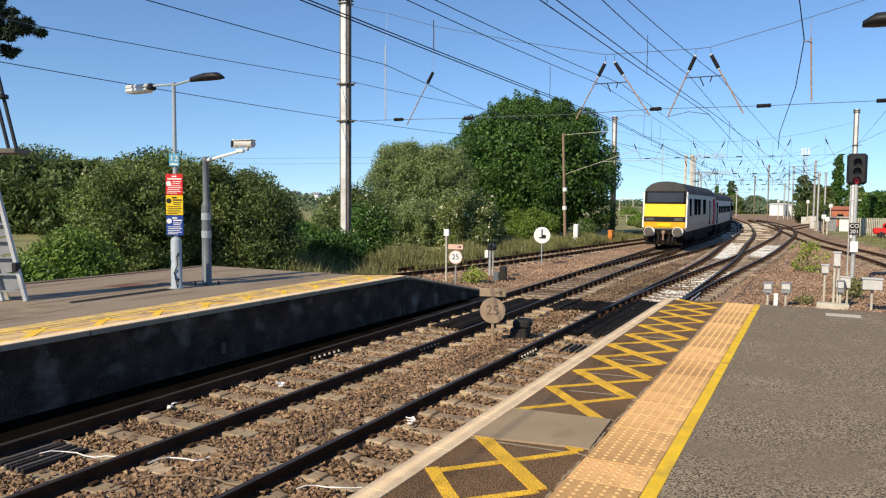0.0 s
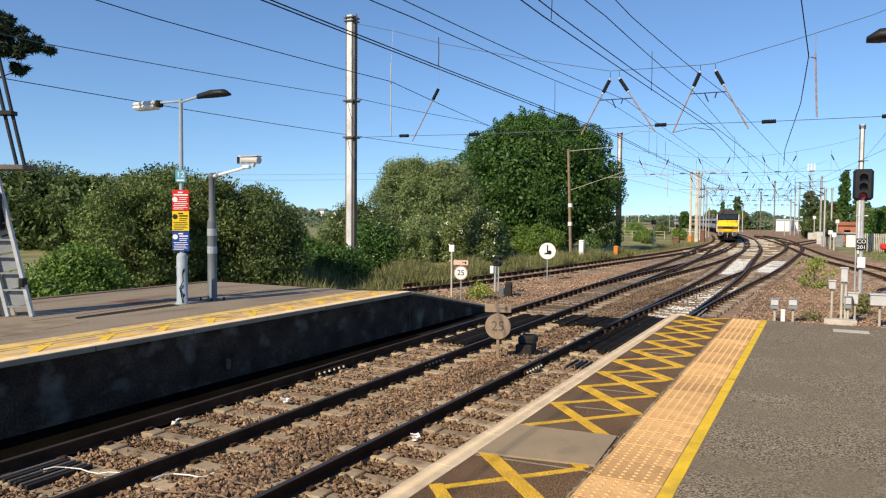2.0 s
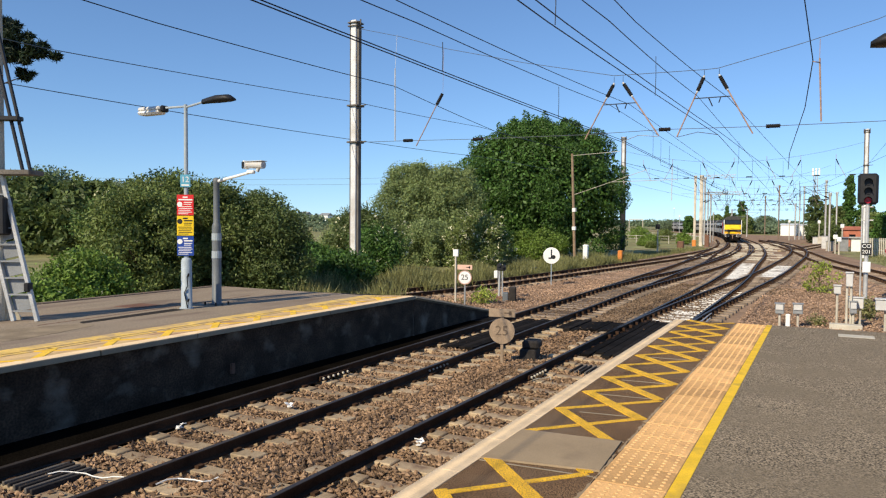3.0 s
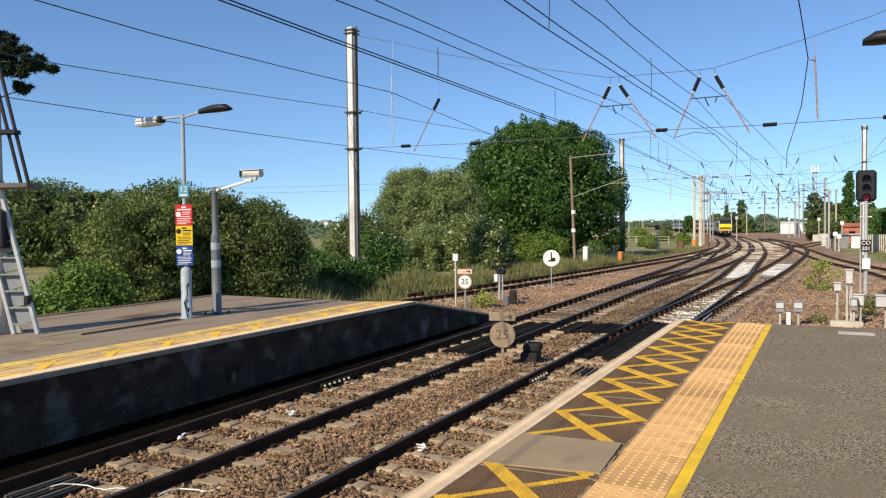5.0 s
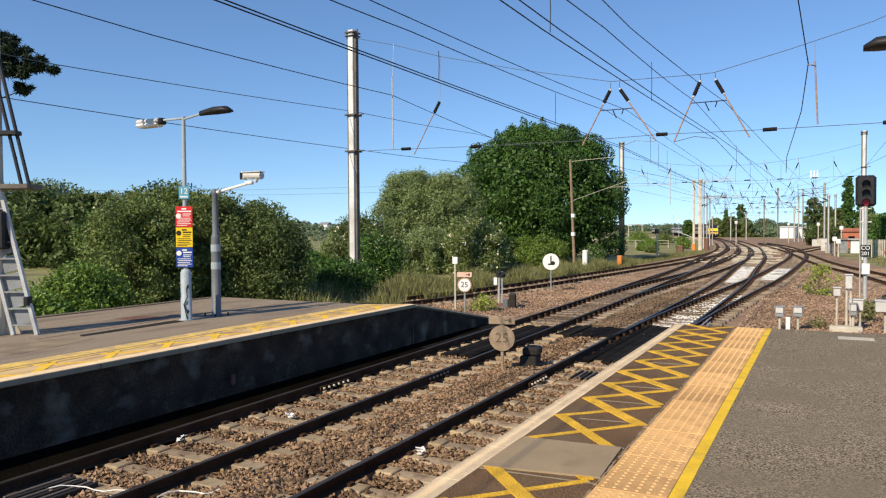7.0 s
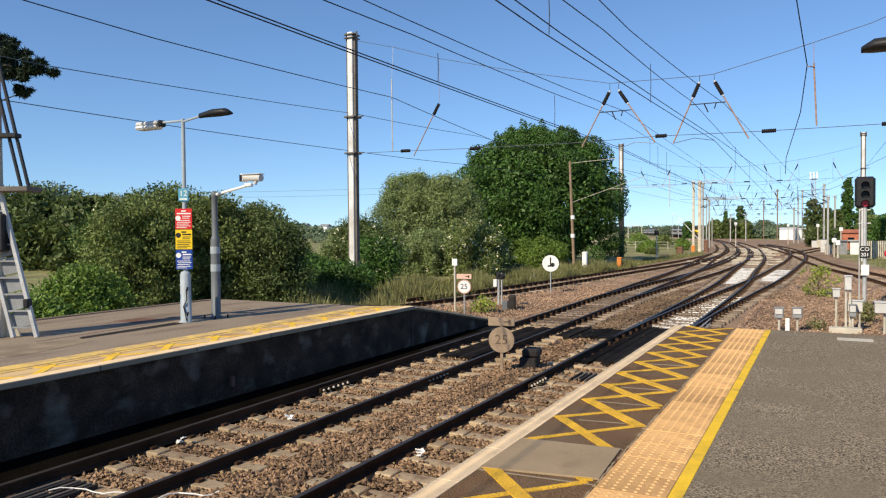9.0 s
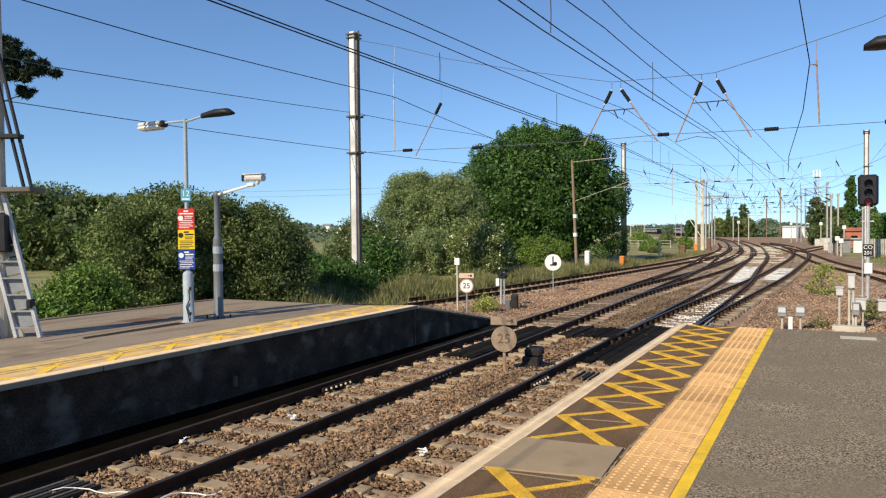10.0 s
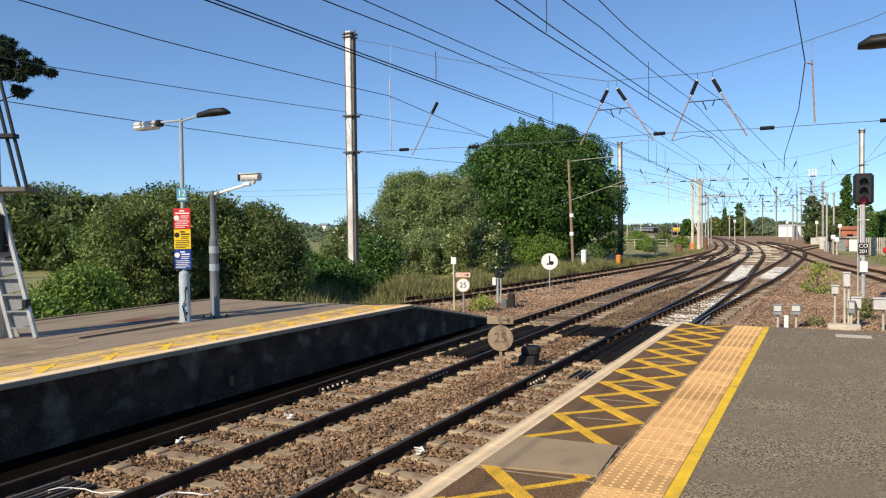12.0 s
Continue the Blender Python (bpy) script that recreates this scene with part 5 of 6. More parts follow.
def colour_light_signal():
    ob = thing("colour_light_signal", "three-aspect signal on a steel post showing red", "signal", pose(1.31, 31.4, 0))
    bm = bmesh.new()
    rod(bm, (0, 0, -0.35), (0, 0, 3.65), 0.075, 0.065, 12)
    part("post", bm, M_STEEL, ob)
    bm = bmesh.new()
    box(bm, -0.34, 0.34, -0.1, 0.14, 3.58, 4.75, 0.09)
    head = part("signal_head", bm, M_DARK, ob, "black backboard with rounded corners")
    for z, m in ((4.42, M_LENS), (4.08, M_LENS), (3.74, M_RED_LIGHT)):
        bm = bmesh.new()
        disc(bm, 0.115, -0.125, -0.1, z, 20)
        part("lens", bm, m, head, "lit red lens" if m is M_RED_LIGHT else "")
        bm = bmesh.new()
        outer, inner = [], []
        for a in np.linspace(-0.35, math.pi + 0.35, 14):
            for lst, y in ((outer, -0.1), (inner, -0.38 + 0.08 * (1 - math.sin(a)))):
                lst.append(bm.verts.new((0.135 * math.cos(a), y, z + 0.135 * math.sin(a))))
        for i in range(13):
            bm.faces.new((outer[i], outer[i + 1], inner[i + 1], inner[i]))
        bmesh.ops.solidify(bm, geom=bm.faces[:], thickness=0.008)
        part("hood", bm, M_DARK, head)
    bm = bmesh.new()
    box(bm, -0.17, 0.17, -0.1, -0.085, 1.7, 2.15, 0.005)
    plate = part("identity_plate", bm, M_DARK, ob, "black plate with white letters")
    words("CO", 0.2, M_WHITE_PAINT, plate, pose(0, -0.103, 2.03, 90))
    words("201", 0.19, M_WHITE_PAINT, plate, pose(0, -0.103, 1.82, 90))
    bm = bmesh.new()
    box(bm, -0.12, 0.14, -0.18, -0.08, 1.05, 1.45, 0.01)
    part("telephone_box", bm, M_WHITE_PAINT, ob, "small white box")
    bm = bmesh.new()
    rod(bm, (-0.17, 0.05, -0.3), (-0.17, 0.05, 4.0), 0.028, 0.025)
    for z in (3.0, 3.5):
        rod(bm, (-0.2, 0.05, z), (0.2, 0.05, z), 0.025)
    part("bracket_frame", bm, M_STEEL, ob)


def speed_sign(x, y, z, r, face, mark, board, label, bar_mark=True):
    ob = thing("speed_sign", label, "sign", pose(x, y, 0, 0, 0, 14), "speed signs")
    bm = bmesh.new()
    box(bm, -0.03, 0.03, 0.0, 0.05, -0.35, z + 0.4, 0.005)
    part("post", bm, M_DIRTY_SIGN if face is M_DIRTY_SIGN else M_GREY, ob)
    bm = bmesh.new()
    disc(bm, r, -0.02, 0.0, z, 32)
    d = part("disc", bm, face, ob, "round board")
    if face is not M_DIRTY_SIGN:
        bm = bmesh.new()
        n = 32
        for i in range(n):
            a, b = 2 * math.pi * i / n, 2 * math.pi * (i + 1) / n
            bm.faces.new([bm.verts.new((q * math.cos(c), -0.023, z + q * math.sin(c))) for q, c in ((r, a), (r, b), (r * 0.86, b), (r * 0.86, a))])
        bmesh.ops.solidify(bm, geom=bm.faces[:], thickness=0.006)
        part("border", bm, M_PINK, d, "faded red border")
    words("25", r * 1.05, mark, d, pose(0, -0.024, z, 90))
    bm = bmesh.new()
    box(bm, -0.28, 0.28, -0.02, 0.0, z + r + 0.02, z + r + 0.2, 0.01)
    p = part("arrow_board", bm, board, ob, "narrow board above")
    bm = bmesh.new()
    box(bm, 0.05, 0.2, -0.026, -0.02, z + r + 0.1, z + r + 0.125)
    box(bm, 0.15, 0.2, -0.026, -0.02, z + r + 0.07, z + r + 0.155)
    part("arrow", bm, mark, p)


platform_lamp()
camera_post()
ladder_signal()
colour_light_signal()
speed_sign(-6.0, 13.93, 0.53, 0.27, M_DIRTY_SIGN, M_DIRTY_MARK, M_DIRTY_SIGN, "weathered brown speed board between the tracks")
speed_sign(-11.74, 23.85, 0.78, 0.265, M_WHITE_PAINT, M_DARK, M_PINK, "white round speed board beyond the ramp")


def shunt_sign():
    ob = thing("round_sign", "white disc with a black mark on a thin post", "sign", pose(-11.8, 33.5, 0, 0, 0, 16))
    bm = bmesh.new()
    rod(bm, (0, 0.03, -0.3), (0, 0.03, 1.3), 0.025)
    part("post", bm, M_POST, ob)
    bm = bmesh.new()
    disc(bm, 0.4, -0.01, 0.01, 1.23, 32)
    d = part("disc", bm, M_WHITE_PAINT, ob)
    bm = bmesh.new()
    box(bm, -0.03, 0.03, -0.02, -0.01, 1.1, 1.52)
    box(bm, -0.14, 0.03, -0.02, -0.01, 1.07, 1.14)
    rod(bm, (0.1, -0.02, 1.16), (0.1, -0.008, 1.16), 0.1, 0.1, 16)
    part("symbol", bm, M_DARK, d)


def dwarf_signal():
    ob = thing("dwarf_signal", "short steel post signal with a black lamp head by the siding", "signal", pose(-11.45, 26.5, 0, 0, 0, 12))
    for x, r in ((-0.06, 0.05), (0.07, 0.03)):
        bm = bmesh.new()
        rod(bm, (x, 0, -0.3), (x, 0, 0.92), r, r)
        part("post", bm, M_STEEL, ob)
    bm = bmesh.new()
    box(bm, -0.16, 0.2, -0.1, 0.1, 0.9, 1.08, 0.04)
    rod(bm, (-0.05, 0.1, 1.12), (-0.05, -0.16, 1.12), 0.08, 0.08, 12)
    rod(bm, (0.12, 0.1, 1.07), (0.12, -0.16, 1.07), 0.07, 0.07, 12)
    part("lamp_head", bm, M_DARK, ob, "black head with hooded lamps")
    bm = bmesh.new()
    box(bm, -0.25, -0.11, -0.12, -0.02, 0.6, 0.9, 0.01)
    part("white_plate", bm, M_WHITE_PAINT, ob)
    bm = bmesh.new()
    box(bm, -0.14, 0.1, -0.1, 0.1, -0.35, -0.12, 0.02)
    part("foot", bm, M_RUST_DULL, ob, "rusty iron foot")
    ob = thing("point_box", "squat grey-black equipment box on the ballast", "equipment box", pose(-10.9, 26.0, 0, 0, 0, 20))
    bm = bmesh.new()
    box(bm, -0.22, 0.0, -0.2, 0.2, -0.3, 0.1, 0.03)
    part("case", bm, M_SLATE, ob)
    bm = bmesh.new()
    box(bm, 0.02, 0.3, -0.22, 0.22, -0.3, 0.32, 0.04)
    part("cover", bm, M_TAR, ob)


def track_box():
    ob = thing("track_equipment", "dark box on a block beside the rail", "equipment box", pose(-5.62, 14.75, 0, 0, 0, 8))
    bm = bmesh.new()
    box(bm, -0.24, 0.12, -0.25, 0.25, -0.3, 0.08, 0.02)
    part("block", bm, M_TAR, ob)
    bm = bmesh.new()
    box(bm, -0.2, 0.16, -0.2, 0.24, 0.08, 0.26, 0.04)
    part("lid", bm, M_TAR, ob)


def post_thing(name, label, cat, x, y, w, top, material, cap=None, head=1.0):
    ob = thing(name, label, cat, pose(x, y, 0))
    bm = bmesh.new()
    box(bm, -w / 2, w / 2, -w / 2, w / 2, -0.4, top, w * 0.12)
    part("shaft", bm, material, ob)
    bm = bmesh.new()
    box(bm, -w * 0.56 * head, w * 0.56 * head, -w * 0.56, w * 0.56, top - w * 0.4 * head * head, top + 0.02, w * 0.2)
    part("cap", bm, cap or material, ob)


shunt_sign()
dwarf_signal()
track_box()
post_thing("marker_post", "plain white marker post", "post", -15.95, 53, 0.36, 1.2, M_WHITE_PAINT)
post_thing("marker_post", "orange marker post beside the siding", "post", -14.1, 56, 0.34, 0.72, M_ORANGE)
post_thing("marker_post", "thin pale post with a white top", "post", -12.5, 24.6, 0.06, 1.75, M_CONCRETE, M_WHITE_PAINT, 3.2)
post_thing("marker_post", "small white stake between the boxes", "post", -0.98, 23.6, 0.12, 0.15, M_WHITE_PAINT)
post_thing("marker_post", "rusty brown stub post at the junction", "post", -14.2, 103, 0.6, 1.4, M_RUST_DULL)
post_thing("marker_post", "rusty red box post by the fence", "post", -16.6, 97, 0.8, 0.6, M_RUST_DULL)


def trackside_box(x, y, w, z0, z1, material, label, legs=1, d=0.2):
    ob = thing("equipment_box", label, "equipment box", pose(x, y, 0), "line-side boxes")
    bm = bmesh.new()
    box(bm, -w / 2, w / 2, -d / 2, d / 2, z0, z1, 0.015)
    part("case", bm, material, ob)
    bm = bmesh.new()
    box(bm, -w / 2 - 0.02, w / 2 + 0.02, -d / 2 - 0.03, d / 2 + 0.02, z1, z1 + 0.03, 0.006)
    part("lid", bm, material, ob)
    if material is M_GREY:
        bm = bmesh.new()
        box(bm, -w * 0.42, w * 0.42, -d / 2 - 0.03, -d / 2 + 0.01, z0 + (z1 - z0) * 0.42, z1 - 0.01, 0.008)
        part("front_plate", bm, M_RIM, ob, "pale front plate")
    for i in range(legs):
        bm = bmesh.new()
        lx = 0 if legs == 1 else (-0.3 + 0.6 * i) * w
        rod(bm, (lx, 0.02, -0.35), (lx, 0.02, z0 + 0.02), 0.035)
        part("leg", bm, M_CONCRETE, ob)


trackside_box(-15.04, 39.73, 0.3, -0.25, 0.2, M_SLATE, "small dark slate box by the siding rail")
trackside_box(-1.2, 23.5, 0.24, 0.18, 0.47, M_GREY, "small grey box on a post")
trackside_box(-0.72, 23.7, 0.26, 0.18, 0.47, M_GREY, "small grey box on a post")
trackside_box(0.3, 24.8, 0.19, 0.74, 0.98, M_RIM, "pale slim box on a tall post")
trackside_box(0.6, 24.4, 0.18, 1.0, 1.4, M_RIM, "pale upright box on twin posts", 2)
trackside_box(0.78, 24.6, 0.4, 0.35, 0.66, M_RIM, "wide pale box on two legs", 2)
trackside_box(0.72, 24.35, 0.18, 0.22, 0.56, M_GREY, "dark grey cabinet before the wide box")
trackside_box(1.5, 24.0, 0.5, 0.4, 0.7, M_RIM, "white box on a cable post", 1, 0.35)


def small_platform_bits():
    ob = thing("plinth", "low concrete cable plinth", "plinth", pose(0.55, 24.1, 0))
    bm = bmesh.new()
    box(bm, -0.45, 0.4, -0.2, 0.2, -0.35, -0.08, 0.02)
    part("slab", bm, M_CONCRETE, ob)
    ob = thing("access_cover", "pale metal access cover in the asphalt", "cover", pose(0.45, 14.2, PZ))
    bm = bmesh.new()
    box(bm, -0.27, 0.27, -0.16, 0.16, -0.02, 0.006, 0.003)
    part("lid", bm, M_CONCRETE, ob)
    ob = thing("cable_trough", "dark cable trough lids behind the platform end", "cable trough", pose(2.5, 21.5, 0))
    for i in range(8):
        bm = bmesh.new()
        box(bm, -2.6 + i * 0.95, -1.7 + i * 0.95, -0.25, 0.25, -0.35, -0.04 - 0.01 * (i % 2), 0.01)
        part("lid", bm, M_TAR, ob)
    ob = thing("platform_lamp", "dark lamp head on an arm over the near platform", "lamp post", pose(1.9, 9.0, PZ))
    bm = bmesh.new()
    rod(bm, (0, 0, 0), (0, 0, 3.95), 0.06, 0.045, 12)
    part("pole", bm, M_POST, ob)
    bm = bmesh.new()
    rod(bm, (0, 0, 3.9), (-0.9, 0, 3.84), 0.025)
    part("arm", bm, M_POST, ob)
    lamp_head(ob, -0.8, -1.58, 3.81, M_DARK, "dark grey lamp head", deep=1.5)


small_platform_bits()


def track_details():
    # pale litter on the sleepers
    for k, (x, y) in enumerate([(-8.02, 7.2), (-4.72, 8.25), (-7.45, 8.9)]):
        bm = bmesh.new()
        for j in range(4):
            m = pose(random.uniform(-0.05, 0.05), random.uniform(-0.05, 0.05), 0.02 * j, random.uniform(-40, 40), random.uniform(-40, 40), random.uniform(0, 180))
            box(bm, -0.04, 0.04, -0.03, 0.03, -0.005, 0.005, 0, m)
        ob = part("litter", bm, M_WHITE_PAINT, None, "crumpled scrap of white litter on the track")
        ob.matrix_basis = pose(x, y, -0.13, 0, 0, k * 50)
        tagged(ob, category="litter", group="litter")
    # loose pale cables by the rails
    for pts, m, r in (([(-8.0, 12.0), (-7.5, 11.4), (-7.0, 11.6), (-6.95, 12.6), (-6.95, 13.6)], M_WOOD_POLE, 0.012), ([(-4.8, 12.6), (-4.6, 13.0), (-4.5, 12.7)], M_CONCRETE, 0.01),
                      ([(-6.52, 5.51), (-6.47, 5.77), (-6.14, 5.82), (-6.07, 5.99)], M_WHITE_PAINT, 0.009), ([(-6.07, 5.99), (-5.78, 5.94), (-5.40, 5.87), (-5.05, 5.92)], M_WOOD_POLE, 0.01), ([(-4.63, 5.72), (-4.52, 5.90), (-4.25, 5.93), (-4.08, 6.09)], M_WHITE_PAINT, 0.008), ([(-6.30, 4.85), (-6.25, 5.19), (-5.88, 5.46), (-5.38, 5.52), (-4.83, 5.49)], M_WOOD_POLE, 0.012), ([(-7.86, 5.14), (-7.72, 5.32), (-7.34, 5.34), (-7.00, 5.48)], M_WHITE_PAINT, 0.008)):
        p, _, _ = along(pts, 0.1)
        wire("bond_cable", [(a, b, -0.12 + 0.012 * math.sin(k * 1.9)) for k, (a, b) in enumerate(p)], r, m, "loose bonding cable on the sleepers", group="cables")
    # dark slatted treadles between the rails
    for x, y, n in ((-7.85, 5.15, 7), (-4.15, 14.2, 6)):
        ob = thing("cable_grid", "dark slatted plate between the rails", "track fitting", pose(x, y, 0), "slatted plates")
        for i in range(n):
            bm = bmesh.new()
            box(bm, -0.34 + i * 0.1, -0.3 + i * 0.1, -0.4, 0.4, -0.2, -0.125, 0.006)
            part("slat", bm, M_STEEL_DARK if i % 2 else M_TAR, ob)
    # bolted rail joints
    for x, y in ((-8.18, 11.0), (-6.86, 12.6), (-4.9, 13.0)):
        ob = thing("fishplate", "bolted fishplate at a rail joint", "rail joint", pose(x, y, 0), "fishplates")
        bm = bmesh.new()
        box(bm, 0.02, 0.05, -0.45, 0.45, -0.12, -0.04, 0.005)
        part("plate", bm, M_RAIL, ob)
        for i in range(6):
            bm = bmesh.new()
            rod(bm, (0.04, -0.38 + i * 0.15, -0.08), (0.09, -0.38 + i * 0.15, -0.08), 0.022, 0.022, 6)
            part("bolt", bm, M_CONCRETE, ob)


track_details()


def point_rods():
    """Point rods and their cranks beside the near rail at the platform end."""
    ob = thing("point_rodding", "pale steel point rods beside the rail at the platform end", "track fitting")
    for x0, x1, y0, y1 in ((-3.02, -3.1, 15.7, 23.2), (-3.22, -3.25, 17.5, 24.5)):
        bm = bmesh.new()
        rod(bm, (x0, y0, -0.06), (x1, y1, -0.06), 0.022, 0.022, 6)
        part("rod", bm, M_STEEL, ob)
    for x, y in ((-3.1, 16.4), (-3.14, 18.2), (-3.12, 20.1), (-3.16, 22.0)):
        bm = bmesh.new()
        box(bm, x - 0.14, x + 0.16, y - 0.12, y + 0.12, -0.3, -0.08, 0.02)
        part("roller_block", bm, M_RUST_DULL, ob)
    rng = np.random.default_rng(77)
    bm = bmesh.new()
    for k in range(90):
        y = rng.uniform(66, 122)
        x = np.interp(y, [66, 95, 122], [-6.0, -7.0, -9.5]) + rng.normal(0, 2.0)
        L = rng.uniform(0.3, 1.3)
        box(bm, -L, L, -0.1, 0.1, -0.2, rng.uniform(-0.15, -0.06), 0.0, pose(x, y, 0, 0, 0, rng.uniform(-25, 25)))
    part("crossing_timbers", bm, M_CONCRETE, None, "pale crossing timbers and fittings among the junction rails", kind="stuff")["category"] = "track fittings"


point_rods()


def junction_clutter():
    """Cabinets by the huts and point machines among the far tracks."""
    for k, (x, y) in enumerate([(-1.5, 131.8), (-0.7, 124.3), (-0.1, 106.1), (0.4, 96.8), (-2.3, 150.1)]):
        ob = thing("relay_cabinet", "grey-white relay cabinet beside the far track" if k % 2 else "pale weathered relay cabinet beside the far track", "cabinet", pose(x, y, 0), "relay cabinets")
        h = 0.9 + 0.25 * (k % 3)
        bm = bmesh.new()
        box(bm, -0.4, 0.4, -0.3, 0.3, -0.4, h, 0.03)
        part("body", bm, M_CONCRETE if k % 2 else M_RIM, ob)
        bm = bmesh.new()
        box(bm, -0.45, 0.45, -0.36, 0.34, h, h + 0.06, 0.015)
        part("roof", bm, M_GREY, ob)
        bm = bmesh.new()
        box(bm, -0.33, 0.33, -0.32, -0.29, 0.0, h - 0.1, 0.01)
        part("door", bm, M_CONCRETE if k % 2 else M_RIM, ob)
    for k, (x, y) in enumerate([(-8.8, 83.4), (-7.5, 89.2), (-6.5, 95.6), (-4.5, 89.8), (-6.6, 70.8)]):
        ob = thing("point_machine", "low pale point machine beside the rails", "track fitting", pose(x, y, 0, 0, 0, 20 * k), "point machines")
        bm = bmesh.new()
        box(bm, -0.35, 0.35, -0.22, 0.22, -0.3, 0.0, 0.06)
        part("casing", bm, M_SLEEPER, ob)
        bm = bmesh.new()
        rod(bm, (0.4, 0, -0.1), (1.3, 0, -0.1), 0.03)
        part("rod", bm, M_RAIL, ob)


junction_clutter()


# ---- plants ----
def crown(rng, blobs, n, size, slim=0.55, loose=1.12, inner=0.5):
    """Leaves over and inside a set of ellipsoids (x, y, z, rx, ry, rz)."""
    b = np.array(blobs, float)
    w = (b[:, 3] * b[:, 4] * b[:, 5]) ** 0.66
    i = rng.choice(len(b), n, p=w / w.sum())
    d = rng.normal(size=(n, 3))
    d /= np.linalg.norm(d, axis=1)[:, None]
    r = rng.uniform(inner, loose, n) ** 0.7 if loose < 1.3 else rng.uniform(0.4, loose, n)
    c = b[i, :3] + d * r[:, None] * b[i, 3:]
    u = rng.normal(size=(n, 3))
    u /= np.linalg.norm(u, axis=1)[:, None]
    v = np.cross(u, d + rng.normal(0, 0.6, (n, 3)))
    v /= np.linalg.norm(v, axis=1)[:, None] + 1e-9
    s = size * rng.uniform(0.6, 1.4, (n, 1))
    q = np.stack([c - u * s, c + v * s * slim, c + u * s, c - v * s * slim], 1)
    q[..., 2] = np.maximum(q[..., 2], -0.3)
    return q.reshape(-1, 3), np.arange(4 * n).reshape(-1, 4)


def blob_set(rng, x, y, rx, ry, z0, z1, n, small):
    """Uneven boughs spread evenly over and inside a rounded crown."""
    out = []
    for k in range(n):
        h = ((k + 0.5) / n) ** 0.85
        a = k * 2.399963 + rng.uniform(-0.4, 0.4)
        q = abs(2 * (0.12 + 0.86 * h) - 1)
        wide = max(0.05, 1 - q ** 2.6) ** (1 / 2.6) if h > 0.35 else 0.95
        r = rng.uniform(0.5, 1.0) if k % 3 else rng.uniform(0.0, 0.5)
        s = small * rng.uniform(0.55, 1.2)
        out.append((x + math.cos(a) * r * max(0.1, rx * wide - s * 0.8), y + math.sin(a) * r * max(0.1, ry * wide - s * 0.8), z0 + s * 0.5 + h * (z1 - z0 - 1.3 * s), s, s, s * 0.85))
    return out


def tree(name, label, x, y, rx, ry, z0, z1, material, boughs=26, small=1.6, leaves=22000, size=0.16, seed=1, trunk=0.3, flowers=0, category="tree", group="", sprigs=(), core=0, loose=1.2, inner=0.5):
    rng = np.random.default_rng(seed)
    ob = thing(name, label, category, None, group)
    bl = blob_set(rng, x, y, rx, ry, z0, z1, boughs, small) + [(sx, sy, sz, r, r, r * 2.2) for sx, sy, sz, r in sprigs]
    bm = bmesh.new()
    top = z0 + (z1 - z0) * 0.6
    rod(bm, (x, y, -0.6), (x, y, max(top, 0.5)), trunk, trunk * 0.35, 9)
    for b in bl[:: max(1, len(bl) // 14)]:
        base = Vector((x, y, max(0.0, z0) + (b[2] - max(0, z0)) * 0.35))
        rod(bm, base, b[:3], trunk * 0.3, trunk * 0.06, 6)
    part("trunk", bm, M_BARK, ob, "brown trunk and limbs")
    q, f = crown(rng, bl, leaves, size, 0.45, loose, inner)
    if core:
        g, h = crown(rng, [(x, y, (z0 + z1) / 2 - 0.4, rx * 0.86, ry * 0.86, (z1 - z0) * 0.45)], core, size * 1.6)
        q, f = np.concatenate([q, g]), np.concatenate([f, h + len(q)])
    raw("crown", q, f, material, ob, "uneven leafy crown")
    if flowers:
        k = rng.choice(len(f), flowers)
        c = q.reshape(-1, 4, 3)[k].mean(1)
        mid = np.array([x, y, (z0 + z1) / 2])
        c = mid + (c - mid) * 1.1
        c = np.repeat(c, 3, 0) + rng.normal(0, 0.06, (flowers * 3, 3))
        o = rng.normal(size=(flowers * 3, 4, 3)) * (0.055 if y > 30 else 0.03)
        raw("blossom", (c[:, None] + o).reshape(-1, 3), np.arange(12 * flowers).reshape(-1, 4), M_FLOWER, ob, "flat cream blossom heads")
    return ob


tree("oak_tree", "big round dense dark green tree beside the line", -24.5, 66, 8.8, 7.5, -0.4, 12.9, M_LEAF_DARK, 270, 1.25, 210000, 0.11, 11, 0.5,
     sprigs=((-24.4, 62, 12.3, 0.35), (-25.6, 62, 11.9, 0.3), (-22.6, 62, 12.1, 0.35), (-20.8, 62, 11.4, 0.35), (-27.0, 62, 11.4, 0.3)), core=30000, loose=1.14, inner=0.7)
tree("willow_tree", "broad grey-green feathery willow behind the siding", -30.6, 52.5, 3.9, 3.0, -0.3, 7.7, M_LEAF_GREY, 260, 0.5, 80000, 0.08, 120, 0.2, group="willows", core=4000, loose=1.9)
tree("willow_tree", "grey-green feathery willow beside the big tree", -27.2, 52.5, 3.3, 2.8, -0.3, 7.4, M_LEAF_GREY, 210, 0.5, 60000, 0.08, 121, 0.2, group="willows", core=3000, loose=1.9)
tree("elder_bush", "elder bush covered in cream blossom", -19.3, 41, 2.3, 2.0, -0.4, 3.5, M_LEAF_MID, 40, 0.65, 24000, 0.08, 14, 0.12, 420, "bush", "elders", loose=1.5)
# elders and low bushes round the mast get darker leaves to paint shade
tree("elder_bush", "elder bush with blossom behind the mast", -25.2, 37, 2.6, 2.2, -0.4, 3.7, M_LEAF_OLIVE, 44, 0.7, 26000, 0.08, 15, 0.12, 130, "bush", "elders", loose=1.5)
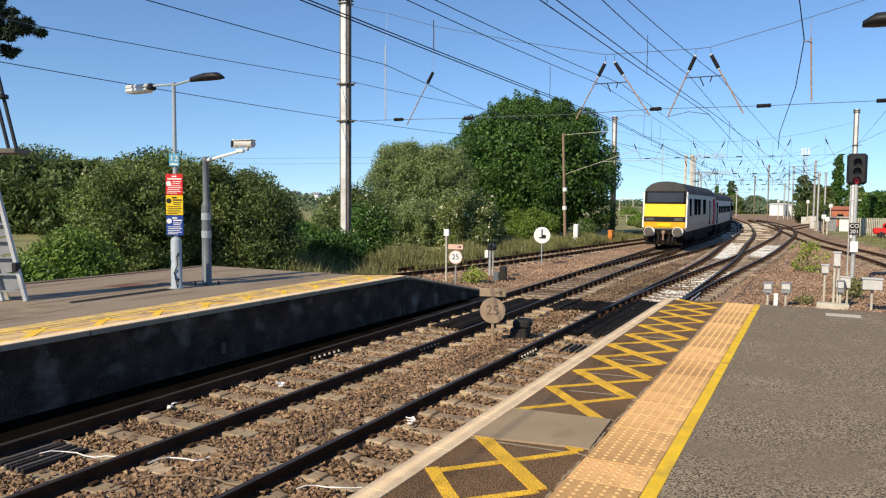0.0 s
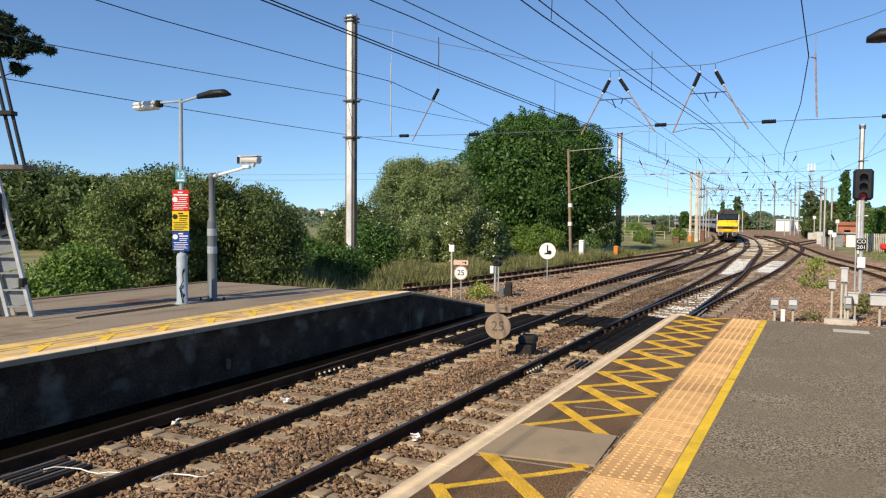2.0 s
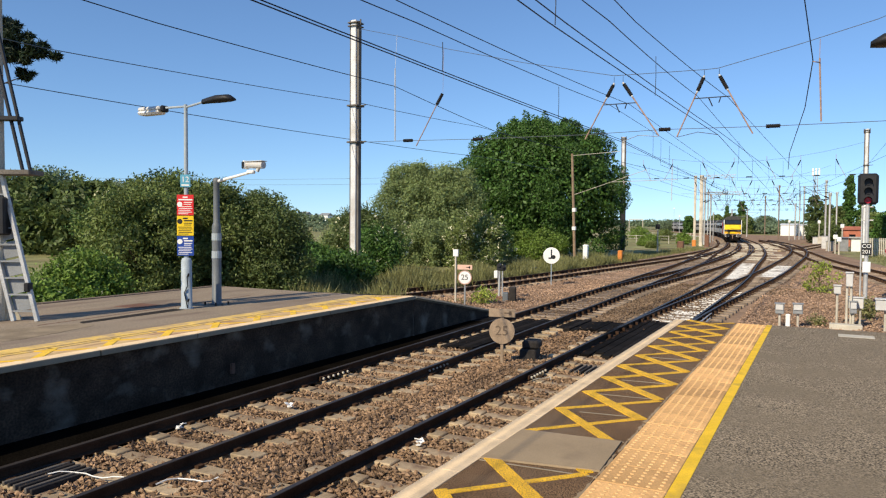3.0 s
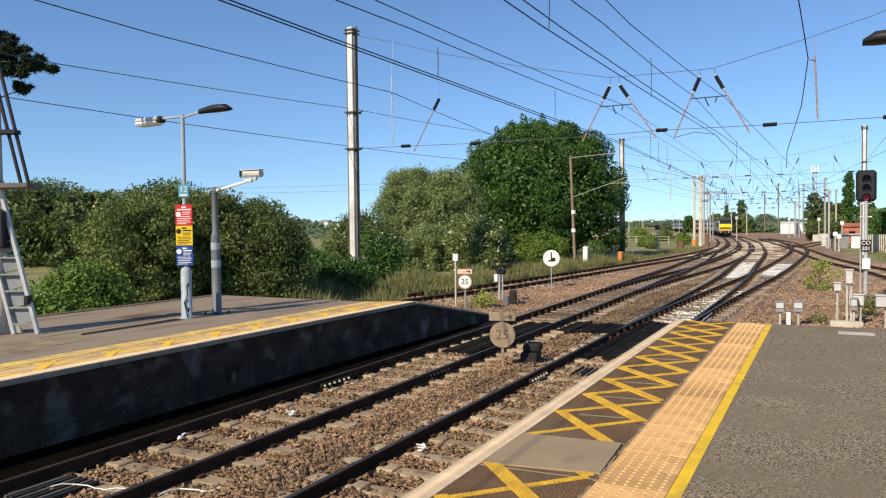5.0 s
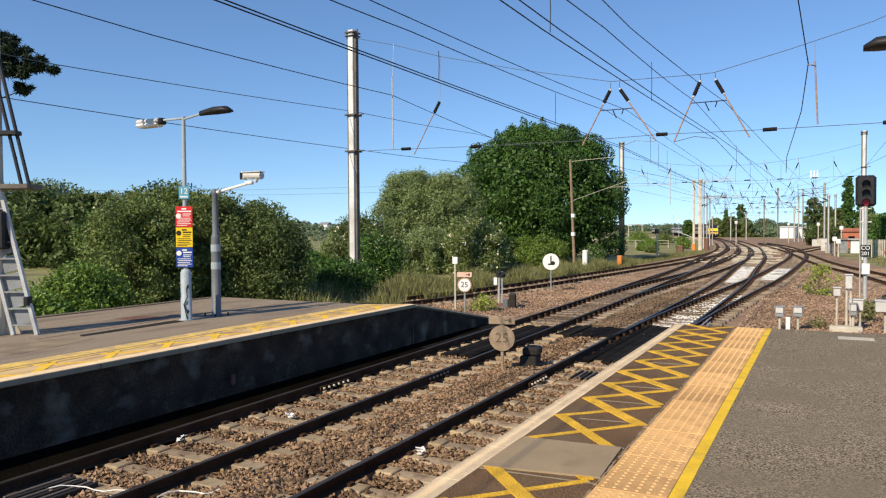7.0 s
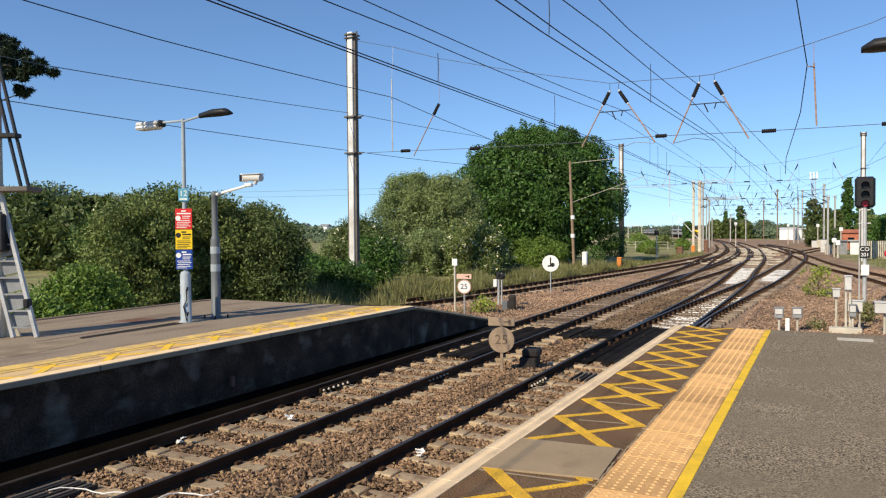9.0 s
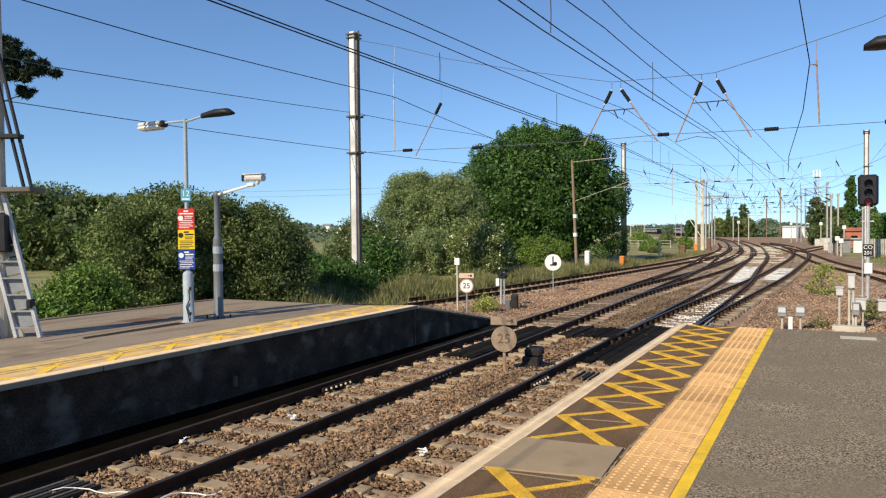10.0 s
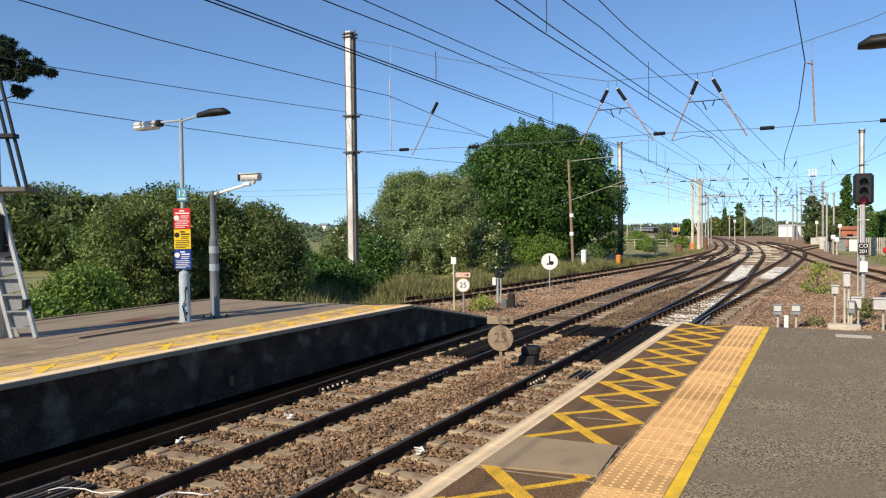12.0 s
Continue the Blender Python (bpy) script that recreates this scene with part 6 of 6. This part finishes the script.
tree("elder_bush", "elder bush with shade in its leaf colour and some blossom", -22.6, 34.5, 1.8, 1.6, -0.4, 2.6, M_LEAF_DARK, 22, 0.7, 16000, 0.08, 16, 0.1, 70, "bush", "elders", loose=1.5)
tree("low_bush", "bright green low bush under the tree", -21.5, 57.5, 3.3, 1.6, -0.4, 2.4, M_LEAF_BRIGHT, 22, 0.8, 16000, 0.09, 17, 0.1, 0, "bush")
for k, (x, y, rx, z1, m, fl) in enumerate([(-18.0, 11.4, 1.3, 1.25, M_LEAF_BRIGHT, 50), (-18.6, 13.2, 1.4, 1.9, M_LEAF_BRIGHT, 40), (-20.0, 16.4, 2.1, 3.9, M_LEAF_MID, 40), (-21.2, 18.6, 2.7, 4.6, M_LEAF_MID, 50), (-19.6, 19.2, 2.2, 4.2, M_LEAF_MID, 20),
                                             (-18.6, 20.4, 1.9, 3.9, M_LEAF_OLIVE, 0), (-17.4, 20.0, 1.4, 3.2, M_LEAF_OLIVE, 0), (-25, 23.5, 2.8, 4.2, M_LEAF_DARK, 0), (-31, 25.5, 3.4, 4.4, M_LEAF_DARK, 0),
                                             (-18.4, 25.5, 1.5, 1.5, M_LEAF_DARK, 0), (-28.5, 44, 2.4, 2.6, M_LEAF_MID, 30), (-25, 45, 2.6, 3.0, M_LEAF_GREY, 20), (-22.5, 47, 2.4, 3.0, M_LEAF_MID, 40), (-32.5, 46, 2.4, 3.4, M_LEAF_GREY, 0),
                                             (-30.5, 37, 2.2, 2.0, M_LEAF_MID, 0), (-23, 28, 1.8, 1.5, M_LEAF_DARK, 0), (-26.5, 33, 1.8, 1.6, M_LEAF_DARK, 0)]):
    tree("hedge_bush", "dense leafy hedge bush behind the platform", x, y, rx, rx, -0.5, z1, m, 120, 0.4, 40000 if k < 7 else 24000, 0.057 if k < 9 else 0.075, 20 + k, 0.1, fl, "bush", "hedge bushes", loose=1.55)
tree("weed_bush", "leafy green weed clump on the ballast", -0.25, 36.5, 1.2, 0.8, -0.3, 1.2, M_LEAF_YELLOW, 22, 0.2, 1000, 0.06, 40, 0.02, 0, "bush", "weeds", loose=1.6)
tree("weed_bush", "low green weed by the speed board", -11.3, 24.5, 0.6, 0.5, -0.3, 0.45, M_LEAF_YELLOW, 12, 0.22, 600, 0.05, 41, 0.015, 0, "bush", "weeds", loose=1.6)
tree("weed_bush", "low green weed below the boxes", -0.2, 24.6, 0.35, 0.3, -0.3, 0.12, M_GRASS, 8, 0.15, 350, 0.04, 42, 0.01, 0, "bush", "weeds", loose=1.6)
tree("weed_bush", "yellow-green weed by the signal post", 1.2, 27.0, 0.4, 0.4, -0.3, 0.5, M_GRASS, 8, 0.2, 700, 0.05, 43, 0.01, 0, "bush", "weeds", loose=1.6)
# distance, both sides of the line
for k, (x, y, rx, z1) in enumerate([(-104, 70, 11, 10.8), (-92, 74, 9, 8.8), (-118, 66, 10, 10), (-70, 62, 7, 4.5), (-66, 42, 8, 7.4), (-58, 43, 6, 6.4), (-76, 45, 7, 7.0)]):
    tree("field_tree", "distant green tree beyond the field", x, y, rx, rx, -0.4, z1, M_LEAF_OLIVE if x > -80 else M_LEAF_HAZE, 50, rx * 0.25, 14000, 0.28, 50 + k, 0.4, 0, "tree", "field trees")
for k, (x, y, rx, z1, m) in enumerate([(-28.8, 300, 2.3, 12.0, M_LEAF_DARK), (-34.1, 300, 0.9, 10.2, M_LEAF_DARK), (-28.7, 420, 7, 8, M_LEAF_HAZE), (-33, 262, 3.3, 6.4, M_LEAF_MID), (-28.5, 263, 3.6, 6.9, M_LEAF_OLIVE), (-24.2, 264, 3.3, 6.3, M_LEAF_MID), (0.7, 150, 3.0, 4.7, M_LEAF_MID), (-0.6, 140, 3.0, 3.4, M_LEAF_OLIVE), (6.4, 130, 3.0, 5.0, M_LEAF_MID), (-41.0, 255, 2.4, 5.7, M_LEAF_DARK),
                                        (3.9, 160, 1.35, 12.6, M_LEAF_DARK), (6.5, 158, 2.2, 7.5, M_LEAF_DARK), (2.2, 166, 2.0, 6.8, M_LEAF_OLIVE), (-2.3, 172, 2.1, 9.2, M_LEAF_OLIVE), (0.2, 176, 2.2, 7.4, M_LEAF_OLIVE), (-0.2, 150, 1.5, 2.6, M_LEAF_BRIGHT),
                                        (6.4, 92, 2.6, 4.5, M_LEAF_DARK), (10.5, 96, 3, 4.8, M_LEAF_DARK), (15, 100, 4, 5.5, M_LEAF_DARK), (-60, 330, 9, 5.0, M_LEAF_HAZE), (-48, 330, 6, 4.8, M_LEAF_HAZE), (-14, 300, 8, 5, M_LEAF_HAZE)]):
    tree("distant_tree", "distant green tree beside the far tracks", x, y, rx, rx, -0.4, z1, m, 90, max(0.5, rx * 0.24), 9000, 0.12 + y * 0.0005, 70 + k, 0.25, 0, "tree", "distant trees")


for k, (x, y, rx, z1) in enumerate([(-30, 112, 2.2, 1.4), (-25, 118, 1.8, 1.2), (-38, 122, 2.6, 1.8), (-22.5, 104, 1.5, 1.0), (-46, 128, 3, 2.2), (-19.5, 116, 1.6, 1.6), (-27, 140, 2.4, 2.0), (-34, 150, 3, 2.4), (-20, 96, 1.2, 0.7)]):
    tree("scrub_bush", "low green scrub in the field by the line", x, y, rx, rx, -0.4, z1, M_LEAF_BRIGHT if k % 2 else M_LEAF_MID, 20, rx * 0.3, 3000, 0.13, 150 + k, 0.06, 0, "bush", "scrub")


def far_wood(name, x0, x1, y, z, seed, label):
    """A belt of far woodland on the horizon."""
    rng = np.random.default_rng(seed)
    bl = [(x, y + rng.uniform(-1, 1) * min(20, z * 1.6), z * rng.uniform(0.2, 0.5), z * rng.uniform(0.7, 1.4), z * 0.8, z * rng.uniform(0.45, 0.75)) for x in np.linspace(x0, x1, 70)]
    q, f = crown(rng, bl, 14000, z * 0.16)
    raw(name, q, f, M_LEAF_HAZE, None, label, "woodland", "stuff")


far_wood("far_wood", -900, -150, 850, 7.5, 5, "belt of far haze-toned woodland on the horizon")
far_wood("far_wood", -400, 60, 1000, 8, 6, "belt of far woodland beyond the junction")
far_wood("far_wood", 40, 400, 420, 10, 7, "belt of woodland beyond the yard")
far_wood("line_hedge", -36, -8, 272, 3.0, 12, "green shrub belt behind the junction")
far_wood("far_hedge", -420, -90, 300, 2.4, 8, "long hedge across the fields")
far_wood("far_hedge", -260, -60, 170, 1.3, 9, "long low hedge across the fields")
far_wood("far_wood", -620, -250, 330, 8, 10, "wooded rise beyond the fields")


def grass(name, n, x0, x1, y0, y1, h, seed, label, slope=0.0):
    rng = np.random.default_rng(seed)
    y = rng.uniform(y0, y1, n)
    x = rng.uniform(x0, x1, n) + slope * (y - y0)
    hh = h * rng.uniform(0.35, 1.0, n) * (0.6 + 0.4 * np.sin(x * 1.7) * np.sin(y * 0.9))
    a = rng.uniform(0, 2 * np.pi, n)
    w = 0.007 + 0.007 * rng.random(n)
    lean = rng.normal(0, 0.25, (n, 2)) * hh[:, None]
    base = np.stack([x, y, np.full(n, -0.33)], 1)
    dx = np.stack([np.cos(a) * w, np.sin(a) * w, np.zeros(n)], 1)
    mid = base + np.stack([lean[:, 0] * 0.4, lean[:, 1] * 0.4, hh * 0.6], 1)
    tip = base + np.stack([lean[:, 0], lean[:, 1], hh], 1)
    v = np.stack([base - dx, base + dx, mid + dx * 1.3, mid - dx * 1.3, tip], 1).reshape(-1, 3)
    i = 5 * np.arange(n)[:, None]
    f = [tuple(r) for r in (i + np.array([0, 1, 2, 3])).tolist()] + [tuple(r) for r in (i + np.array([3, 2, 4])).tolist()]
    raw(name, v, f, M_GRASS, None, label, "grass", "stuff")


grass("verge_grass", 42000, -19.5, -15.0, 27, 58, 1.25, 31, "tall dry grass along the siding verge", 0.06)
grass("verge_grass", 9000, -21.5, -16.5, 19, 30, 1.5, 32, "tall seeding grass around the mast", 0.0)
grass("verge_grass", 9000, -17, -13.8, 54, 96, 0.6, 33, "short rough grass beside the siding", 0.03)
grass("verge_grass", 5000, 4.5, 9, 30, 90, 0.5, 34, "rough grass beyond the branch track", -0.02)
grass("verge_grass", 2600, -16.6, -13.4, 19.2, 22.5, 1.35, 36, "tall yellow seeding grass behind the platform end", 0.0)
grass("verge_grass", 4000, -17.5, -12.5, 17, 26, 0.35, 35, "sparse weeds beyond the ramp", 0.1)


def pine():
    rng = np.random.default_rng(61)
    ob = thing("pine_tree", "dark pine with spreading needle clumps behind the platform", "tree")
    bm = bmesh.new()
    rod(bm, (-26.4, 13.6, -0.5), (-26.2, 13.8, 12), 0.25, 0.12, 10)
    bl = []
    for x, z, s in ((-23.5, 8.95, 0.4), (-23.0, 8.7, 0.42), (-22.5, 8.45, 0.4), (-22.05, 8.05, 0.42), (-22.7, 7.95, 0.5), (-23.3, 8.2, 0.5), (-22.95, 7.4, 0.26), (-24.0, 8.6, 0.5), (-26.5, 9.6, 1.0), (-27.2, 11.0, 1.2), (-28.4, 9.8, 1.2)):
        y = 14 + rng.uniform(-0.5, 0.5)
        rod(bm, (-26.2, 13.75, z - 0.8), (x, y, z), 0.06, 0.015, 6)
        bl.append((x, y, z, s * 0.8, s * 0.8, s * 0.5))
        for _ in range(5):
            bl.append((x + rng.uniform(-1, 1) * s, y + rng.uniform(-1, 1) * s, z + rng.uniform(-0.5, 0.6) * s, s * 0.42, s * 0.42, s * 0.26))
    part("trunk", bm, M_BARK, ob)
    q, f = crown(rng, bl, 30000, 0.13, 0.16)
    raw("crown", q, f, M_PINE, ob, "dark clumps of needles")


pine()


# ---- far buildings and yard ----
def building(name, label, x0, x1, y0, y1, z, wall, roof, rise=0.8, windows=0):
    ob = thing(name, label, "building")
    bm = bmesh.new()
    box(bm, x0, x1, y0, y1, -0.5, z)
    part("wall", bm, wall, ob)
    bm = bmesh.new()
    xm = (x0 + x1) / 2
    e = 0.25
    lo = [bm.verts.new(p) for p in ((x0 - e, y0 - e, z), (x1 + e, y0 - e, z), (x1 + e, y1 + e, z), (x0 - e, y1 + e, z))]
    hi = [bm.verts.new(p) for p in ((x0 - e, (y0 + y1) / 2, z + rise), (x1 + e, (y0 + y1) / 2, z + rise))]
    for f in ((lo[0], lo[1], hi[1], hi[0]), (lo[2], lo[3], hi[0], hi[1]), (lo[1], lo[2], hi[1]), (lo[3], lo[0], hi[0]), (lo[3], lo[2], lo[1], lo[0])):
        bm.faces.new(f)
    part("roof", bm, roof, ob)
    for i in range(windows):
        bm = bmesh.new()
        x = x0 + (x1 - x0) * (i + 0.5) / windows
        box(bm, x - 0.4, x + 0.4, y0 - 0.05, y0 + 0.05, z * 0.35, z * 0.7)
        part("window", bm, M_GLASS, ob)


building("white_shed", "long white industrial shed at the junction", -11.6, -7.6, 230, 245, 2.9, M_WHITE_PAINT, M_WHITE_PAINT, 0.4, 0)
building("white_shed", "pale grey industrial shed", -7.4, -3.8, 242, 255, 2.7, M_WHITE_PAINT, M_WHITE_PAINT, 0.4, 0)
building("brick_hut", "small red brick hut by the yard", 2.2, 4.5, 120, 124, 2.2, M_BRICK_RED, M_BRICK_RED, 0.5, 1)
building("relay_hut", "small white relay room building", 2.7, 4.0, 100, 103, 1.3, M_WHITE_PAINT, M_CONCRETE, 0.15, 0)
building("relay_hut", "grey relay cabinet room", 1.3, 2.4, 100, 102, 1.3, M_GREY, M_GREY, 0.1, 0)
for k, (x, y) in enumerate([(-432, 500), (-420, 505), (-408, 500), (-396, 510), (-385, 500), (-440, 520)]):
    building("house", "far pale house with a brown roof", x, x + 9, y, y + 8, 7 + k % 3, M_CONCRETE if k % 2 else M_WHITE_PAINT, M_GREY, 2.2, 3)


def yard_fence(x0, x1, y0, y1, n, h, label):
    ob = thing("fence", label, "fence")
    for i in range(n):
        u = i / (n - 1)
        x, y = x0 + (x1 - x0) * u, y0 + (y1 - y0) * u
        bm = bmesh.new()
        box(bm, x - 0.045, x + 0.045, y - 0.045, y + 0.045, -0.5, h + 0.1)
        part("post", bm, M_CONCRETE, ob)
    for z in (h * 0.5, h):
        bm = bmesh.new()
        rod(bm, (x0, y0, z), (x1, y1, z), 0.035, 0.035, 4)
        part("rail", bm, M_CONCRETE, ob)


yard_fence(-60, -22, 128, 118, 15, 0.9, "pale post and rail fence across the field")
yard_fence(-75, -20, 165, 150, 15, 1.0, "pale post and rail fence farther off")


def palisade():
    ob = thing("palisade_fence", "grey steel palisade fence beside the yard", "fence")
    for i in range(60):
        bm = bmesh.new()
        x = 3.4 + i * 0.16
        box(bm, x - 0.05, x + 0.05, 85.9 + 0.02 * (i % 2), 85.95 + 0.02 * (i % 2), -0.4, 1.55)
        part("pale", bm, M_CONCRETE, ob)
    for z in (0.3, 1.3):
        bm = bmesh.new()
        box(bm, 3.2, 13, 85.98, 86.03, z - 0.04, z + 0.04)
        part("rail", bm, M_GREY, ob)


palisade()


def red_van():
    ob = thing("parked_car", "red car parked behind the fence", "car", pose(7.0, 82, -0.3))
    bm = bmesh.new()
    box(bm, -1.9, 1.9, -0.8, 0.8, 0.35, 0.95, 0.15)
    box(bm, -1.1, 1.2, -0.7, 0.7, 0.9, 1.45, 0.2)
    part("body", bm, M_RED, ob)
    bm = bmesh.new()
    box(bm, -1.0, 1.1, -0.72, 0.72, 1.0, 1.35, 0.1)
    part("window", bm, M_GLASS, ob)
    for x in (-1.2, 1.2):
        for y in (-0.75, 0.75):
            bm = bmesh.new()
            rod(bm, (x, y - 0.1, 0.3), (x, y + 0.1, 0.3), 0.3, 0.3, 16)
            part("wheel", bm, M_TAR, ob)


red_van()


def yard_signals():
    """Slim posts, lamps and a lattice mast among the far tracks."""
    for x, y, z, m, label in ((-54, 300, 9, M_STEEL, "far yard lamp on a tall thin post"), (-15.1, 75, 2.4, M_CONCRETE, "pale post with a dark lamp case"), (-13.2, 130, 3.6, M_CONCRETE, "white-topped post beside the far line"),
                              (-38, 220, 5, M_STEEL, "far yard lamp on a thin post"), (-1.0, 130, 3.2, M_CONCRETE, "small signal among the tracks"), (-6.5, 160, 3.4, M_CONCRETE, "small signal among the tracks"),
                              (1.8, 105, 2.6, M_CONCRETE, "small signal by the huts"), (0.9, 90, 1.4, M_CONCRETE, "white cabinet post by the huts"), (1.2, 86, 1.2, M_CONCRETE, "white cabinet post by the huts")):
        ob = thing("signal_stub", label, "post", pose(x, y, 0), "far posts")
        bm = bmesh.new()
        rod(bm, (0, 0, -0.4), (0, 0, z), 0.09, 0.07)
        part("shaft", bm, m, ob)
        bm = bmesh.new()
        box(bm, -0.22, 0.22, -0.12, 0.12, z - 0.1, z + 0.4, 0.05)
        part("head", bm, M_DARK if "lamp case" in label else M_WHITE_PAINT, ob)
    ob = thing("radio_mast", "slim lattice radio mast with white aerials", "mast", pose(-3.2, 260, 0))
    bm = bmesh.new()
    for a in range(3):
        q = a * 2.094
        rod(bm, (0.7 * math.cos(q), 0.7 * math.sin(q), -0.4), (0.4 * math.cos(q), 0.4 * math.sin(q), 19), 0.09)
    for i in range(19):
        rod(bm, (0.65, 0, i), (-0.32, 0.55, i + 1), 0.05, 0.05, 4)
        rod(bm, (-0.32, 0.55, i), (-0.32, -0.55, i + 1), 0.05, 0.05, 4)
    part("lattice", bm, M_STEEL, ob)
    for dx in (-0.9, 0, 0.9):
        bm = bmesh.new()
        box(bm, dx - 0.25, dx + 0.25, -0.2, 0.2, 18.6, 21, 0.08)
        part("aerial", bm, M_WHITE_PAINT, ob)


yard_signals()


def field_gantry():
    ob = thing("field_gantry", "pale steel portal frame beyond the field", "gantry")
    for x in (-47.9, -44.2):
        bm = bmesh.new()
        rod(bm, (x, 200, -0.4), (x, 200, 4.0), 0.12)
        part("leg", bm, M_CONCRETE, ob)
    bm = bmesh.new()
    rod(bm, (-48.0, 200, 4.0), (-44.1, 200, 4.0), 0.11)
    part("beam", bm, M_CONCRETE, ob)


field_gantry()


def crossing_barrier():
    """A level crossing barrier; its arm lifts once the train has gone."""
    ob = thing("crossing_barrier", "level crossing barrier with a long pale arm being lifted", "barrier", pose(-17.3, 120, -0.3, 0, 0, 127))
    bm = bmesh.new()
    box(bm, -0.35, 0.35, -0.25, 0.25, 0, 1.3, 0.05)
    part("pedestal", bm, M_GREY, ob)
    bm = bmesh.new()
    for i in range(8):
        w = 0.05 - 0.003 * i
        box(bm, -0.9 + i * 1.3, 0.4 + i * 1.3, -0.04, 0.04, -w, w, 0.01, None, i % 2)
    arm = part("arm", bm, [M_WHITE_PAINT, M_RIM], ob, "pale arm with weathered bands")
    arm.matrix_basis = pose(0, 0, 1.2)
    return arm


BARRIER_ARM = crossing_barrier()


# ---- what moves ----
def motions():
    line = LINES["down"]
    s0 = float(np.interp(47.1, line[0][:, 1], line[2]))
    for ob, ahead in TRAIN:
        rows = []
        for k in range(25):
            t = k * 0.5
            s = s0 + 28.0 * t - 0.45 * t * t + ahead
            xa, ya, _ = at(line, s - 7)
            xb, yb, _ = at(line, s + 7)
            rows.append((t, pose((xa + xb) / 2, (ya + yb) / 2, 0, 0, 0, math.degrees(math.atan2(yb - ya, xb - xa)) - 90)))
        walk(ob, rows)
    walk(BARRIER_ARM, [(t, pose(0, 0, 1.2, 0, -a, 0)) for t, a in ((0.0, 1), (5.8, 1), (7.2, 12), (8.8, 27), (10.0, 37), (11.0, 47), (12.0, 57))])


motions()
